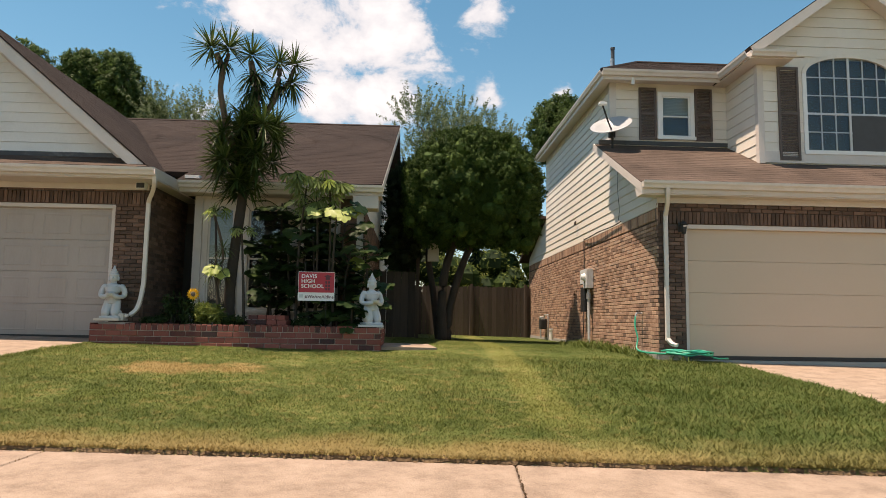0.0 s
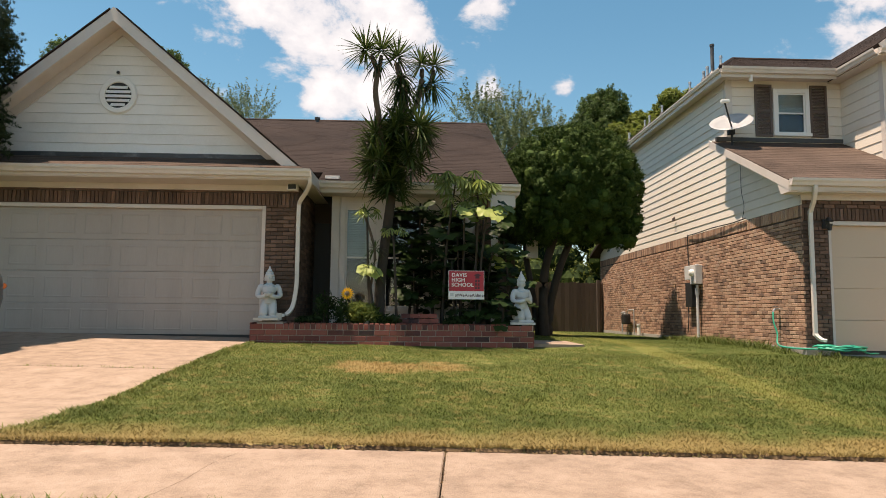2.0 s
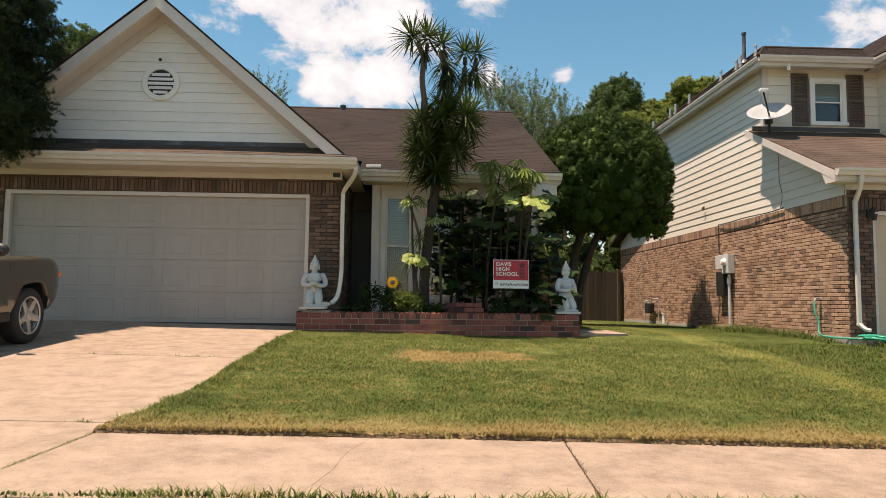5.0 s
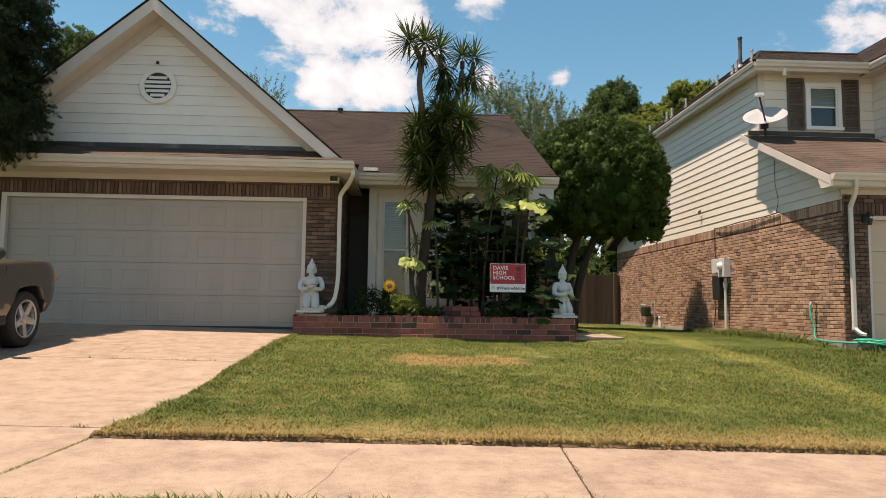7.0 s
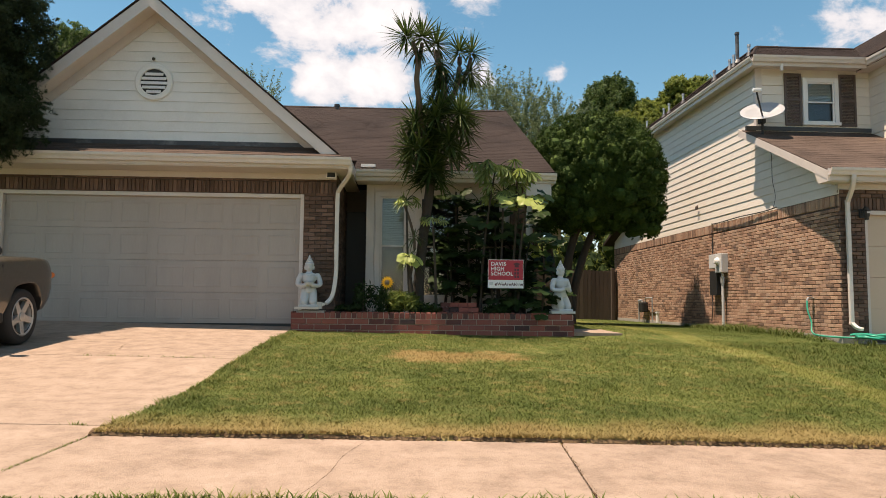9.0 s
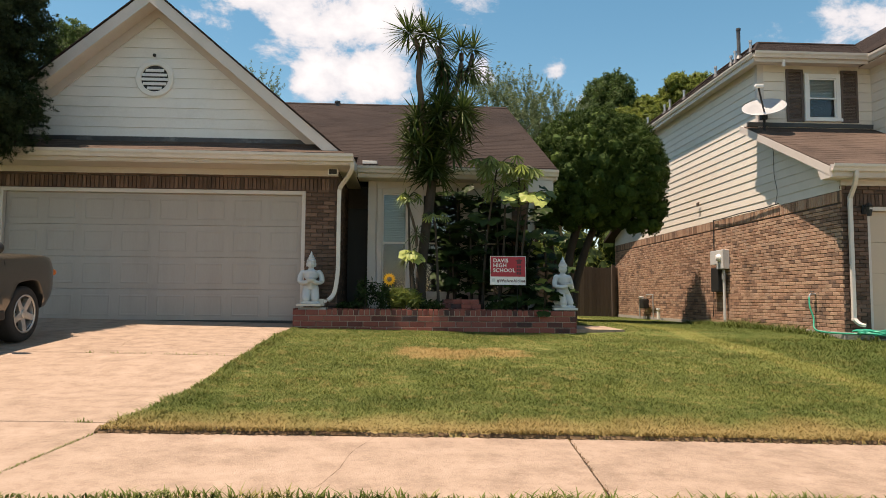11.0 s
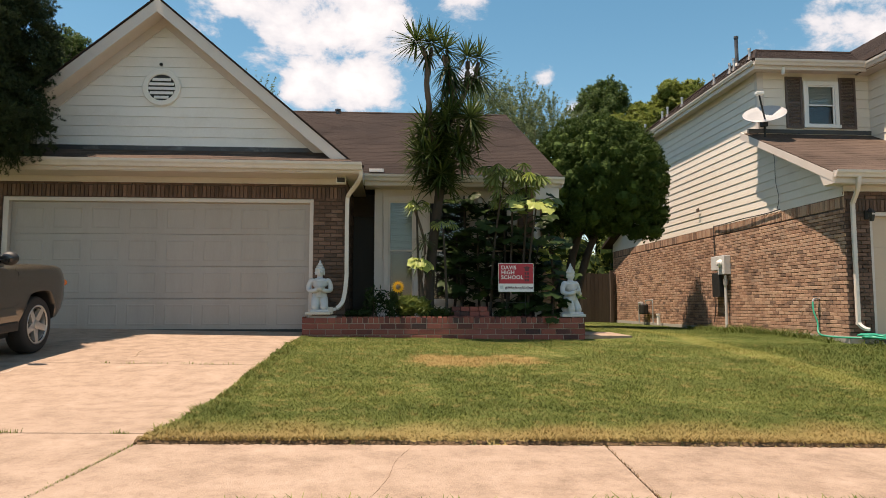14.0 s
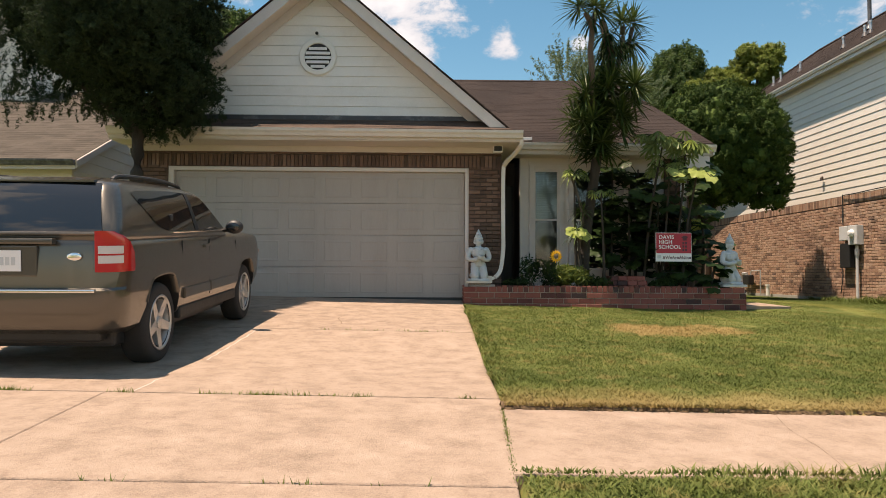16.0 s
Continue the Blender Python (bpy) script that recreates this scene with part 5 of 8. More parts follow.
statue((-0.54, 11.09, 0.863), 28, "white kneeling garden statue behind broad leaves")

# yard sign on wire legs
sign = thing("yard_sign", "red school yard sign on wire legs in planter", "sign", (-1.463, 11.15, 0.76))
board = part("board", box((-0.30, -0.004, 0.48), (0.30, 0.004, 0.96), 0.001), SIGNWHITE, sign)
part("red_field", box((-0.292, -0.007, 0.618), (0.292, -0.0045, 0.952)), SIGNRED, sign)
for s in (-1, 1):
    part("wire_leg", tube([(0.16 * s, 0.006, -0.1), (0.16 * s, 0.006, 0.70)], 0.004, 6), BLACK, sign)
part("wire_bar", tube([(-0.16, 0.006, 0.30), (0.16, 0.006, 0.30)], 0.004, 6), BLACK, sign)


def lettering(body, size, at, mat, parent, name="lettering"):
    cu = bpy.data.curves.new(name, "FONT")
    cu.body, cu.size, cu.extrude, cu.space_character = body, size, 0.0006, 1.08
    cu.offset = size * 0.022
    tmp = bpy.data.objects.new(name, cu)
    scene.collection.objects.link(tmp)
    me = bpy.data.meshes.new_from_object(tmp.evaluated_get(bpy.context.evaluated_depsgraph_get()))
    bpy.data.objects.remove(tmp)
    me.materials.clear()
    me.materials.append(mat)
    ob = part(name, me, mat, parent)
    ob.matrix_basis = pose(*at, 90, 0, 0)
    return ob


for i, line in enumerate(("DAVIS", "HIGH", "SCHOOL")):
    lettering(line, 0.088, (-0.25, -0.0085, 0.858 - 0.082 * i), SIGNWHITE, sign)
lettering("#WeAreAldine", 0.071, (-0.185, -0.0055, 0.525), SIGNDARK, sign)
part("emblem", box((-0.275, -0.0065, 0.53), (-0.215, -0.0045, 0.585)), GREYPAINT, sign)
bm = prism([(0.12, -0.0085, 0.885), (0.185, -0.0085, 0.915), (0.25, -0.0085, 0.885), (0.185, -0.0085, 0.855)], (0, 0.001, 0))
box((0.15, -0.0085, 0.83), (0.22, -0.0075, 0.868), bm=bm)
part("cap_emblem", bm, SIGNDARK, sign)
bm = bmesh.new()
for r in range(3):
    box((0.145, -0.0085, 0.655 + 0.056 * r), (0.178, -0.0075, 0.695 + 0.056 * r), bm=bm)
    box((0.19, -0.0085, 0.655 + 0.056 * r), (0.223, -0.0075, 0.695 + 0.056 * r), bm=bm)
part("bar_pattern", bm, SIGNDARK, sign)

step = thing("brick_step", "low weathered red brick step in planter", "step", (-2.25, 11.3, 0.76))
for k, (w, d) in enumerate(((0.36, 0.22), (0.33, 0.2), (0.3, 0.18))):
    for j in range(4):
        part("brick", box((-w + j * w / 2 + 0.004, -d, 0.08 * k), (-w + (j + 1) * w / 2 - 0.004, d, 0.08 * k + 0.072), 0.004), BRICKRED, step)

# ---------------- fittings of the two-storey house ----------------
dish = thing("satellite_dish", "white satellite dish on a roof mast", "satellite dish", (4.12, 13.12, 4.40))
part("mast", tube(bent([(0, 0, 0.02), (0, 0.0, 0.26), (-0.02, -0.06, 0.42)], 4), 0.025, 10), BLACK, dish)
part("foot", box((-0.09, -0.07, 0.0), (0.09, 0.09, 0.035), 0.006), BLACK, dish)
part("bracket", box((-0.07, -0.05, 0.30), (0.05, 0.06, 0.42), 0.01), BLACK, dish)
aim = (Matrix.Translation((-0.03, -0.06, 0.46)) @ Vector((-0.30, -0.52, 0.80)).to_track_quat("Z", "Y").to_matrix().to_4x4())
bm = lathe([(0.02, -0.01), (0.15, 0.005), (0.30, 0.045), (0.42, 0.095), (0.435, 0.098), (0.425, 0.108), (0.30, 0.06), (0.15, 0.018), (0.02, 0.004)], 32)
part("reflector", bm, DISHGREY, dish, smooth=True).matrix_basis = aim @ Matrix.Diagonal((0.97, 0.97, 0.97, 1))
part("arm", tube(bent([(0.02, -0.02, 0.36), (-0.14, -0.2, 0.56), (-0.30, -0.36, 0.86)], 5), 0.018, 8), BLACK, dish)
part("feed_head", box((-0.38, -0.42, 0.84), (-0.22, -0.32, 0.91), 0.018), WHITEVINYL, dish)

meter = thing("electric_meter", "grey electric meter boxes with conduit on brick wall", "electric meter", (4.17, 15.2, 0.5))
part("panel_box", box((-0.13, 0.02, 1.33), (0.01, 0.34, 1.66), 0.012), GREYPAINT, meter)
part("meter_box", box((-0.15, -0.34, 1.22), (0.01, -0.02, 1.66), 0.012), GREYPAINT, meter)
ring = part("dial_housing", lathe([(0.085, 0), (0.085, 0.03), (0.07, 0.04), (0.065, 0.07), (0.04, 0.085)], 20), WHITEVINYL, meter)
ring.matrix_basis = Matrix.Translation((-0.15, -0.17, 1.48)) @ pose(0, 0, 0, 0, -90, 0)
part("cover_box", box((-0.12, -0.02, 0.70), (0.01, 0.34, 1.26), 0.01), BLACK, meter)
part("conduit", tube([(-0.07, -0.22, 1.2), (-0.07, -0.22, 0.0)], 0.032, 10), GREYPAINT, meter)
part("coupling", tube([(-0.07, -0.22, 0.98), (-0.07, -0.22, 1.12)], 0.05, 10), METAL, meter)
part("cable", tube(bent([(-0.02, 0.36, 1.7), (-0.015, 0.38, 2.1), (-0.02, 0.36, 2.42)], 4), 0.012, 6), BLACK, meter)
part("cable", tube(bent([(-0.02, 0.42, 0.72), (-0.03, 0.40, 0.4), (-0.03, 0.46, 0.1)], 4), 0.012, 6), BLACK, meter)
part("cable_loop", tube(bent([(-0.02, 0.36, 2.40), (-0.035, -0.2, 2.395), (-0.04, -1.0, 2.41), (-0.02, -1.9, 2.40), (-0.02, -2.45, 2.42)], 5), 0.012, 6), BLACK, meter)

gas = thing("gas_meter", "dark gas meter with pipes at wall foot", "gas meter", (4.05, 20.0, 0.47))
part("riser", tube(bent([(0, 0.45, 0), (0, 0.45, 0.48), (0, 0.40, 0.56), (0, 0.1, 0.56)], 4), 0.022, 8), METAL, gas)
part("meter_body", box((-0.12, -0.15, 0.26), (0.08, 0.17, 0.56), 0.04), BLACK, gas)
part("regulator", lathe([(0.04, 0), (0.09, 0.02), (0.09, 0.06), (0.03, 0.08)], 14, None, (0, 0.28, 0.56)), METAL, gas)
part("outlet_pipe", tube(bent([(0, -0.1, 0.54), (0, -0.12, 0.66), (0, -0.25, 0.68), (0, -0.62, 0.68), (0, -0.68, 0.62), (0, -0.68, 0.0)], 4), 0.018, 8), METAL, gas)
stub = thing("pipe_stub", "short white pipe stub by gas meter", "pipe", (4.05, 18.9, 0.45))
part("pipe", tube([(0, 0, 0), (0, 0, 0.26)], 0.05, 10), WHITEVINYL, stub)
part("cap", tube([(0, 0, 0.26), (0, 0, 0.31)], 0.062, 10), WHITEVINYL, stub)

tap = thing("wall_tap", "dark hose tap on the brick wall", "tap", (4.17, 11.68, 1.13))
part("spout", tube(bent([(0.01, 0, 0), (-0.08, 0, 0), (-0.11, 0, -0.05)], 4), 0.018, 8), METAL, tap)
part("wheel", lathe([(0.035, 0), (0.04, 0.008), (0.035, 0.016)], 12, None, (-0.06, 0, 0.035)), BLACK, tap)
hose = thing("garden_hose", "green garden hose coiled on grass by the wall", "hose")
part("drop", tube(bent([(4.06, 11.68, 1.08), (4.03, 11.62, 0.9), (4.05, 11.55, 0.7), (4.0, 11.45, 0.52), (4.06, 11.2, 0.47), (4.25, 10.75, 0.47), (4.5, 10.6, 0.47)], 6), 0.014, 8), HOSE, hose, smooth=True)
rng = random.Random(5)
pts = []
for k in range(12 * 9):
    a = 2 * math.pi * k / 12
    r = 0.25 + 0.07 * math.sin(k * 0.7) + rng.uniform(-0.02, 0.02)
    pts.append((4.50 + 1.15 * r * math.cos(a) + 0.06 * math.sin(k * 0.23), 10.5 + 0.75 * r * math.sin(a), 0.46 + 0.006 * (k // 12) + 0.035 * abs(math.sin(k * 0.9))))
pts += [(4.9, 10.45, 0.43), (5.05, 10.5, 0.42), (5.2, 10.62, 0.415)]
part("coil", tube(bent(pts, 2), 0.014, 6), HOSE, hose, smooth=True)

lantern = thing("wall_lantern", "black wall lantern on the brick pier", "lamp", (4.585, 10.87, 2.56))
part("back_plate", box((-0.05, -0.0, -0.08), (0.05, 0.03, 0.08), 0.008), BLACK, lantern)
part("arm", tube(bent([(0, 0, 0.05), (0, -0.06, 0.10), (0, -0.10, 0.08)], 4), 0.012, 6), BLACK, lantern)
part("cage", lathe([(0.035, -0.12), (0.06, 0.02), (0.075, 0.03), (0.03, 0.08), (0.008, 0.10)], 6, None, (0, -0.10, 0)), BLACK, lantern)
part("glass", lathe([(0.034, -0.10), (0.056, 0.015)], 6, None, (0, -0.103, 0)), LAMPCLEAR, lantern)
wv = thing("wall_vent", "small dark brown vent on the cream siding", "vent", (4.15, 16.35, 3.42))
wv.matrix_basis = wv.matrix_basis @ Matrix.Diagonal((0.7, 0.7, 0.7, 1))
part("hood", prism([(0.0, -0.06, -0.08), (0, -0.06, 0.07), (-0.06, -0.06, 0.02), (-0.06, -0.06, -0.08)], (0, 0.12, 0)), SHUTTER, wv)
part("flap", box((-0.055, -0.05, -0.085), (-0.01, 0.05, -0.078)), BLACK, wv)
cable = thing("wall_cable", "black cable hanging down the siding from dish", "cable")
part("wire", tube(bent([(4.14, 13.0, 4.30), (4.135, 12.85, 4.0), (4.125, 12.82, 3.5), (4.12, 12.72, 3.15), (4.11, 12.78, 2.92)], 5), 0.006, 6), BLACK, cable)
soffit_lamp = thing("eave_camera", "small white fixture under the upper eave", "lamp", (4.55, 13.10, 5.90))
part("body", tube([(0, 0, 0.06), (0, 0, -0.08)], 0.035, 10), WHITEVINYL, soffit_lamp)

HP = [(4.45, 14.2, 0.28, 0.03), (4.9, 15.6, 0.78, 0.045), (4.45, 14.9, 0.30, 0.03), (4.45, 15.1, 0.26, 0.03), (4.45, 15.9, 0.28, 0.03), (4.45, 17.8, 0.28, 0.03), (4.45, 18.8, 0.30, 0.03), (4.45, 19.2, 0.28, 0.03), (4.3, 20.2, 0.28, 0.03)]
for x, y, h, r in HP:
    v = thing("roof_pipe", "pale vent pipe rising from the shingles" if h < 0.5 else "tall dark flue pipe rising from the shingles", "pipe", (x, y, EZU + (x - EXL) * UHS - 0.05), "roof pipes")
    part("pipe", tube([(0, 0, 0), (0, 0, h)], r, 10), METAL if h < 0.5 else FLASH, v)
    part("collar", lathe([(r * 2.6, 0.02), (r * 1.3, 0.12)], 12), FLASH, v)
    part("cap", lathe([(r * 1.25, h - 0.02), (r * 1.25, h + 0.03)], 10), METAL if h < 0.5 else FLASH, v)

# ---------------- fence between the houses ----------------
fence = thing("fence", "weathered dark wooden board fence between the houses", "fence")
rng = random.Random(9)
x = -0.7
while x < 4.15:
    h = 2.12 + rng.uniform(-0.02, 0.02)
    part("board", prism([(x, 23.0, 0.4), (x + 0.135, 23.0, 0.4), (x + 0.135, 23.0, h - 0.03), (x + 0.105, 23.0, h), (x + 0.03, 23.0, h), (x, 23.0, h - 0.03)], (0, 0.02, 0)), FENCEWOOD, fence)
    x += 0.142
for z in (0.75, 1.75):
    part("rail", box((-0.7, 23.022, z), (4.17, 23.06, z + 0.09)), FENCEWOOD, fence)
for x in (-0.6, 1.6, 2.08, 3.95):
    part("post", box((x, 22.9 if x in (2.08, 3.95) else 23.06, 0.3), (x + 0.1, 22.998 if x in (2.08, 3.95) else 23.15, 2.2), 0.006), FENCEWOOD, fence)
shed = thing("side_gate", "weathered board gate beside the house wall", "gate")
for k in range(5):
    part("board", box((-0.75 + 0.19 * k, 17.5, 0.5), (-0.57 + 0.19 * k, 17.53, 2.2), 0.003), FENCEWOOD, shed)
part("brace", box((-0.75, 17.532, 1.8), (0.19, 17.56, 1.9)), FENCEWOOD, shed)
part("post", box((0.20, 17.46, 0.4), (0.29, 17.55, 2.6), 0.005), FENCEWOOD, shed)

nest = thing("nest_box", "pale weathered wooden box fixed to a tree trunk", "box", (0.62, 16.78, 2.42))
part("body", box((-0.14, -0.12, 0.0), (0.14, 0.1, 0.56), 0.008), PALESTONE, nest)
part("lid", prism([(-0.17, -0.16, 0.56), (-0.17, 0.12, 0.60), (-0.17, 0.12, 0.625), (-0.17, -0.16, 0.585)], (0.34, 0, 0)), FENCEWOOD, nest)

# ---------------- the neighbouring house beyond the juniper ----------------
nb = thing("house", "beige two-storey neighbouring house behind a dark tree", "house")
NX, NY = -12.85, 13.5
part("wall", box((-19, NY + 0.35, 0.2), (NX, NY + 0.55, 3.2)), SIDING2, nb)
part("wall", prism([(NX - 0.15, NY + 0.55, 0.2), (NX - 0.15, 24, 0.2), (NX - 0.15, 24, 5.9), (NX - 0.15, 19.3, 5.9), (NX - 0.15, NY + 0.55, 3.2)], (0.15, 0, 0)), SIDING2, nb)
boards(nb, SIDING2, lambda u, z, o: (NX + o, u, z), None, 0.6, 4.5, 0.25, lambda z: max(NY + 0.4, NY + 0.1 + (z + 0.2 - 3.2) / 0.49), lambda z: 20.0)
shingled("roof", nb, [(-22, NY, 3.25), (NX + 0.25, NY, 3.25), (NX + 0.25, 19.6, 6.24), (-22, 19.6, 6.24)], SHINGLEGREY, course=0.16, seed=31)
part("barge_board", prism([(NX + 0.25, NY, 3.24), (NX + 0.25, NY, 3.09), (NX + 0.25, 19.6, 6.08), (NX + 0.25, 19.6, 6.23)], (0.03, 0, 0)), TRIM, nb)
part("fascia", box((-19.5, NY - 0.02, 3.06), (NX + 0.25, NY + 0.0, 3.24)), TRIM, nb)
gutter(nb, (-19.5, NY - 0.02, 3.25), (NX + 0.25, NY - 0.02, 3.25), (0, -1, 0), FLASH)
part("bay_wall", box((-21, 18.5, 5.4), (-16.5, 18.65, 7.8)), SIDING2, nb)
boards(nb, SIDING2, lambda u, z, o: (u, 18.5 - o, z), (-21, -16.55), 5.7, 7.8, 0.2)
part("bay_wall", box((-16.65, 18.65, 5.4), (-16.5, 23, 7.8)), SIDING2, nb)
part("bay_gable", prism([(-20.6, 18.5, 7.8), (-16.55, 18.5, 7.8), (-18.6, 18.5, 9.3)], (0, 0.1, 0)), SIDING2, nb)
shingled("roof", nb, [(-16.2, 18.2, 7.7), (-16.2, 23.0, 7.7), (-18.6, 23.0, 9.45), (-18.6, 18.2, 9.45)], SHINGLE, seed=32)
shingled("roof", nb, [(-20.95, 23.0, 7.7), (-20.95, 18.2, 7.7), (-18.6, 18.2, 9.45), (-18.6, 23.0, 9.45)], SHINGLE, seed=33)
part("barge_board", prism([(-16.2, 18.17, 7.69), (-16.33, 18.17, 7.52), (-18.6, 18.17, 9.22), (-18.6, 18.17, 9.44)], (0, 0.03, 0)), TRIM, nb)
lamp2 = copy_thing(fl, pose(-10.36, 11.14, 2.98, 0, 0, 12))
lamp2["label"] = "dark floodlight at the corner of the garage"

# ---------------- the parked car ----------------
def rounded_loop(hw, yr, yf, rr, rf, n=6):
    pts = []
    for (cx, cy, r, a0) in ((hw - rf, yf - rf, rf, 0), (-hw + rf, yf - rf, rf, 90), (-hw + rr, yr + rr, rr, 180), (hw - rr, yr + rr, rr, 270)):
        for k in range(n + 1):
            a = radians(a0 + 90 * k / n)
            pts.append((cx + r * math.cos(a), cy + r * math.sin(a)))
    out = []
    m = len(pts)
    for i in range(m):                       # extra points along the straights keep the sides smooth
        a, b = Vector(pts[i]), Vector(pts[(i + 1) % m])
        k = max(1, int((b - a).length / 0.25))
        out += [a.lerp(b, j / k) for j in range(k)]
    return out


def loft(levels, bm=None):
    """levels: z, half width, rear, front, rear and front corner radius."""
    bm = bm or bmesh.new()
    count = 120
    rings = []
    for z, hw, yr, yf, rr, rf in levels:
        loop = rounded_loop(hw, yr, yf, rr, rf)
        ln = [0.0]
        for a, b in zip(loop, loop[1:] + loop[:1]):
            ln.append(ln[-1] + (b - a).length)
        ring = []
        j = 0
        for k in range(count):
            s = ln[-1] * k / count
            while ln[j + 1] < s:
                j += 1
            f = (s - ln[j]) / max(1e-9, ln[j + 1] - ln[j])
            p = loop[j].lerp(loop[(j + 1) % len(loop)], f)
            ring.append(bm.verts.new((p.x, p.y, z)))
        rings.append(ring)
    for a, b in zip(rings, rings[1:]):
        for k in range(count):
            bm.faces.new((a[k], a[(k + 1) % count], b[(k + 1) % count], b[k]))
    bm.faces.new(rings[0][::-1])
    bm.faces.new(rings[-1])
    return bm


LOWER = [(0.34, 0.78, -0.62, 3.20, 0.20, 0.30), (0.40, 0.85, -0.80, 3.38, 0.20, 0.35), (0.52, 0.885, -0.875, 3.48, 0.20, 0.38), (0.66, 0.895, -0.89, 3.52, 0.20, 0.38), (0.70, 0.895, -0.885, 3.52, 0.19, 0.38), (0.72, 0.893, -0.845, 3.52, 0.17, 0.38),
         (0.84, 0.898, -0.835, 3.49, 0.17, 0.32), (0.95, 0.892, -0.825, 3.46, 0.17, 0.32), (1.02, 0.88, -0.815, 3.42, 0.16, 0.32), (1.05, 0.865, -0.81, 3.34, 0.15, 0.32), (1.08, 0.82, -0.79, 3.0, 0.14, 0.34), (1.10, 0.76, -0.7, 2.2, 0.12, 0.30)]
CABIN = [(1.05, 0.85, -0.80, 2.32, 0.09, 0.40), (1.13, 0.84, -0.79, 2.20, 0.085, 0.38), (1.20, 0.82, -0.755, 2.08, 0.08, 0.34), (1.32, 0.785, -0.68, 1.90, 0.08, 0.32), (1.44, 0.745, -0.595, 1.70, 0.085, 0.30), (1.49, 0.72, -0.55, 1.58, 0.09, 0.30),
         (1.525, 0.685, -0.51, 1.44, 0.12, 0.30), (1.552, 0.63, -0.44, 1.22, 0.15, 0.28), (1.568, 0.53, -0.32, 0.75, 0.18, 0.24), (1.575, 0.36, -0.1, 0.5, 0.15, 0.2)]


def cabin_at(z, k):
    for a, b in zip(CABIN, CABIN[1:]):
        if a[0] <= z <= b[0]:
            return a[k] + (b[k] - a[k]) * (z - a[0]) / (b[0] - a[0])
    return CABIN[-1][k]


def arch_outline():
    """The squared-off opening round a wheel, as offsets from its centre."""
    top = bent([(0, -0.43, -0.05), (0, -0.36, 0.16), (0, -0.25, 0.355), (0, -0.12, 0.405), (0, 0.14, 0.415), (0, 0.27, 0.37), (0, 0.37, 0.17), (0, 0.42, -0.05)], 4)
    return [(0.45, -0.36)] + [(p.y, p.z) for p in top[::-1]] + [(-0.46, -0.36)]


ARCH = arch_outline()


def cut_arches(ob, holes):
    """Cuts the wheel arches out of the body."""
    cut = bmesh.new()
    for y in holes:
        for s in (-1, 1):
            prism([(s * 0.80 - 0.30, y + u, 0.345 + v) for u, v in ARCH], (0.60, 0, 0), cut)
    me = bpy.data.meshes.new("cut")
    cut.to_mesh(me)
    cut.free()
    me.materials.append(TAUPE)
    me.materials.append(BLACK)
    me.polygons.foreach_set("material_index", [1] * len(me.polygons))
    tool = new("cut", me)
    tool.parent = ob.parent
    ob.data.materials.append(BLACK)
    m = ob.modifiers.new("cut", "BOOLEAN")
    m.operation, m.object, m.solver = "DIFFERENCE", tool, "EXACT"
    bpy.context.view_layer.update()
    done = bpy.data.meshes.new_from_object(ob.evaluated_get(bpy.context.evaluated_depsgraph_get()))
    ob.modifiers.clear()
    ob.data = done
    bpy.data.objects.remove(tool)
    done.polygons.foreach_set("use_smooth", [True] * len(done.polygons))
    done.set_sharp_from_angle(angle=radians(32))


def side_patch(points, s, lift, thick=0.012):
    """A pane lying on the cabin's side; points (y, z)."""
    bm = bmesh.new()
    cols = []
    ys = sorted({p[0] for p in points})
    lo_y, hi_y = ys[0], ys[-1]

    def bounds(y):
        zs = []
        for (ya, za), (yb, zb) in zip(points, points[1:] + points[:1]):
            if ya != yb and min(ya, yb) - 1e-9 <= y <= max(ya, yb) + 1e-9:
                zs.append(za + (zb - za) * (y - ya) / (yb - ya))
        return min(zs), max(zs)
    steps = 24
    for k in range(steps + 1):
        y = lo_y + (hi_y - lo_y) * k / steps
        a, b = bounds(y)
        cols.append([bm.verts.new((s * (cabin_at(a + (b - a) * j / 5, 1) + lift), y, a + (b - a) * j / 5)) for j in range(6)])
    for p, q in zip(cols, cols[1:]):
        for j in range(5):
            bm.faces.new((p[j], q[j], q[j + 1], p[j + 1]))
    bmesh.ops.remove_doubles(bm, verts=bm.verts, dist=0.001)
    return bm


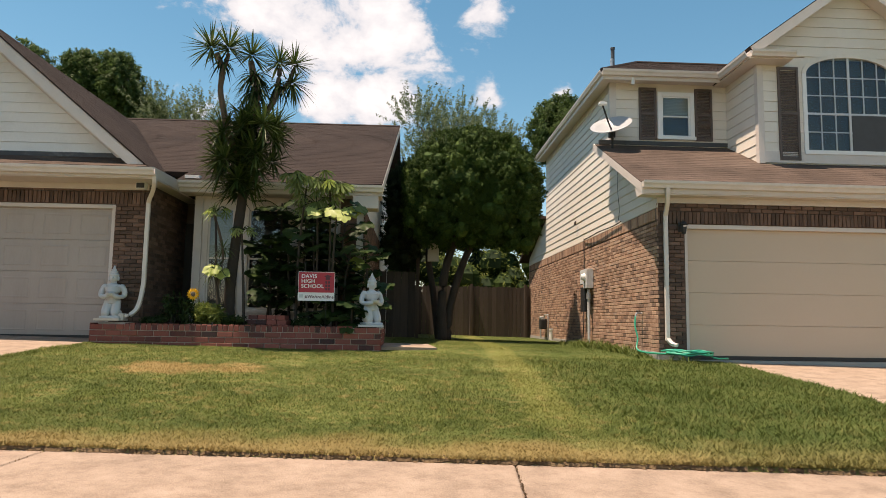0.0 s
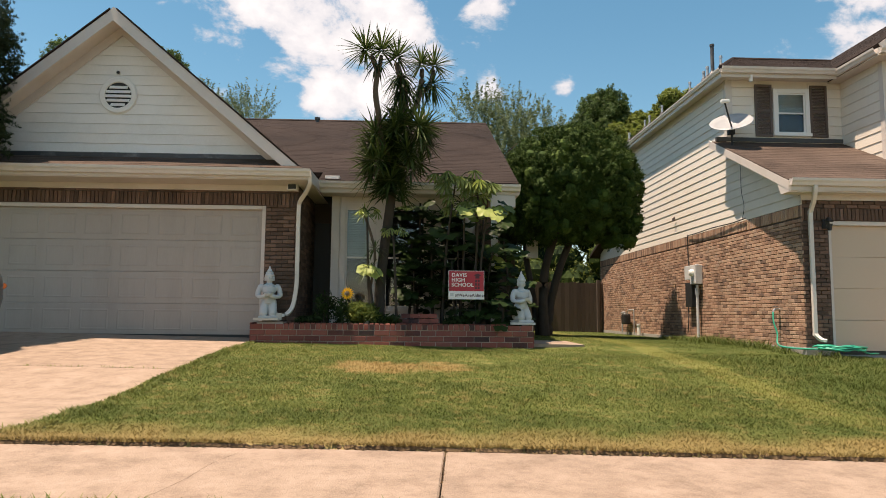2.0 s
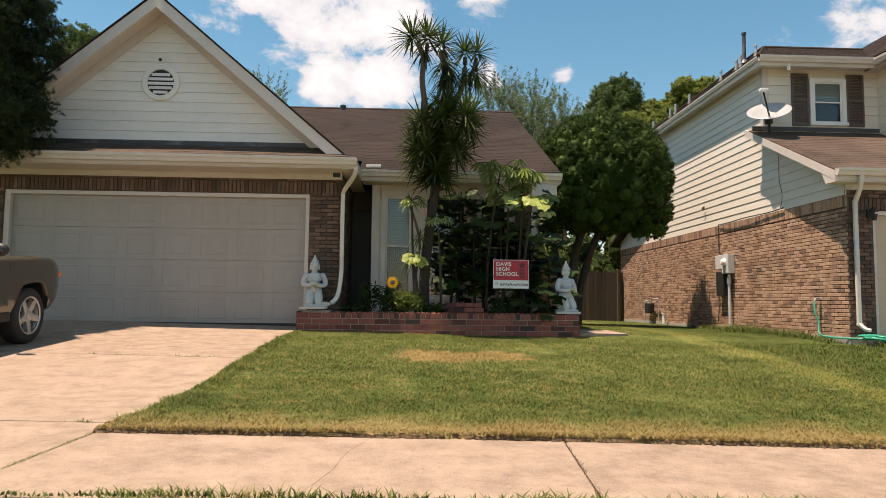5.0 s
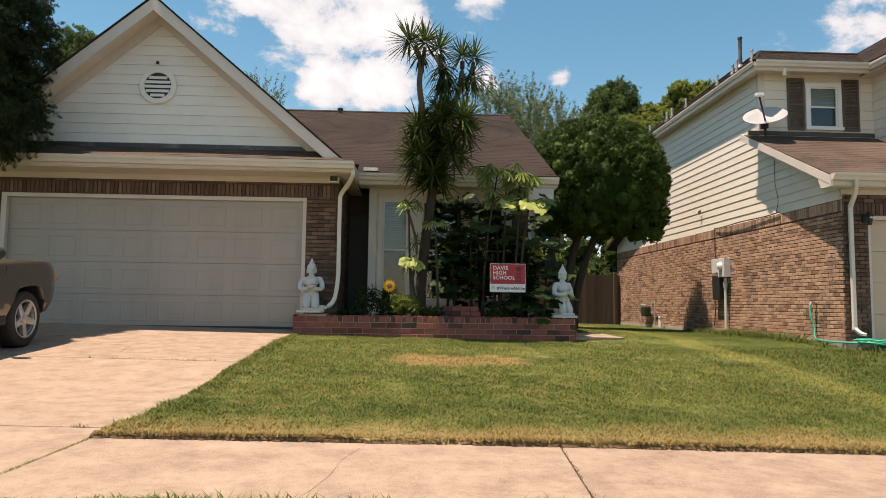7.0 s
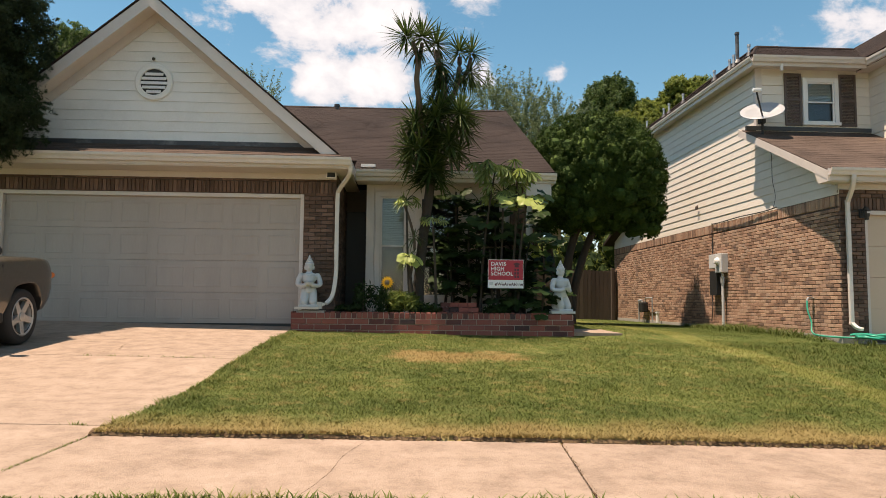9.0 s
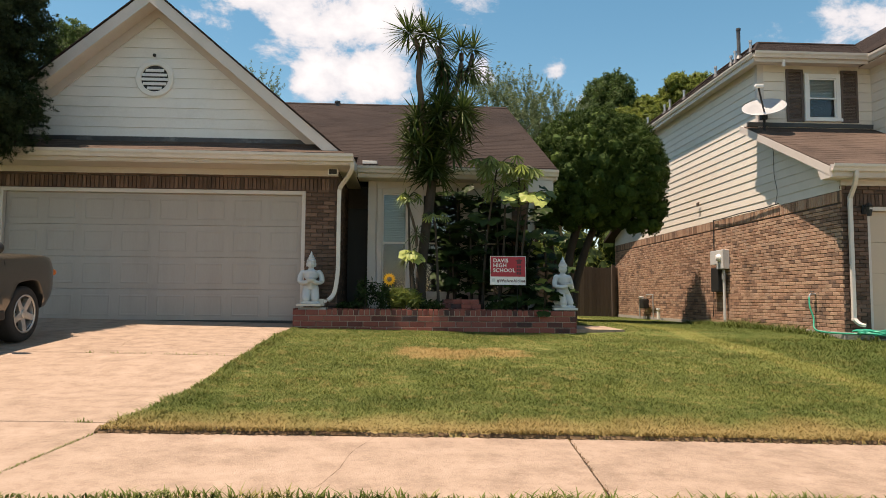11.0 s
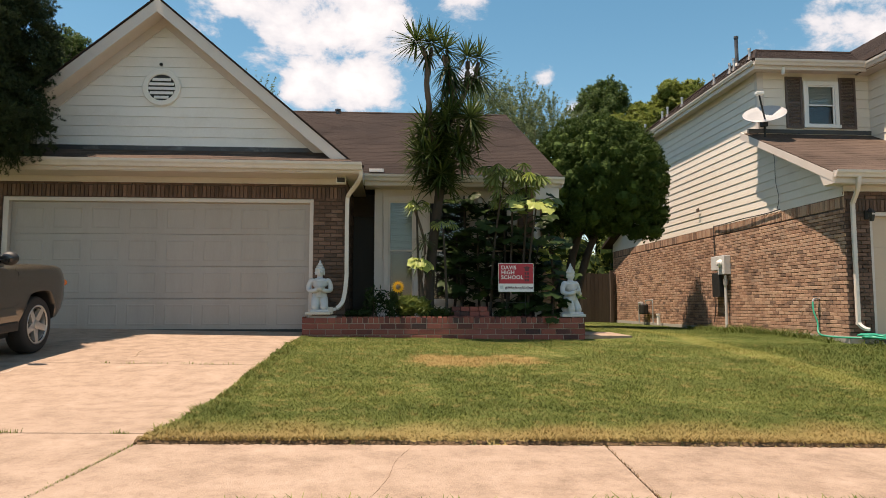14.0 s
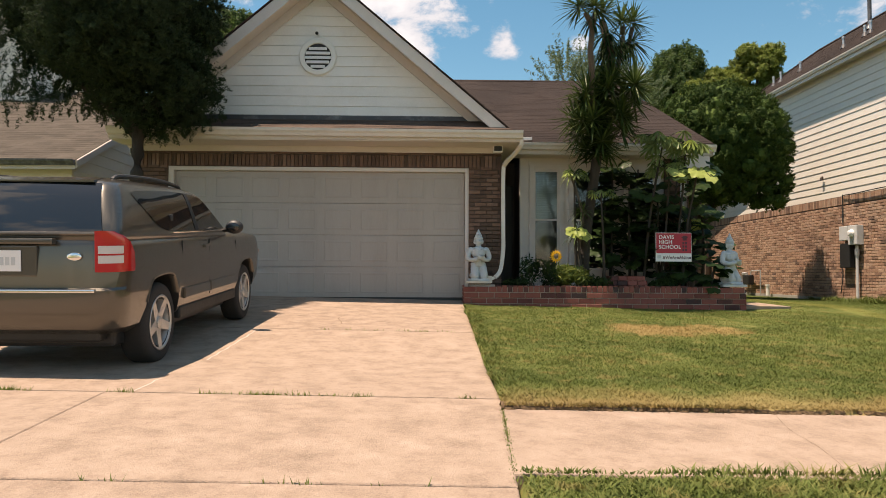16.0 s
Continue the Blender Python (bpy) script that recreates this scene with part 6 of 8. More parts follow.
def wheel(parent, x, y, s):
    w = part("wheel", lathe([(0.20, -0.10), (0.235, -0.108), (0.30, -0.112), (0.33, -0.10), (0.345, -0.07), (0.345, 0.07), (0.33, 0.10), (0.30, 0.112), (0.235, 0.108), (0.20, 0.10)], 40, cap=False), RUBBER, parent, "black rubber tyre", True)
    w.matrix_basis = Matrix.Translation((x, y, 0.345)) @ pose(0, 0, 0, 0, 90 * s, 0)
    part("rim", lathe([(0.232, 0.104), (0.24, 0.112), (0.225, 0.114), (0.212, 0.10), (0.205, 0.03), (0.205, -0.08)], 40, cap=False), ALLOY, w, smooth=True)
    part("drum", lathe([(0.17, -0.02), (0.17, 0.0)], 28), BLACK, w)
    for k in range(5):
        a = 2 * math.pi * k / 5
        bm = bmesh.new()
        pts = [(0.02, -0.052), (0.09, -0.042), (0.205, -0.034), (0.222, -0.045), (0.222, 0.045), (0.205, 0.034), (0.09, 0.042), (0.02, 0.052)]
        top = [bm.verts.new((u * math.cos(a) - v * math.sin(a), u * math.sin(a) + v * math.cos(a), 0.092 - 0.06 * max(0, u - 0.12) * 0 + 0.012 * (u > 0.1))) for u, v in pts]
        low = [bm.verts.new((p.co.x, p.co.y, 0.05)) for p in top]
        bm.faces.new(top)
        for i in range(len(top)):
            bm.faces.new((top[i], low[i], low[(i + 1) % len(top)], top[(i + 1) % len(top)]))
        part("spoke", bm, ALLOY, w)
    part("hub_cap", lathe([(0.055, 0.07), (0.055, 0.104), (0.03, 0.112)], 18), ALLOY, w)
    return w


def car():
    c = thing("car", "taupe metallic compact sport utility car parked on driveway", "car")
    pitch = math.degrees(math.atan2(level(-8, 8.58) - level(-8, 5.95), 2.63))
    c.matrix_basis = Matrix.Translation((-8.70, 5.95, level(-7.9, 5.95) - 0.004)) @ pose(0, 0, 0, pitch, 0, 0.3)
    body = part("body", loft(LOWER), TAUPE, c)
    cut_arches(body, (0.0, 2.635))
    cab = part("cabin", loft(CABIN), TAUPE, c, smooth=True)
    for s in (-1, 1):
        part("side_window", side_patch([(-0.30, 1.44), (-0.20, 1.468), (0.55, 1.497), (1.12, 1.492), (1.38, 1.46), (1.88, 1.14), (0.22, 1.13), (0.06, 1.17)], s, 0.006), TINTED, cab, smooth=True)
        part("window_trim", tube([(s * (cabin_at(1.12, 1) + 0.008), 0.33, 1.118), (s * (cabin_at(1.12, 1) + 0.008), 1.0, 1.118), (s * (cabin_at(1.13, 1) + 0.008), 1.95, 1.128)], 0.008, 6), CHROME, cab)
        part("door_pillar", side_patch([(0.93, 1.12), (0.92, 1.49), (1.0, 1.49), (1.03, 1.12)], s, 0.010), BLACK, cab)
        part("rear_handle", box((s * 0.80 - 0.02, 0.36, 1.14), (s * 0.80 + 0.02, 0.43, 1.28), 0.01), BLACK, cab)
        part("door_handle", box((s * 0.893 - 0.02, 1.02, 0.955), (s * 0.893 + 0.022, 1.20, 0.99), 0.01), TAUPE, body)
        bm = box((s * 0.893 - 0.012, 0.47, 0.50), (s * 0.893 + 0.016, 1.20, 0.60), 0.008)
        part("side_moulding", bm, TAUPE, body)
        part("side_moulding", box((s * 0.893 - 0.012, 1.23, 0.50), (s * 0.893 + 0.016, 2.10, 0.60), 0.008), TAUPE, body)
        part("door_seam", box((s * 0.893 - 0.01, 1.214, 0.47), (s * 0.893 + 0.002, 1.218, 1.04)), BLACK, body)
        part("door_seam", box((s * 0.893 - 0.01, 2.162, 0.76), (s * 0.893 + 0.002, 2.166, 1.0)), BLACK, body)
        part("door_seam", box((s * 0.893 - 0.01, 0.447, 0.76), (s * 0.893 + 0.002, 0.451, 1.04)), BLACK, body)
        part("sill_cover", box((s * 0.82 - 0.05, 0.44, 0.315), (s * 0.82 + 0.05, 2.22, 0.43), 0.02), BLACK, body)
        mirror = part("mirror", ball((s * 0.985, 1.80, 1.16), (0.10, 0.07, 0.078)), BLACK, cab, smooth=True)
        part("mirror_glass", ball((s * 0.98, 1.748, 1.16), (0.075, 0.018, 0.05)), TINTED, mirror, smooth=True)
        part("mirror_arm", tube([(s * 0.83, 1.86, 1.12), (s * 0.93, 1.81, 1.13)], 0.025, 8), BLACK, mirror)
        # tail lamp wraps the corner
        lamp = bmesh.new()
        rows = []
        for z, y1, turn in ((0.835, -0.60, 90), (0.87, -0.59, 90), (0.98, -0.60, 90), (1.06, -0.64, 86), (1.10, -0.66, 66), (1.14, -0.70, 38)):
            ring = []
            for k in range(9):
                a = radians(270 + turn * k / 8)
                ring.append((s * (0.726 + 0.182 * math.cos(a)), -0.66 + 0.182 * math.sin(a), z))
            ring = [(s * 0.72, -0.842, z)] + ring + [(s * 0.908, y1, z) if turn == 90 else (ring[-1][0], ring[-1][1] + 0.002, z)]
            rows.append([lamp.verts.new(p) for p in ring])
        for p, q in zip(rows, rows[1:]):
            for k in range(len(p) - 1):
                lamp.faces.new((p[k], p[k + 1], q[k + 1], q[k]))
        tl = part("tail_lamp", lamp, LAMPRED, body, "red tail lamp with clear band", True)
        clear = bmesh.new()
        rows = []
        for z in (0.900, 0.958, 0.972, 1.03):
            ring = [(s * (0.726 + 0.186 * math.cos(radians(276 + 56 * k / 9))), -0.66 + 0.186 * math.sin(radians(276 + 56 * k / 9)), z) for k in range(10)]
            rows.append([clear.verts.new(p) for p in ring])
        for i in (0, 2):
            for k in range(len(rows[0]) - 1):
                clear.faces.new((rows[i][k], rows[i][k + 1], rows[i + 1][k + 1], rows[i + 1][k]))
        part("clear_band", clear, LAMPCLEAR, tl, smooth=True)
        part("head_lamp", ball((s * 0.66, 3.40, 0.86), (0.14, 0.09, 0.09)), LAMPCLEAR, body, smooth=True)
        part("side_marker", ball((s * 0.835, 3.34, 0.83), (0.03, 0.075, 0.04)), AMBER, body)
        part("roof_rail", tube(bent([(s * 0.60, -0.30, 1.545), (s * 0.605, -0.15, 1.585), (s * 0.60, 0.6, 1.60), (s * 0.585, 1.12, 1.575), (s * 0.58, 1.22, 1.54)], 5), 0.02, 8), BLACK, cab)
        for y in (0.0, 2.635):
            bm = bmesh.new()
            rings = [[bm.verts.new((s * px, y + u * k, 0.345 + (v * k if v > 0 else v))) for k, px in ((0.985, 0.84), (0.985, 0.896), (1.02, 0.899), (1.05, 0.892))] for u, v in ARCH if v > 0.2]
            for p, q in zip(rings, rings[1:]):
                for k in range(3):
                    bm.faces.new((p[k], p[k + 1], q[k + 1], q[k]))
            part("wheel_arch", bm, TAUPE, body, smooth=True)
            wheel(c, s * 0.755, y, s)
    # rear
    rows = []
    glass = bmesh.new()
    for j in range(7):
        z = 1.135 + (1.51 - 1.135) * j / 6
        w = 0.755 - 0.12 * j / 6
        rows.append([glass.verts.new((w * (k / 8 - 1), cabin_at(z, 2) - 0.008 - 0.014 * (1 - (k / 8 - 1) ** 2), z)) for k in range(17)])
    for p, q in zip(rows, rows[1:]):
        for k in range(16):
            glass.faces.new((p[k], p[k + 1], q[k + 1], q[k]))
    part("rear_window", glass, TINTED, cab, "dark tinted rear window", True)
    part("spoiler", prism([(-0.58, -0.46, 1.515), (-0.58, -0.56, 1.515), (-0.58, -0.56, 1.528), (-0.58, -0.40, 1.56)], (1.16, 0, 0)), TAUPE, cab)
    part("wiper", tube([(0.02, -0.80, 1.11), (-0.18, -0.735, 1.24), (-0.20, -0.71, 1.30)], 0.012, 6), BLACK, cab)
    part("tailgate_ledge", tube([(-0.72, -0.80, 1.118), (0, -0.815, 1.118), (0.72, -0.80, 1.118)], 0.016, 8), TAUPE, body)
    part("handle_bar", box((-0.43, -0.872, 1.04), (0.43, -0.81, 1.085), 0.015), TAUPE, body)
    part("plate_recess", box((-0.30, -0.842, 0.80), (0.30, -0.815, 1.03), 0.01), TAUPE, body)
    plate = part("number_plate", box((-0.12, -0.852, 0.84), (0.19, -0.846, 0.995), 0.002), SIGNWHITE, body)
    for k in range(6):
        part("plate_bar", box((-0.09 + 0.042 * k, -0.8535, 0.885), (-0.06 + 0.042 * k, -0.8521, 0.945)), GREYPAINT, plate)
    part("badge", ball((0.57, -0.838, 0.95), (0.055, 0.010, 0.03)), CHROME, body)
    # chrome imitates the sunlit top of a body-coloured bumper
    part("bumper_step", box((-0.74, -0.90, 0.688), (0.74, -0.84, 0.712), 0.008), CHROME, body, "chrome strip standing in for sunlight on the bumper step")
    # black block put in for the dark shading under the bumper
    part("bumper_valance", box((-0.64, -0.62, 0.28), (0.64, -0.48, 0.37), 0.02), BLACK, body)
    part("underbody", box((-0.70, -0.5, 0.22), (0.70, 3.1, 0.36), 0.03), BLACK, body)
    part("windscreen", prism([(-0.66, 2.13, 1.18), (0.66, 2.13, 1.18), (0.56, 1.70, 1.45), (-0.56, 1.70, 1.45)], (0, 0.02, 0.03)), TINTED, cab)
    part("number_plate_front", box((-0.15, 3.52, 0.5), (0.15, 3.53, 0.6)), SIGNWHITE, body)
    part("antenna", tube([(0.70, 2.2, 1.09), (0.72, 2.12, 1.16)], 0.006, 6), BLACK, body)
    return c


car()

# ---------------- foliage ----------------
def leaf_cloud(name, points, normals, size, mat, seed, parent=None, long=1.0, jitter=0.7):
    """Many small pointed leaves, each a bent pair of triangles, set on points and facing roughly along normals."""
    r = np.random.RandomState(seed)
    n = len(points)
    p, q = np.asarray(points, float), np.asarray(normals, float)
    d = q + r.normal(0, jitter, (n, 3))
    d /= np.linalg.norm(d, axis=1)[:, None] + 1e-9
    u = np.cross(d, r.normal(0, 1, (n, 3)))
    u /= np.linalg.norm(u, axis=1)[:, None] + 1e-9
    w = np.cross(d, u)
    s = size * r.uniform(0.6, 1.35, n)[:, None]
    tip = u * s * long
    verts = np.stack([p - tip, p + w * s * 0.42 + d * s * 0.12, p + tip, p - w * s * 0.42 + d * s * 0.12], 1).reshape(-1, 3)
    idx = np.arange(n) * 4
    faces = np.stack([idx, idx + 1, idx + 2, idx + 3], 1)
    me = bpy.data.meshes.new(name)
    me.vertices.add(n * 4)
    me.vertices.foreach_set("co", verts.astype(np.float32).ravel())
    me.loops.add(n * 4)
    me.loops.foreach_set("vertex_index", faces.ravel().astype(np.int32))
    me.polygons.add(n)
    me.polygons.foreach_set("loop_start", (np.arange(n) * 4).astype(np.int32))
    me.update(calc_edges=True)
    me.materials.append(mat)
    return part(name, me, mat, parent)


def shell_points(lumps, count, seed, depth=0.25, keep=0.82):
    """Points on the outside of a heap of ellipsoids (centre, radii)."""
    r = np.random.RandomState(seed)
    c = np.array([l[0] for l in lumps], float)
    a = np.array([l[1] for l in lumps], float)
    area = (a[:, 0] * a[:, 1] + a[:, 1] * a[:, 2] + a[:, 0] * a[:, 2])
    k = r.choice(len(lumps), size=count * 3, p=area / area.sum())
    d = r.normal(0, 1, (count * 3, 3))
    d /= np.linalg.norm(d, axis=1)[:, None]
    p = c[k] + d * a[k] * (1 - depth * r.rand(count * 3, 1) ** 2)
    ok = np.ones(len(p), bool)
    for ci, ai in zip(c, a):
        ok &= (((p - ci) / (ai * keep)) ** 2).sum(1) > 1.0
    p, d = p[ok][:count], (d / a[k])[ok][:count]
    return p, d / np.linalg.norm(d, axis=1)[:, None]


def lumpy(centre, radii, count, size, seed, low=-0.6, flat=1.0):
    """An ellipsoid with smaller lumps all over it."""
    r = random.Random(seed)
    c, a = Vector(centre), radii
    out = [(centre, tuple(x * 0.86 for x in a))]
    for i in range(count):
        z = 1 - 2 * (i + 0.5) / count
        if z < low:
            continue
        h = math.sqrt(1 - z * z)
        t = i * 2.399963 + r.uniform(-0.3, 0.3)
        s = size * r.uniform(0.7, 1.35)
        out.append(((c.x + a[0] * 0.86 * h * math.cos(t), c.y + a[1] * 0.86 * h * math.sin(t), c.z + a[2] * 0.86 * z), (s, s, s * flat)))
    return out


def core(name, lumps, mat, parent, shrink=0.80):
    """The dense dark inside of a crown."""
    bm = bmesh.new()
    for c, a in lumps:
        ball(c, tuple(x * shrink for x in a), bm, 5, 7)
    return part(name, bm, mat, parent)


def tufts(name, bases, axes, length, thick, per, size, mat, seed, parent, long=1.6, taper=0.85):
    """Tapering sprays of small leaves that start at bases and point along axes."""
    r = np.random.RandomState(seed)
    b, a = np.asarray(bases, float), np.asarray(axes, float)
    n = len(b)
    a = a + r.normal(0, 0.22, (n, 3))
    a /= np.linalg.norm(a, axis=1)[:, None]
    ln = length * r.uniform(0.6, 1.35, n)
    k = np.repeat(np.arange(n), per)
    s = r.uniform(0, 1, len(k)) ** 0.85
    p = b[k] + a[k] * (s * ln[k])[:, None] + r.normal(0, 1, (len(k), 3)) * (thick * (1 - taper * s))[:, None]
    return leaf_cloud(name, p, a[k], size, mat, seed + 1, parent, long, 0.55)


def round_tree():
    t = thing("tree", "clipped dome-shaped green conifer with dark bare trunks", "tree")
    for pts, rad in ((((0.86, 16.4, 0.45), (0.84, 16.45, 1.3), (0.92, 16.5, 2.2), (1.3, 16.5, 3.4)), (0.13, 0.11, 0.10, 0.06)), (((0.98, 16.6, 0.45), (1.04, 16.6, 1.2), (1.34, 16.6, 2.3), (1.9, 16.6, 3.6)), (0.12, 0.10, 0.09, 0.05)), (((0.78, 16.7, 0.45), (0.66, 16.9, 1.5), (0.5, 17.0, 2.6), (0.6, 17, 3.6)), (0.09, 0.08, 0.07, 0.04))):
        c = bent(pts, 5)
        part("trunk", tube(c, [rad[min(3, int(3 * i / (len(c) - 1)))] for i in range(len(c))], 9), DARKBARK, t, smooth=True)
    lumps = lumpy((1.58, 16.5, 4.18), (1.82, 1.40, 1.66), 300, 0.22, 3, -0.5, 0.9)
    lumps += lumpy((2.62, 16.2, 3.25), (0.55, 0.6, 0.55), 40, 0.17, 4, -1)
    lumps += lumpy((0.75, 16.4, 3.5), (0.85, 0.9, 0.7), 40, 0.2, 5, -1)
    lumps += lumpy((1.6, 16.3, 3.25), (0.8, 0.8, 0.45), 30, 0.2, 6, -1)
    lumps += [((2.85, 15.95, 2.80), (0.2, 0.25, 0.2)), ((2.55, 16.1, 2.80), (0.2, 0.25, 0.18)), ((2.95, 16.3, 3.05), (0.2, 0.25, 0.24)), ((2.2, 16.1, 2.9), (0.2, 0.25, 0.16))]
    core("crown_core", lumps[:1] + lumps[1::2], CLIPPED, t, 0.87)
    p, n = shell_points(lumps, 7000, 8, 0.10, 0.88)
    tufts("crown", p - n * 0.05, n * 0.75 + np.array([0, 0, 0.4]), 0.105, 0.026, 38, 0.0155, CLIPPED, 9, t, 1.9)


round_tree()


def shade_tree():
    t = thing("tree", "dark narrow evergreen standing beside the house corner", "tree")
    c = bent([(0.02, 17.9, 0.45), (0.0, 17.9, 1.8), (-0.02, 17.9, 3.6)], 5)
    part("trunk", tube(c, [0.09 - 0.004 * i for i in range(len(c))], 8), DARKBARK, t, smooth=True)
    lumps = lumpy((-0.08, 17.9, 4.2), (0.55, 0.6, 0.95), 46, 0.2, 61, -1)
    # lower clumps: dark foliage added in place of the shade above the gate
    lumps += lumpy((-0.2, 17.9, 2.95), (0.5, 0.5, 0.75), 30, 0.2, 62, -1)
    core("crown_core", lumps, JUNIPER, t, 0.75)
    p, n = shell_points(lumps, 700, 63, 0.3, 0.8)
    tufts("crown", p - n * 0.05, n * 0.7 + np.array([0, 0, 0.25]), 0.24, 0.045, 50, 0.022, JUNIPER, 64, t)


shade_tree()


def juniper():
    t = thing("tree", "dark shaggy juniper beside the garage and driveway", "tree")
    c = bent([(-10.12, 10.45, 0.45), (-10.1, 10.42, 1.6), (-10.02, 10.4, 2.8), (-10.1, 10.4, 4.0), (-10.2, 10.4, 5.6)], 5)
    part("trunk", tube(c, [0.13 - 0.08 * i / (len(c) - 1) for i in range(len(c))], 10), DARKBARK, t, smooth=True)
    for pts in (((-10.05, 10.4, 3.1), (-10.5, 10.3, 3.6), (-11.2, 10.2, 4.1)), ((-10.05, 10.4, 3.1), (-9.7, 10.3, 3.6), (-9.3, 10.2, 4.2)), ((-10.05, 10.4, 3.3), (-10.7, 10.6, 3.9), (-11.9, 10.7, 4.5)), ((-10.04, 10.4, 2.9), (-9.85, 10.35, 3.4), (-9.6, 10.3, 3.9))):
        part("limb", tube(bent(pts, 4), [0.07, 0.065, 0.06, 0.055, 0.05, 0.045, 0.04, 0.035, 0.03], 7), DARKBARK, t, smooth=True)
    lumps = lumpy((-10.03, 10.35, 5.0), (1.06, 1.15, 1.75), 90, 0.25, 13, -0.95, 1.25)
    lumps += lumpy((-10.7, 10.45, 5.5), (1.3, 1.1, 1.4), 60, 0.28, 14, -0.9)
    lumps += lumpy((-9.35, 10.2, 3.85), (0.50, 0.6, 0.52), 22, 0.17, 15, -1)
    lumps += lumpy((-9.8, 10.3, 3.6), (0.40, 0.5, 0.40), 14, 0.15, 25, -1)
    lumps += lumpy((-11.0, 10.3, 4.65), (0.6, 0.6, 0.55), 16, 0.22, 16, -1)
    lumps += lumpy((-11.75, 10.4, 5.1), (0.55, 0.5, 0.5), 12, 0.2, 17, -1)
    # clump towards the street added so its shadow falls on the car's bonnet
    lumps += lumpy((-9.95, 9.2, 4.9), (0.85, 0.9, 1.2), 40, 0.24, 26, -0.95)
    core("crown_core", [l for l in lumps if l[1][0] > 0.4], JUNIPER, t, 0.82)
    p, n = shell_points(lumps, 7600, 18, 0.5, 0.72)
    tufts("crown", p, n * 0.75 + np.array([0, 0, -0.45]), 0.20, 0.045, 48, 0.016, JUNIPER, 19, t, 2.0)
    # loose sprays that hang over the neighbour's roof, with gaps between them
    r = np.random.RandomState(20)
    hung = []
    for x, z, wide, n in ((-11.35, 3.95, 0.16, 26), (-11.1, 3.75, 0.14, 22), (-10.8, 3.95, 0.14, 20), (-11.75, 3.95, 0.2, 30), (-12.05, 4.25, 0.2, 26), (-11.6, 4.35, 0.2, 26), (-12.35, 4.75, 0.25, 26), (-10.5, 3.85, 0.16, 24), (-10.3, 3.65, 0.10, 12), (-12.2, 5.3, 0.25, 24), (-11.95, 3.72, 0.12, 12), (-11.5, 3.68, 0.12, 14), (-10.65, 3.65, 0.08, 10)):
        hung.append(np.array([x, 10.35, z]) + r.normal(0, 1, (n, 3)) * (wide, 0.22, 0.11))
    hung = np.concatenate(hung)
    tufts("drooping_sprig", hung, np.tile([-0.2, 0, -0.8], (len(hung), 1)), 0.24, 0.034, 60, 0.0145, JUNIPER, 21, t, 2.0)


juniper()


def far_tree(at, top, reach, deep, mat, seed, label, shape="oak", sprays=1400, per=26, size=0.07):
    """A trunk with limbs, and a crown of leaf sprays over clumps: dense (oak), in loose puffs (pine) or wispy (airy)."""
    t = thing("tree", label, "tree", (at[0], at[1], 0.4), "background trees")
    r = random.Random(seed)
    z = top - 0.4 - deep
    part("trunk", tube(bent([(0, 0, 0), (r.uniform(-.25, .25), 0, z * 0.6), (0, 0, z + deep * 0.6)], 5), [0.24 - 0.02 * i for i in range(11)], 8), TRUNK, t)
    if shape == "oak":
        lumps = lumpy((0, 0, z), (reach * 0.88, reach * 0.88, deep * 0.88), 44, reach * 0.24, seed, -0.8)
        up, length, thick, long = 0.35, 0.34, 0.10, 1.4
    else:
        lumps = []
        for k in range(15 if shape == "pine" else 10):
            a, f = k * 2.399963, (k + 0.5) / (15 if shape == "pine" else 10)
            w = reach * 0.72 * math.sqrt(1 - (2 * f - 1) ** 2) ** 0.6
            puff = reach * r.uniform(0.26, 0.42)
            lumps.append(((w * math.cos(a), w * math.sin(a), z + deep * (1.9 * f - 1)), (puff, puff, puff * 0.72)))
        up, length, thick, long = (0.5, 0.30, 0.075, 2.2) if shape == "pine" else (0.8, 1.25, 0.055, 2.0)
    wood = bmesh.new()
    for c, a in lumps[1::2]:
        tube([(0, 0, max(1.0, c[2] - 1.2)), (c[0] * 0.5, c[1] * 0.5, c[2] - 0.5), c], [0.06, 0.04, 0.015], 5, wood, False)
    part("branchwork", wood, TRUNK, t)["kind"] = "stuff"
    p, n = shell_points(lumps, sprays, seed + 2, 0.5, 0.7)
    tufts("crown", p, n * 0.6 + np.array([0, 0, up]), length, thick, per, size, mat, seed + 1, t, long, 0.6)
    return t


far_tree((0.9, 28.5), 9.9, 1.9, 1.6, FARLEAF, 41, "loose light green tree behind the house", "airy", 300, 60, 0.042)
far_tree((2.9, 30.5), 10.2, 1.7, 1.5, FARLEAF, 42, "loose light green tree behind the house", "airy", 270, 60, 0.042)
far_tree((8.25, 37.0), 13.9, 1.65, 2.4, OAKLEAF, 43, "tall dark oak rising behind the fence", "oak", 1500, 30, 0.065)
far_tree((12.3, 36.0), 13.5, 1.35, 1.6, PINELEAF, 44, "yellow-green pine behind the two-storey house", "pine", 1000, 34, 0.06)
far_tree((10.4, 36.0), 12.1, 1.2, 1.4, PINELEAF, 45, "yellow-green pine behind the two-storey house", "pine", 900, 34, 0.06)
far_tree((8.9, 35.0), 11.2, 1.3, 1.4, PINELEAF, 51, "yellow-green pine behind the two-storey house", "pine", 900, 34, 0.06)
far_tree((15.2, 35.0), 11.8, 1.5, 1.6, PINELEAF, 46, "yellow-green pine behind the two-storey house", "pine", 700, 30, 0.06)
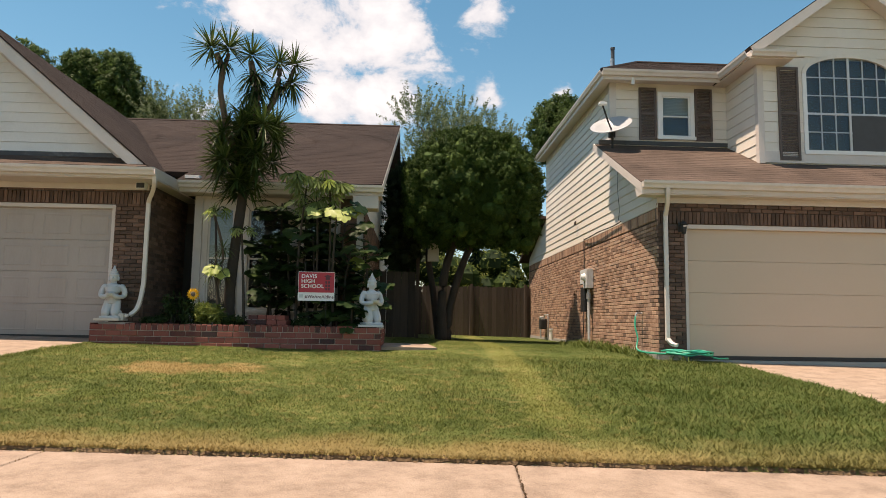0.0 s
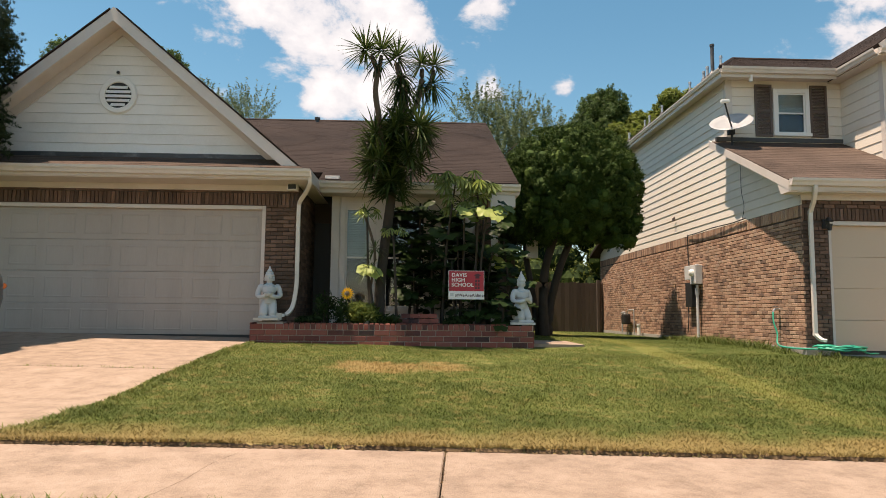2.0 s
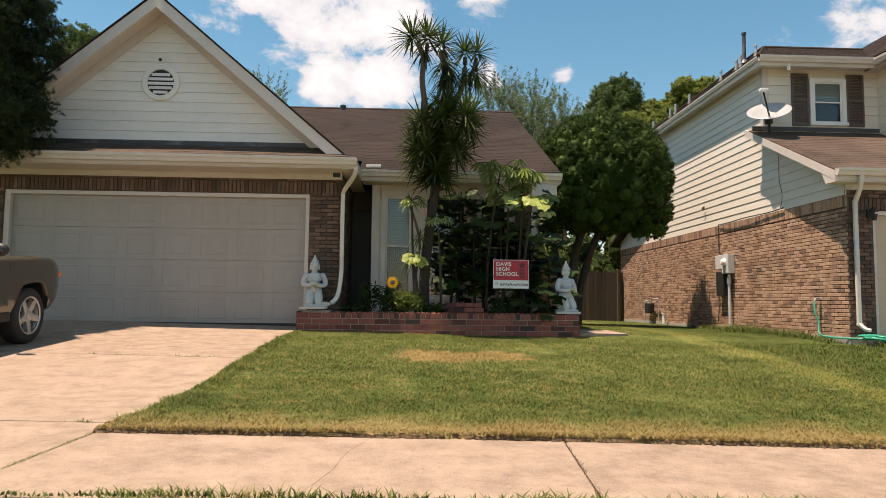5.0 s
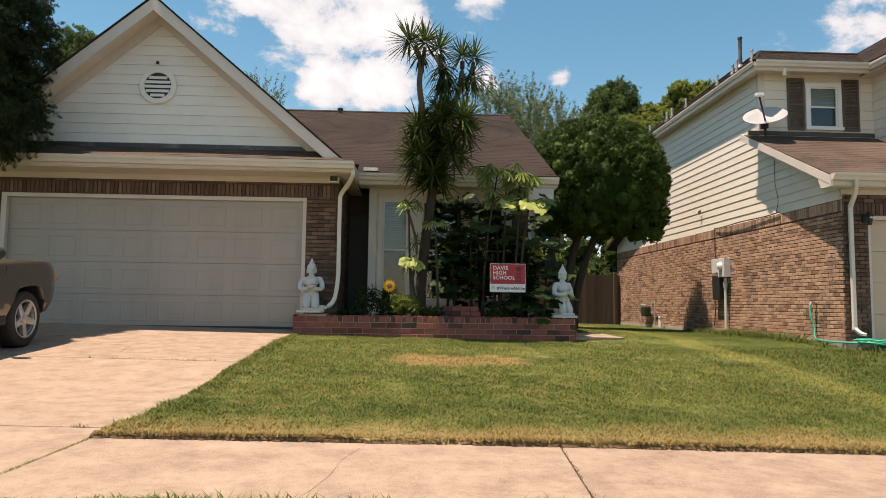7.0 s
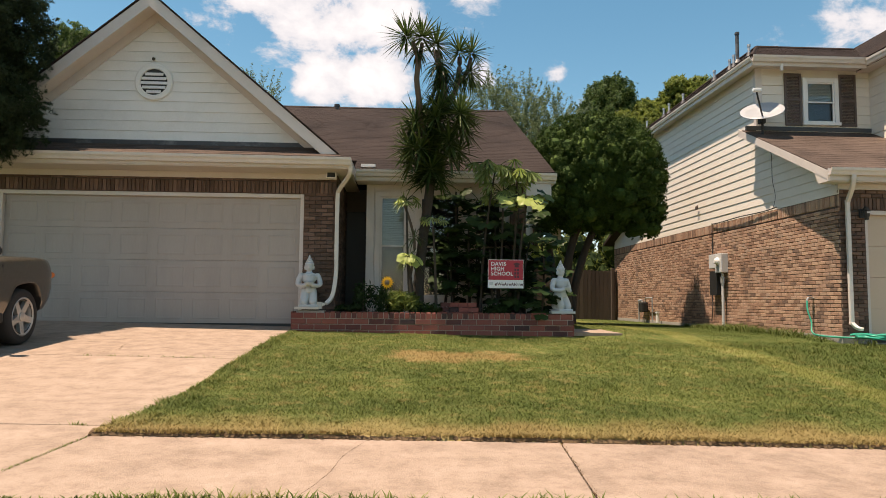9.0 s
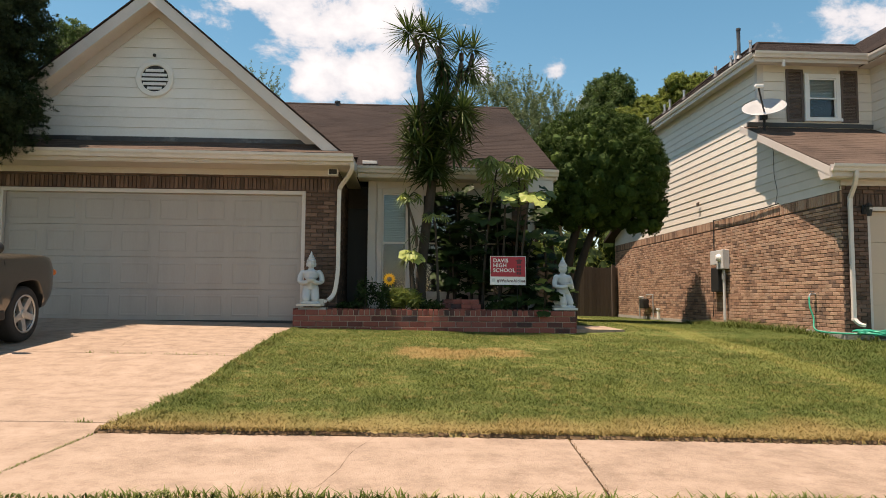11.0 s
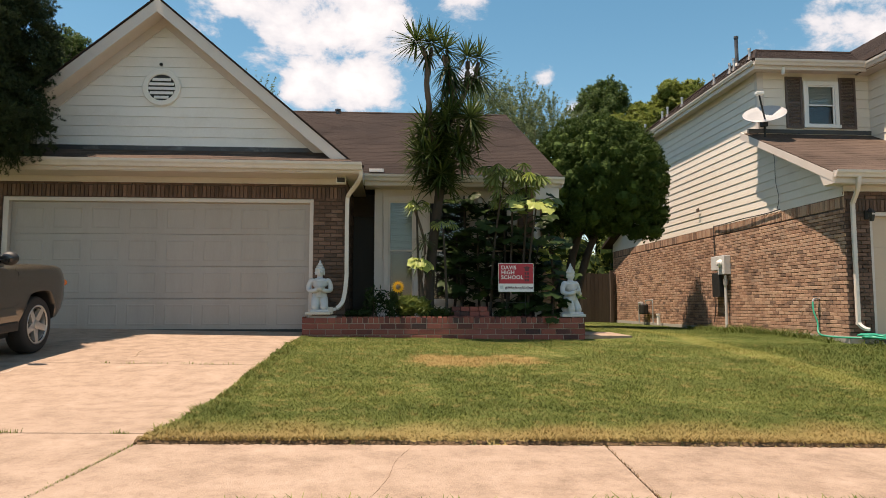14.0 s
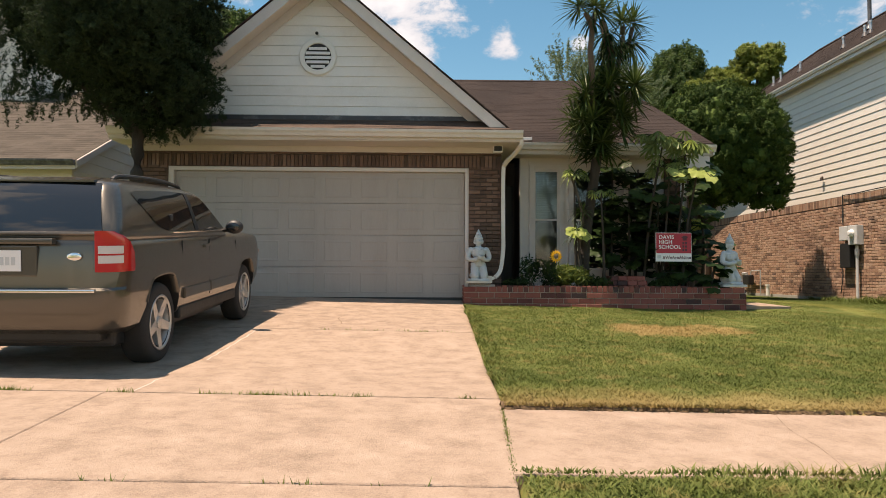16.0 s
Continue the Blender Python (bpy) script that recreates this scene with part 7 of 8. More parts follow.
far_tree((-17.6, 35.0), 14.9, 1.15, 1.8, OAKLEAF, 47, "dark leafy tree behind the gabled roof", "oak", 900, 28, 0.065)
far_tree((-15.7, 35.0), 14.9, 1.2, 1.9, OAKLEAF, 48, "dark leafy tree behind the gabled roof", "oak", 900, 28, 0.065)
far_tree((-14.6, 35.5), 12.7, 1.2, 1.5, OAKLEAF, 52, "dark leafy tree behind the gabled roof", "oak", 700, 28, 0.065)
far_tree((-13.0, 36.0), 12.2, 2.4, 1.2, FARLEAF, 49, "loose light green tree behind the house", "airy", 420, 44, 0.05)
far_tree((-20.6, 35.0), 15.3, 1.4, 2.0, OAKLEAF, 50, "dark leafy tree behind the gabled roof", "oak", 800, 28, 0.065)
hedge = thing("hedge", "leafy sunlit hedge rising over the board fence", "hedge")
lumps = []
rng = random.Random(77)
for k in range(26):
    lumps.append(((-1.2 + 0.36 * k, 24.6 + rng.uniform(-0.3, 0.5), 2.4 + rng.uniform(-0.5, 0.7)), (0.6, 0.6, 0.65)))
    lumps.append(((-1.2 + 0.36 * k, 24.9, 1.2), (0.6, 0.6, 0.8)))
    lumps.append(((-1.2 + 0.36 * k, 26.0 + rng.uniform(-0.3, 0.5), 3.6 + rng.uniform(-0.6, 1.0)), (0.6, 0.6, 0.75)))
# solid core in a darker leaf colour stands in for the hedge's shaded inside
core("inner_growth", lumps, SHADELEAF, hedge, 0.88)
p, n = shell_points(lumps, 15000, 78, 0.5, 0.7)
leaf_cloud("leaves", p, n, 0.06, SHRUBLEAF, 79, hedge, 1.4, 0.9)


# ---------------- planting in the brick planter ----------------
def rosette(parent, at, count, length, width, seed, droop=0.35, mat=PALMLEAF, tilt=(0, 0, 1)):
    """A head of stiff strap leaves, each a folded, arching blade."""
    r = random.Random(seed)
    verts, faces = [], []
    axis = Vector(tilt).normalized().to_track_quat("Z", "Y")
    for k in range(count):
        f = (k + 0.5) / count
        el = math.asin(max(-0.98, min(0.98, 1 - 1.55 * f + r.uniform(-0.1, 0.1))))
        az = k * 2.399963 + r.uniform(-0.2, 0.2)
        d = axis @ Vector((math.cos(el) * math.cos(az), math.cos(el) * math.sin(az), math.sin(el)))
        side = d.cross(Vector((0, 0, 1)))
        if side.length < 0.05:
            side = Vector((1, 0, 0))
        side.normalize()
        up = side.cross(d)
        ln = length * r.uniform(0.75, 1.15)
        w = width * r.uniform(0.8, 1.2)
        i0 = len(verts)
        seg = 4
        for j in range(seg + 1):
            s = j / seg
            p = Vector(at) + d * (0.03 + ln * s) - Vector((0, 0, 1)) * droop * ln * s * s * (1 - abs(d.z) * 0.6)
            ww = w * (0.55 + 0.75 * s if s < 0.45 else 0.95 * (1 - (s - 0.45) / 0.55) + 0.02)
            verts += [p - side * ww + up * ww * 0.35, p, p + side * ww + up * ww * 0.35]
        for j in range(seg):
            a = i0 + 3 * j
            faces += [(a, a + 1, a + 4, a + 3), (a + 1, a + 2, a + 5, a + 4)]
    return part("leaf_head", mesh_from("leaf_head", verts, faces, mat), mat, parent)


yucca = thing("yucca", "tall branching spineless yucca with spiky leaf heads", "yucca", (-2.75, 11.35, 0.76))
YB = Vector((-2.75, 11.35, 0.76))


def ystem(points, r0, r1, mat=PALMTRUNK):
    c = bent([Vector(p) - YB for p in points], 5)
    part("stem", tube(c, [r0 + (r1 - r0) * i / (len(c) - 1) for i in range(len(c))], 9), mat, yucca, smooth=True)


ystem([(-2.90, 11.35, 0.7), (-2.92, 11.32, 1.3), (-2.86, 11.25, 2.0), (-2.74, 11.15, 3.0), (-2.66, 11.05, 4.2)], 0.095, 0.075, DARKBARK)
ystem([(-2.70, 11.1, 3.4), (-2.92, 10.8, 3.9), (-2.95, 10.6, 4.2), (-3.0, 10.5, 4.55), (-2.98, 10.48, 4.9), (-3.08, 10.48, 5.15)], 0.055, 0.04)
ystem([(-2.98, 10.48, 4.85), (-2.94, 10.52, 5.02), (-2.92, 10.56, 5.18)], 0.038, 0.032)
ystem([(-2.66, 11.05, 4.1), (-2.54, 11.0, 4.5), (-2.60, 11.02, 4.9), (-2.68, 11.05, 5.25)], 0.09, 0.05)
ystem([(-2.60, 11.1, 4.1), (-2.34, 11.25, 4.6), (-2.26, 11.3, 5.0), (-2.25, 11.31, 5.25)], 0.055, 0.04)
ystem([(-2.28, 11.28, 4.8), (-2.12, 11.4, 5.0), (-2.04, 11.48, 5.3)], 0.045, 0.035)
# crown heads: x, y, z, leaves, length, droop, tilt of the head in x and z
HEADS = [(-3.17, 10.46, 5.24, 62, 0.46, 0.12, -0.55, 0.8), (-2.92, 10.56, 5.28, 70, 0.46, 0.10, 0.1, 1.0), (-2.67, 11.05, 5.36, 62, 0.44, 0.12, 0.25, 1.0), (-2.26, 11.31, 5.34, 58, 0.40, 0.15, -0.35, 0.9), (-2.03, 11.5, 5.40, 58, 0.40, 0.12, 0.4, 0.9), (-2.06, 11.44, 5.02, 56, 0.42, 0.45, 0.5, -0.5)]
for i, (x, y, z, n, ln, dr, tx, tz) in enumerate(HEADS):
    rosette(yucca, Vector((x, y, z)) - YB, n, ln, 0.016, 100 + i, dr, PALMLEAF, (tx, -0.1, tz))
# dead leaves hang as a skirt below the crown heads; their dark colour carries shade
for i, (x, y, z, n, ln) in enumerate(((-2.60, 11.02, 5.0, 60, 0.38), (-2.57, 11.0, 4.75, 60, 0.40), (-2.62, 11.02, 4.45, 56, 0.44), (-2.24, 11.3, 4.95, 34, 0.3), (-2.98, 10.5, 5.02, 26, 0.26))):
    rosette(yucca, Vector((x, y, z)) - YB, n, ln, 0.018, 120 + i, 0.9, SHADELEAF, (0.1, 0, -0.9))
# the dense column of leaves below them
rng = random.Random(88)
for i in range(17):
    z = 3.02 + 1.05 * (i + 0.5) / 17
    a = i * 2.399963
    wide = 0.10 + 0.36 * min(1.0, (z - 2.9) / 0.6)
    cx = -2.80 + 0.17 * min(1.0, (z - 3.0) / 0.9)
    head = Vector((cx + wide * math.cos(a), 11.0 + wide * 0.8 * math.sin(a), z))
    rosette(yucca, head - YB, 46, rng.uniform(0.36, 0.46), 0.019, 140 + i, 0.04, PALMLEAF, (0.9 * math.cos(a), 0.9 * math.sin(a), 1.0))
# inner heads in the dark leaf colour stand in for shade inside the column
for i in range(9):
    rosette(yucca, Vector((-2.80 + 0.018 * i, 11.05, 3.0 + 0.13 * i)) - YB, 54, 0.42, 0.024, 170 + i, 0.1, SHADELEAF, (0, 0, 0.6))
for i, (x, y, z, ln, tx) in enumerate(((-2.30, 10.5, 4.02, 0.46, 0.45), (-2.62, 10.7, 4.15, 0.42, -0.1), (-3.0, 10.75, 3.95, 0.45, -0.7), (-2.2, 10.9, 4.1, 0.42, 0.8), (-3.05, 10.8, 3.5, 0.42, -0.9), (-2.45, 10.7, 3.55, 0.4, 0.5))):
    rosette(yucca, Vector((x, y, z)) - YB, 64, ln, 0.018, 190 + i, 0.08, PALMLEAF, (tx, -0.35, 0.7))
small = thing("yucca", "small young yucca beside the tall one", "yucca", (-3.02, 11.1, 0.76))
part("stem", tube(bent([(0, 0, 0), (-0.04, 0, 0.6), (0.02, 0, 1.25), (-0.16, 0, 1.88)], 5), 0.022, 8), PALMTRUNK, small, smooth=True)
rosette(small, (0.02, 0, 1.3), 34, 0.26, 0.012, 131, 0.6)
rosette(small, (-0.16, 0, 1.9), 26, 0.24, 0.011, 133, 0.6, MIDLEAF)
rosette(small, (-0.05, 0, 0.95), 30, 0.28, 0.013, 132, 0.8)


def lobed_leaf(lobes=9, deep=0.72):
    """A hand-shaped leaf, a metre across, with folded lobes."""
    verts, faces = [(0, 0, 0)], []
    ring = []
    for k in range(lobes):
        a = radians(-150 + 300 * k / (lobes - 1)) + math.pi / 2
        ln = 0.5 * (1 - 0.25 * abs(k - (lobes - 1) / 2) / (lobes / 2))
        for da, r in ((-0.62, 1 - deep), (-0.28, 0.80), (0, 1.0), (0.28, 0.80)):
            aa = a + da * math.pi * 1.65 / (lobes - 1)
            ring.append((ln * r * math.cos(aa), ln * r * math.sin(aa), 0.05 * r - 0.42 * r * r + (0.03 if da == 0 else -0.0)))
    verts += ring
    for k in range(len(ring) - 1):
        faces.append((0, k + 1, k + 2))
    return mesh_from("leaf", verts, faces, SHADELEAF)


def round_leaf(mat):
    verts, faces = [(0, 0.02, 0)], []
    for k in range(19):
        a = radians(-160 + 320 * k / 18) + math.pi / 2
        r = 0.5 * (1 + 0.10 * math.sin(k * 1.7)) * (0.75 + 0.25 * math.cos(radians(-160 + 320 * k / 18) * 0.5))
        verts.append((r * math.cos(a), r * math.sin(a), -0.35 * r * r + 0.05 * math.sin(k * 2.1)))
    for k in range(18):
        faces.append((0, k + 1, k + 2))
    return mesh_from("leaf", verts, faces, mat, True)


LOBED = lobed_leaf(9, 0.8)
LOBEDLIME = LOBED.copy()
LOBEDLIME.materials.clear()
LOBEDLIME.materials.append(LIMELEAF)
LOBEDMID = LOBED.copy()
LOBEDMID.materials.clear()
LOBEDMID.materials.append(MIDLEAF)
ROUND, ROUNDLIME = round_leaf(SHADELEAF), round_leaf(LIMELEAF)


def put_leaf(parent, mesh, at, out, size, r, stalk_from=None, tilt=0.4):
    d = Vector(out).normalized()
    up = Vector((r.gauss(0, 0.25), r.gauss(0, 0.25) - tilt, 1)).normalized()
    y = (d - up * d.dot(up)).normalized()
    x = y.cross(up)
    m = Matrix((x, y, up)).transposed().to_4x4()
    ob = part("leaf", mesh, None, parent)
    ob.matrix_basis = Matrix.Translation(at) @ m @ Matrix.Diagonal((size, size, size, 1))
    if stalk_from is not None:
        part("leaf_stalk", tube(bent([stalk_from, Vector(stalk_from).lerp(Vector(at), 0.55) + Vector((0, 0, 0.05)), at], 3), 0.007, 5), SHADELEAF, parent)


def papaya(base, top, leaves, size, seed, label, lime=0.0, mesh=None, spread=0.5, low=None, mid=False):
    t = thing("papaya_plant", label, "plant", base, "broad-leaved planter shrubs")
    r = random.Random(seed)
    b = Vector(base)
    tp = Vector(top) - b
    c = bent([(0, 0, -0.02), tp * 0.5 + Vector((r.uniform(-.06, .06), 0, 0)), tp], 6)
    part("stem", tube(c, [0.028 - 0.014 * i / (len(c) - 1) for i in range(len(c))], 8), DARKBARK, t, smooth=True)
    for k in range(leaves):
        f = 1.0 if low is None else r.uniform(low, 1.0)
        root = c[min(len(c) - 1, int(f * (len(c) - 1)))]
        a = k * 2.4 + r.uniform(-.4, .4)
        d = Vector((math.cos(a), math.sin(a) * 0.75, r.uniform(-0.25, 0.55)))
        at = root + d * spread * r.uniform(0.55, 1.1)
        # sunny leaves take the lime tone, the others a duller or shade-dark one
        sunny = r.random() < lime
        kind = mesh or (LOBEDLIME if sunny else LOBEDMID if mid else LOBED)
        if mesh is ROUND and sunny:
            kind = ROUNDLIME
        put_leaf(t, kind, at, d, size * r.uniform(0.75, 1.2), r, root, 0.75 if sunny or mid else 0.3)
    return t


papaya((-1.85, 11.55, 0.76), (-1.66, 11.05, 3.22), 22, 0.36, 201, "tall papaya with hand-shaped leaves against the eave", 0.12, spread=0.34, mid=True)
papaya((-1.35, 11.6, 0.76), (-1.28, 11.05, 3.18), 20, 0.34, 202, "tall papaya with hand-shaped leaves against the eave", 0.12, spread=0.32, mid=True)
papaya((-1.55, 11.6, 0.76), (-1.5, 11.2, 2.85), 16, 0.32, 219, "tall papaya with hand-shaped leaves against the eave", 0.05, spread=0.36, mid=True)
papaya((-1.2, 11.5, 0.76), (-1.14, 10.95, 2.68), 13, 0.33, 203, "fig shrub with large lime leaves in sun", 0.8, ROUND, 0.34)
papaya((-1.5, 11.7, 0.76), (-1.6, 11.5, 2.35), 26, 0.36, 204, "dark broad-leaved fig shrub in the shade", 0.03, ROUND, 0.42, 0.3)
papaya((-2.0, 11.8, 0.76), (-2.05, 11.65, 2.5), 24, 0.36, 205, "dark broad-leaved fig shrub in the shade", 0.0, ROUND, 0.42, 0.3)
papaya((-1.05, 11.75, 0.76), (-0.95, 11.6, 2.2), 26, 0.34, 206, "dark broad-leaved fig shrub in the shade", 0.06, ROUND, 0.40, 0.25)
papaya((-0.88, 11.12, 0.76), (-0.84, 10.98, 1.18), 11, 0.34, 207, "low broad-leaved plant beside the white statue", 0.06, ROUND, 0.22, 0.3)
papaya((-0.62, 11.5, 0.76), (-0.45, 11.4, 1.15), 7, 0.26, 208, "low broad-leaved plant beside the white statue", 0.1, ROUND, 0.2, 0.4)
papaya((-2.62, 11.15, 0.76), (-2.70, 11.05, 2.36), 6, 0.24, 209, "thin papaya with a cluster of green leaves", 0.2, spread=0.18, mid=True)
papaya((-3.05, 11.25, 0.76), (-3.14, 11.05, 2.68), 7, 0.24, 210, "thin papaya with a cluster of green leaves", 0.2, spread=0.2, mid=True)
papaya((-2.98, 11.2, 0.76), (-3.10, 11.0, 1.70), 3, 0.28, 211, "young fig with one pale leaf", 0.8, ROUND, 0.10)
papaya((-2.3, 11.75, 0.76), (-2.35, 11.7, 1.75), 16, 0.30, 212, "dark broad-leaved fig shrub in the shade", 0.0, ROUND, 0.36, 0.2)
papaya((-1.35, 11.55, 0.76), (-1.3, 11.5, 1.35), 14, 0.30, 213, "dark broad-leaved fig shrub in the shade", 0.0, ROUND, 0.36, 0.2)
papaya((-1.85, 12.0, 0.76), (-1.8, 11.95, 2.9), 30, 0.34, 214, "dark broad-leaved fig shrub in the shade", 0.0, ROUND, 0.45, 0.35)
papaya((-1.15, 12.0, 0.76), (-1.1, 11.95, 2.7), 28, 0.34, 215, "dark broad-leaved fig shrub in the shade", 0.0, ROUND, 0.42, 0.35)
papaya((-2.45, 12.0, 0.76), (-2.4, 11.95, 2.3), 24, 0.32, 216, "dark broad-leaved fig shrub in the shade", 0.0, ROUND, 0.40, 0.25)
# fig added to darken the wall showing behind the yucca
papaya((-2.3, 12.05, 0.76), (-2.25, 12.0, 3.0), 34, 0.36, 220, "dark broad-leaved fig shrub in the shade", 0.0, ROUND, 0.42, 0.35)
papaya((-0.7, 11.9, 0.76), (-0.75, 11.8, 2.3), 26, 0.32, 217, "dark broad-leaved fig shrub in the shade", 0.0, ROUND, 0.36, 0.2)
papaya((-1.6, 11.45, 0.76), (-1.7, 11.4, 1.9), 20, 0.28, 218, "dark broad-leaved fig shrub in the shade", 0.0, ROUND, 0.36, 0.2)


def small_shrub(at, size, mat, seed, label, count=700, leaf=0.03, long=1.6):
    t = thing("shrub", label, "shrub", at, "planter shrubs")
    r = random.Random(seed)
    lumps = [((r.uniform(-1, 1) * size[0] * 0.6, r.uniform(-1, 1) * size[1] * 0.6, size[2] * r.uniform(0.3, 0.8)), (size[0] * 0.4, size[1] * 0.4, size[2] * 0.35)) for _ in range(9)]
    for k in range(5):
        part("twig", tube([(0, 0, 0), lumps[k][0]], [0.01, 0.004], 5), TRUNK, t)
    p, n = shell_points(lumps, count, seed, 0.9, 0.3)
    leaf_cloud("leaves", p, n, leaf, mat, seed, t, long, 0.9)
    return t


small_shrub((-3.22, 11.1, 0.76), (0.32, 0.2, 0.38), SHRUBLEAF, 301, "yellow-green feathery shrub in the planter", 1500, 0.035, 2.2)
small_shrub((-3.55, 11.15, 0.76), (0.22, 0.18, 0.5), SHADELEAF, 302, "small dark leafy shrub in the planter", 380)
small_shrub((-3.85, 11.3, 0.76), (0.2, 0.2, 0.62), SHADELEAF, 303, "small dark leafy shrub in the planter", 400)
small_shrub((-2.85, 11.05, 0.76), (0.35, 0.15, 0.26), SHADELEAF, 304, "small dark leafy shrub in the planter", 700)
small_shrub((-4.1, 11.2, 0.76), (0.25, 0.15, 0.18), SHADELEAF, 306, "small dark leafy shrub in the planter", 400)
small_shrub((-1.6, 11.2, 0.76), (0.4, 0.15, 0.18), SHADELEAF, 307, "small dark leafy shrub in the planter", 500)

flower = thing("sunflower", "single yellow sunflower with dark centre in planter", "flower", (-3.45, 11.12, 0.76))
part("stalk", tube(bent([(0.03, 0.02, 0), (0.0, 0.01, 0.3), (0.01, -0.02, 0.55)], 4), 0.008, 6), SHADELEAF, flower)
head = part("disc", ball((0.01, -0.05, 0.555), (0.035, 0.015, 0.035)), TRUNK, flower, "dark brown flower centre")
for k in range(15):
    a = 2 * math.pi * k / 15
    u, v = Vector((math.cos(a), 0, math.sin(a))), Vector((-math.sin(a), 0, math.cos(a)))
    o = Vector((0.01, -0.045, 0.555))
    part("petal", mesh_from("petal", [o + u * 0.03, o + u * 0.07 + v * 0.018 - Vector((0, 0.012, 0)), o + u * 0.112 + Vector((0, 0.01, 0)), o + u * 0.07 - v * 0.018 - Vector((0, 0.012, 0))], [(0, 1, 2, 3)], YELLOW), YELLOW, flower)


# ---------------- grass ----------------
def blades(name, boxes, seed, label, height=(0.024, 0.048), width=0.0048):
    """boxes: x0, x1, y0, y1, blades to the square metre."""
    r = np.random.RandomState(seed)
    pts = []
    for x0, x1, y0, y1, dens in boxes:
        n = int((x1 - x0) * (y1 - y0) * dens)
        pts.append(np.stack([r.uniform(x0, x1, n), r.uniform(y0, y1, n)], 1))
    p = np.concatenate(pts)
    keep = np.array([not paved(x, y, 1.0) for x, y in p])
    p = p[keep]
    n = len(p)
    z = np.array([level(x, y) + 0.012 for x, y in p])
    z += np.array([(0.02 * noise.noise((x * 0.5, y * 0.5, 0.0)) + 0.02) * max(0.0, min(1.0, 10.3 - y)) * (y > 3.0) + 0.010 * max(0.0, 1 - (y - 4.37) / 0.9) * (y > 4) - 0.016 for x, y in p])
    a = r.uniform(0, 2 * np.pi, n)
    patchy = np.array([0.75 + 0.5 * noise.noise((x * 1.1, y * 1.1, 3.0)) + 0.25 * noise.noise((x * 4, y * 4, 7.0)) for x, y in p])
    h = r.uniform(*height, n) * patchy
    w = width * r.uniform(0.6, 1.4, n)
    lean = r.uniform(0.5, 2.2, n) * h
    b = np.stack([p[:, 0], p[:, 1], z], 1)
    side = np.stack([np.cos(a), np.sin(a), np.zeros(n)], 1) * w[:, None]
    fwd = np.stack([-np.sin(a), np.cos(a), np.zeros(n)], 1)
    mid = b + fwd * (lean * 0.35)[:, None] + np.array([0, 0, 1]) * (h * 0.6)[:, None]
    tip = b + fwd * lean[:, None] + np.array([0, 0, 1]) * h[:, None]
    verts = np.stack([b - side, b + side, mid + side * 0.8, mid - side * 0.8, tip], 1).reshape(-1, 3)
    i = np.arange(n) * 5
    loops = np.stack([i, i + 1, i + 2, i + 3, i + 3, i + 2, i + 4], 1).ravel()
    me = bpy.data.meshes.new(name)
    me.vertices.add(n * 5)
    me.vertices.foreach_set("co", verts.astype(np.float32).ravel())
    me.loops.add(n * 7)
    me.loops.foreach_set("vertex_index", loops.astype(np.int32))
    me.polygons.add(n * 2)
    st = np.stack([np.arange(n) * 7, np.arange(n) * 7 + 4], 1).ravel()
    me.polygons.foreach_set("loop_start", st.astype(np.int32))
    me.update(calc_edges=True)
    me.materials.append(TURF)
    return tagged(new(name, me), label, "grass", kind="stuff")


blades("grass", [(-5.12, 5.3, 4.15, 6.6, 6500), (-5.12, 5.3, 6.6, 8.6, 4200), (-5.1, 5.3, 8.6, 10.88, 2600), (-5.12, -4.95, 4.3, 10.88, 3500), (-5.12, 5.2, 4.15, 4.40, 9000), (-0.3, 4.2, 10.9, 17.5, 1100), (-0.3, 4.2, 17.5, 23, 250), (-5.12, 5.2, 2.0, 3.03, 5200), (-5.0, 5.2, 1.0, 2.0, 700), (-12, -9.8, 4.4, 12.5, 350)], 500, "short mown green and straw-coloured grass blades", (0.018, 0.040), 0.0036)
blades("grass", [(1.9, 5.3, 4.2, 6.5, 1500), (1.9, 5.3, 6.5, 10.6, 900)], 503, "longer deep green grass beside the neighbour's driveway", (0.045, 0.085), 0.005)
blades("grass", [(-5.1, 1.5, 2.3, 3.10, 5000)], 504, "deep green verge grass creeping over the pavement edge", (0.03, 0.062), 0.0045)
blades("grass", [(-5.10, -4.82, 4.4, 10.85, 2600)], 505, "longer grass leaning over the driveway edge", (0.035, 0.07), 0.0045)
blades("tall_weeds", [(3.75, 4.17, 11.0, 16.5, 600), (4.2, 4.7, 10.5, 10.88, 200), (3.5, 4.17, 13.5, 15.5, 160)], 501, "uncut taller weeds along the brick wall", (0.08, 0.2), 0.008)


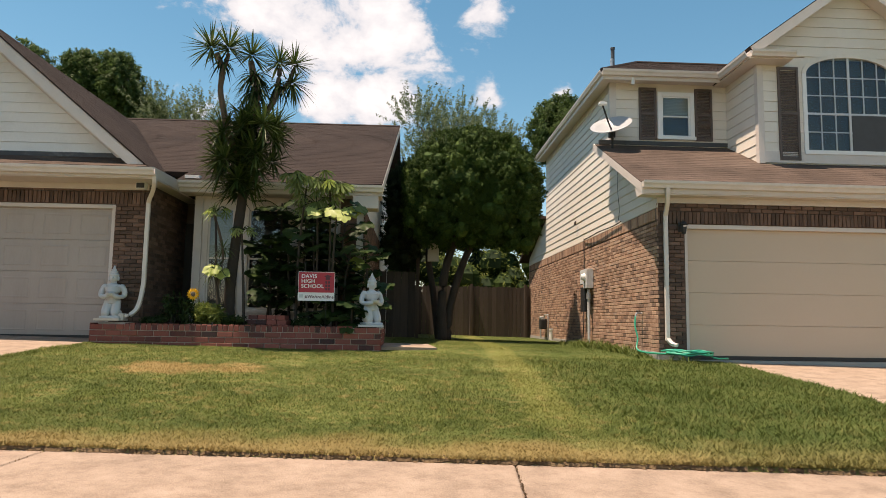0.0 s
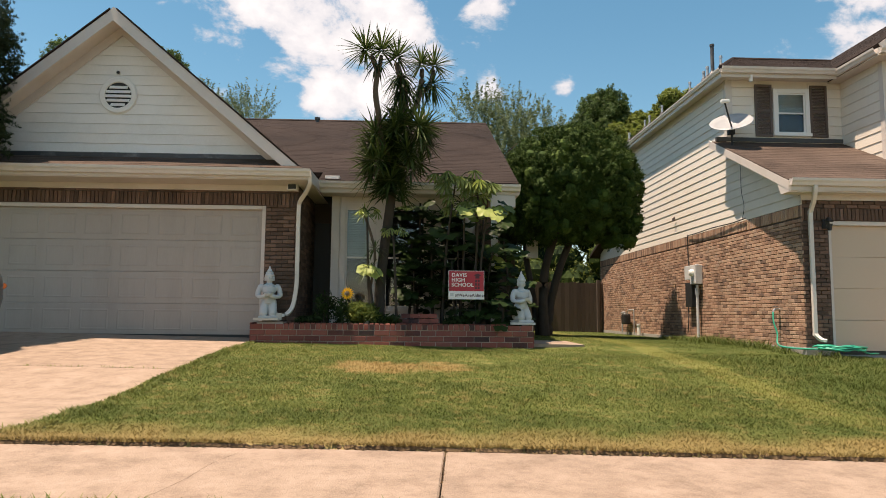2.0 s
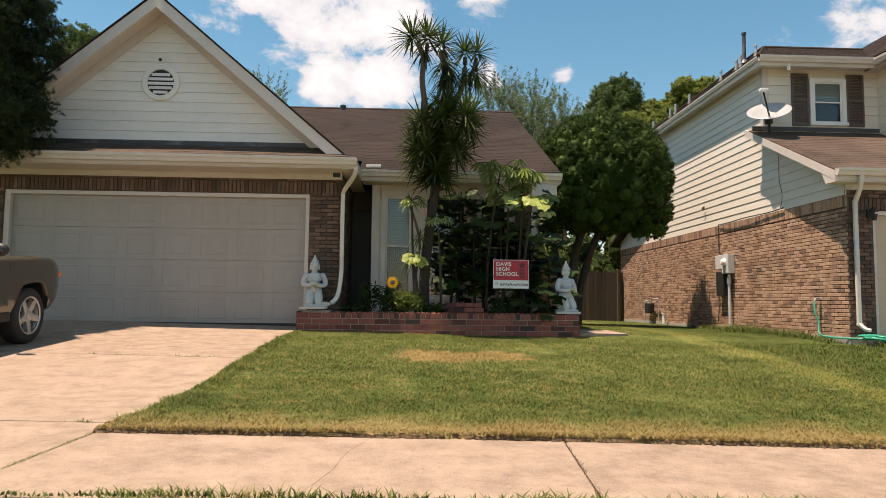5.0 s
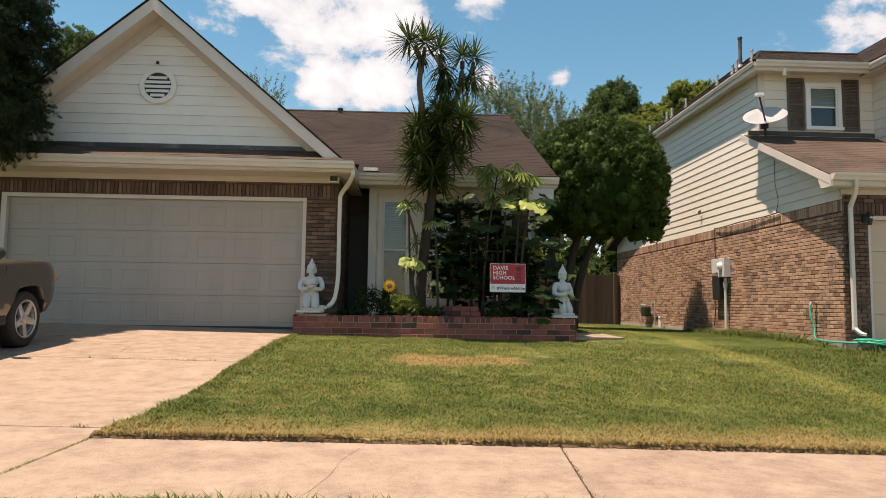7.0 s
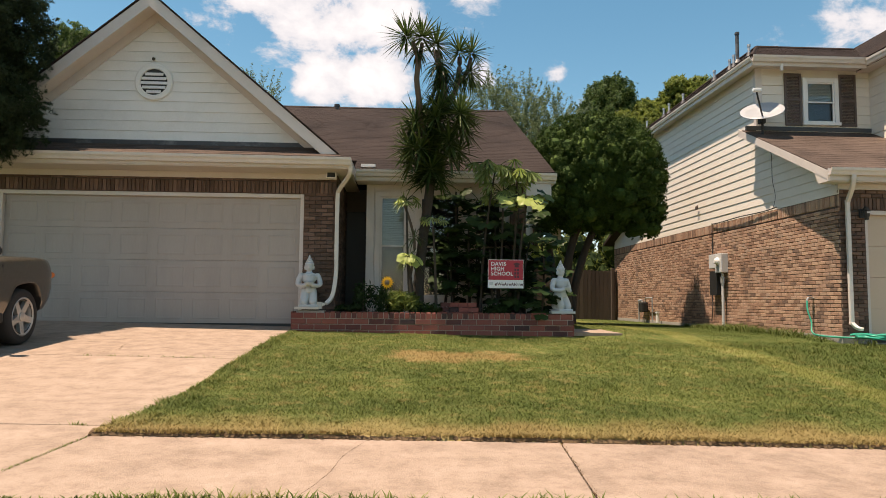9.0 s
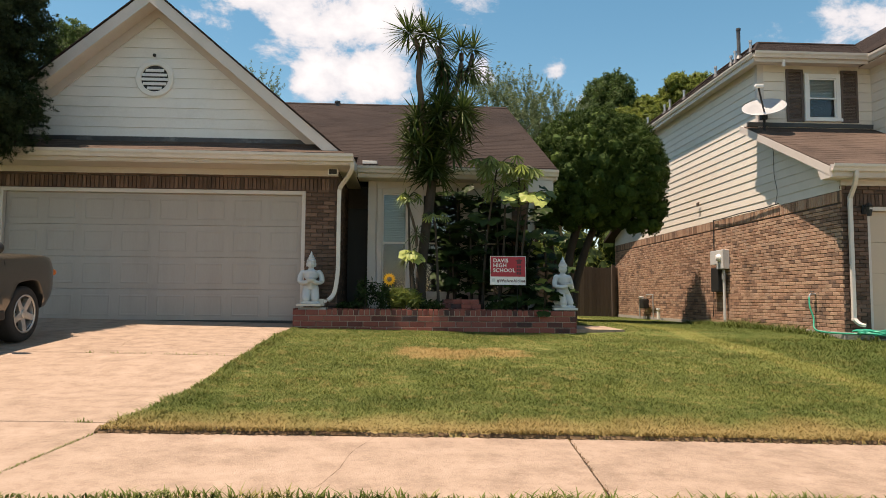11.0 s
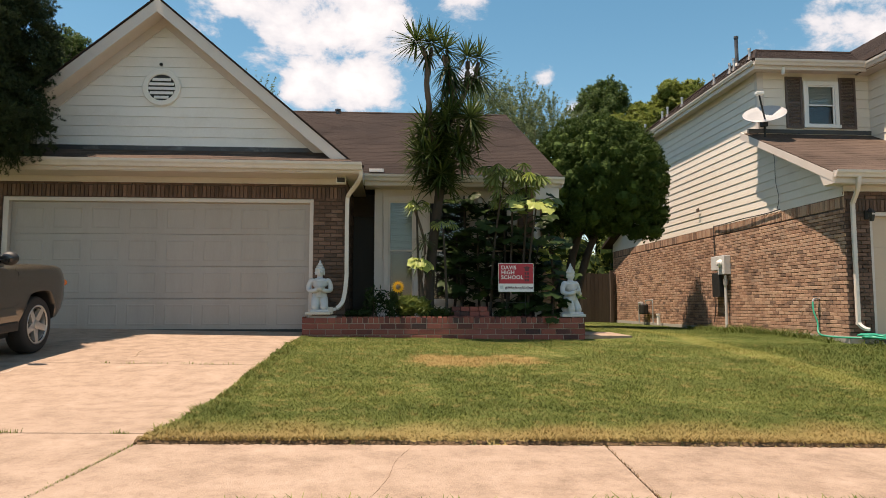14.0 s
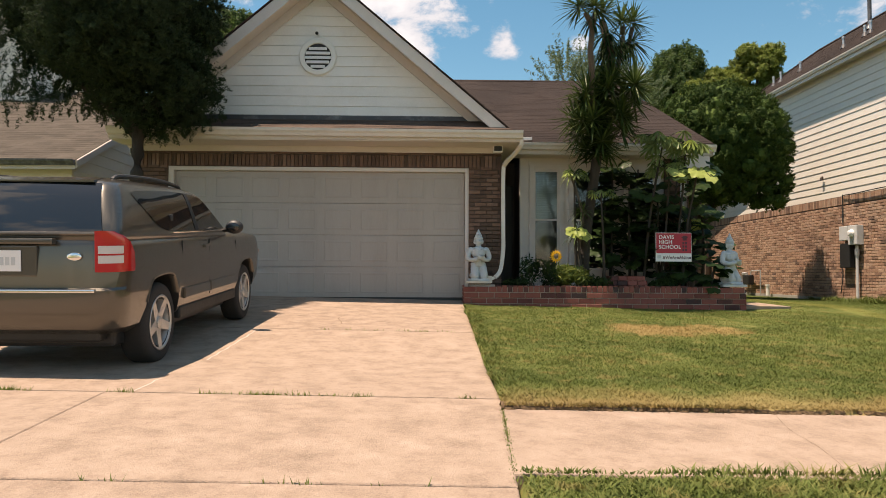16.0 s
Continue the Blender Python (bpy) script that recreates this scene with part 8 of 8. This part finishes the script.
def joint_weeds(name, x0, x1, y, count, seed, label, y1=None, tall=0.05, tufts=14):
    """Tufts along the joint from (x0, y) to (x1, y1)."""
    r = np.random.RandomState(seed)
    verts, faces = [], []
    y1 = y if y1 is None else y1
    spots = r.uniform(0, 1, tufts)
    length = math.hypot(x1 - x0, y1 - y)
    for k in range(count):
        f = spots[r.randint(tufts)] + r.normal(0, 0.05) / length
        if not 0 < f < 1:
            continue
        x = x0 + (x1 - x0) * f + (r.normal(0, 0.008) if y1 != y else 0)
        yy = y + (y1 - y) * f + (r.normal(0, 0.008) if y1 == y else 0)
        a, h = r.uniform(0, 6.28), r.uniform(0.015, tall)
        z = level(x, yy) - 0.01
        dx, dy = math.cos(a), math.sin(a)
        i = len(verts)
        verts += [(x - dy * 0.004, yy + dx * 0.004, z), (x + dy * 0.004, yy - dx * 0.004, z), (x + dx * h * 0.6, yy + dy * h * 0.6, z + h)]
        faces.append((i, i + 1, i + 2))
    tagged(new(name, mesh_from(name, verts, faces, SHRUBLEAF if tall > 0.02 else THATCH)), label, "weeds", kind="stuff")


joint_weeds("joint_weeds", -8.6, -5.1, 4.61, 520, 510, "small weeds growing in the driveway joint")
joint_weeds("joint_weeds", -6.9, -5.05, 7.848, 130, 511, "small weeds growing in the driveway joint")
joint_weeds("joint_weeds", -7.0, -5.5, 2.87, 30, 513, "small weeds growing in the driveway joint")
joint_weeds("joint_weeds", -2.195, -2.095, 3.05, 110, 514, "small weeds growing in the pavement joint", 4.36, 0.018, 20)
joint_weeds("joint_weeds", 0.71, 0.81, 3.05, 110, 515, "small weeds growing in the pavement joint", 4.36, 0.018, 20)
joint_weeds("joint_weeds", -5.145, -5.045, 2.9, 420, 516, "grass growing in the joint beside driveway", 4.45, 0.022, 60)

# ---------------- bricks, the last in the file ----------------
BOXES = {}


def brick_mesh(w, h, d, mat):
    """A brick's face block with eased edges: width along x, depth along y (out = -y)."""
    key = (round(w, 3), round(h, 3), d, mat.name)
    if key not in BOXES:
        e = 0.004
        v = [(0, 0, 0), (w, 0, 0), (w, 0, h), (0, 0, h), (0, -d + e, 0), (w, -d + e, 0), (w, -d + e, h), (0, -d + e, h), (e, -d, e), (w - e, -d, e), (w - e, -d, h - e), (e, -d, h - e)]
        f = [(8, 9, 10, 11), (4, 5, 9, 8), (5, 6, 10, 9), (6, 7, 11, 10), (7, 4, 8, 11), (0, 1, 5, 4), (1, 2, 6, 5), (2, 3, 7, 6), (3, 0, 4, 7)]
        BOXES[key] = (mesh_from("brick", v, f, mat), v, f)
    return BOXES[key]


def lay(parent, at, along, up, out, spots, mat, depth=0.022, singles=300, near=None):
    """spots: (u, v, width, height) on the face; the ones nearest to the point near become parts, the rest one joined part."""
    m = Matrix((Vector(along), -Vector(out), Vector(up))).transposed().to_4x4()
    m.translation = Vector(at)
    if near is not None and len(spots) > singles:
        spots = sorted(spots, key=lambda s: (m @ Vector((s[0], 0, s[1])) - Vector(near)).length)
    r = random.Random(len(spots))
    verts, faces = [], []
    for k, (u, v, w, h) in enumerate(spots):
        me, bv, bf = brick_mesh(w, h, depth, mat)
        if k < singles:
            ob = part("brick", me, mat, parent)
            ob.matrix_basis = m @ Matrix.Translation((u, r.uniform(-0.002, 0.002), v))
        else:
            i = len(verts)
            dy = r.uniform(-0.002, 0.002)
            verts += [m @ Vector((u + a, b + dy, v + c)) for a, b, c in bv]
            faces += [tuple(i + j for j in f) for f in bf]
    if verts:
        ob = part("brick_rest", mesh_from("brick_rest", verts, faces, mat), mat, parent)
        ob["kind"] = "stuff"


def courses(u0, u1, v0, v1, bw=0.20, bh=0.068, joint=0.010):
    out = []
    k, v = 0, v0
    while v + bh * 0.5 < v1:
        h = min(bh - joint, v1 - v)
        u = u0 - (bw / 2 if k % 2 else 0)
        while u < u1 - 0.01:
            a, b = max(u, u0), min(u + bw - joint, u1)
            if b - a > 0.02:
                out.append((a, v, b - a, h))
            u += bw
        v += bh
        k += 1
    return out


def soldiers(u0, u1, v0, v1, bw=0.068, joint=0.010):
    out = []
    u = u0
    while u < u1 - 0.02:
        out.append((u, v0, min(bw - joint, u1 - u), v1 - v0 - joint))
        u += bw
    return out


X, Y, Z = Vector((1, 0, 0)), Vector((0, 1, 0)), Vector((0, 0, 1))
# planter: rowlock on top, stretchers below
front = courses(0.0, PX1 - PX0, 0.0, 0.27, 0.25, 0.0905, 0.012) + soldiers(0.54, PX1 - PX0 - 0.43, 0.272, 0.375, 0.086, 0.013) + courses(0.0, 0.53, 0.272, 0.37, 0.205, 0.098, 0.013) + courses(PX1 - PX0 - 0.425, PX1 - PX0, 0.272, 0.37, 0.205, 0.098, 0.013)
lay(planter, (PX0, PY + 0.012, 0.455), X, Z, -Y, front, BRICKRED, 0.016)
lay(planter, (PX0 + 0.012, 11.3, 0.455), -Y, Z, -X, courses(0.0, 0.4, 0.0, 0.375, 0.205, 0.068, 0.013), BRICKRED, 0.016)
lay(planter, (PX1 - 0.012, PY, 0.455), Y, Z, X, courses(0.0, 1.38, 0.0, 0.36, 0.205, 0.068, 0.013), BRICKRED, 0.016)
tops = soldiers(0.54, PX1 - PX0 - 0.43, 0.0, 0.09, 0.086, 0.013)
lay(planter, (PX0, PY, 0.815), X, Y, Z, tops, BRICKRED, 0.016)
# garage front
lay(house, (GX1 - 0.54, GY + 0.025, 0.46), X, Z, -Y, courses(0, 0.54, 0, 2.36, 0.20, 0.068), BRICKDARK)
lay(house, (GX0, GY + 0.025, 0.46), X, Z, -Y, courses(0, 0.53, 0, 2.36, 0.20, 0.068), BRICKDARK)
lay(house, (GX0, GY + 0.025, 2.81), X, Z, -Y, soldiers(0, GX1 - GX0, 0, 0.205), BRICKDARK)
lay(house, (GX0, GY + 0.025, 3.02), X, Z, -Y, courses(0, GX1 - GX0, 0, 0.06, 0.20, 0.068), BRICKDARK)
lay(house, (GX1, GY + 0.0, 0.6), Y, Z, X, courses(0, 1.9, 0, 2.5, 0.20, 0.068), BRICKDARK, 0.01, 0)
lay(house, (-1.22, FY - 0.055, 0.46), X, Z, -Y, courses(0, 0.29, 0, 2.68, 0.20, 0.068), BRICKDARK, 0.015)
lay(house, (-0.80, 12.25, 0.46), Y, Z, X, courses(0, 5.2, 0, 2.5, 0.20, 0.068), BRICKDARK, 0.03, 0)
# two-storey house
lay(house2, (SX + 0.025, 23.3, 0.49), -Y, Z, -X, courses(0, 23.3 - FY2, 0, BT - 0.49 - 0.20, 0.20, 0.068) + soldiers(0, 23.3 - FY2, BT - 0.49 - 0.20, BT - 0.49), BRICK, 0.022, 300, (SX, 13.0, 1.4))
# shaded front takes the darker brick, the side keeps the lit tan tone
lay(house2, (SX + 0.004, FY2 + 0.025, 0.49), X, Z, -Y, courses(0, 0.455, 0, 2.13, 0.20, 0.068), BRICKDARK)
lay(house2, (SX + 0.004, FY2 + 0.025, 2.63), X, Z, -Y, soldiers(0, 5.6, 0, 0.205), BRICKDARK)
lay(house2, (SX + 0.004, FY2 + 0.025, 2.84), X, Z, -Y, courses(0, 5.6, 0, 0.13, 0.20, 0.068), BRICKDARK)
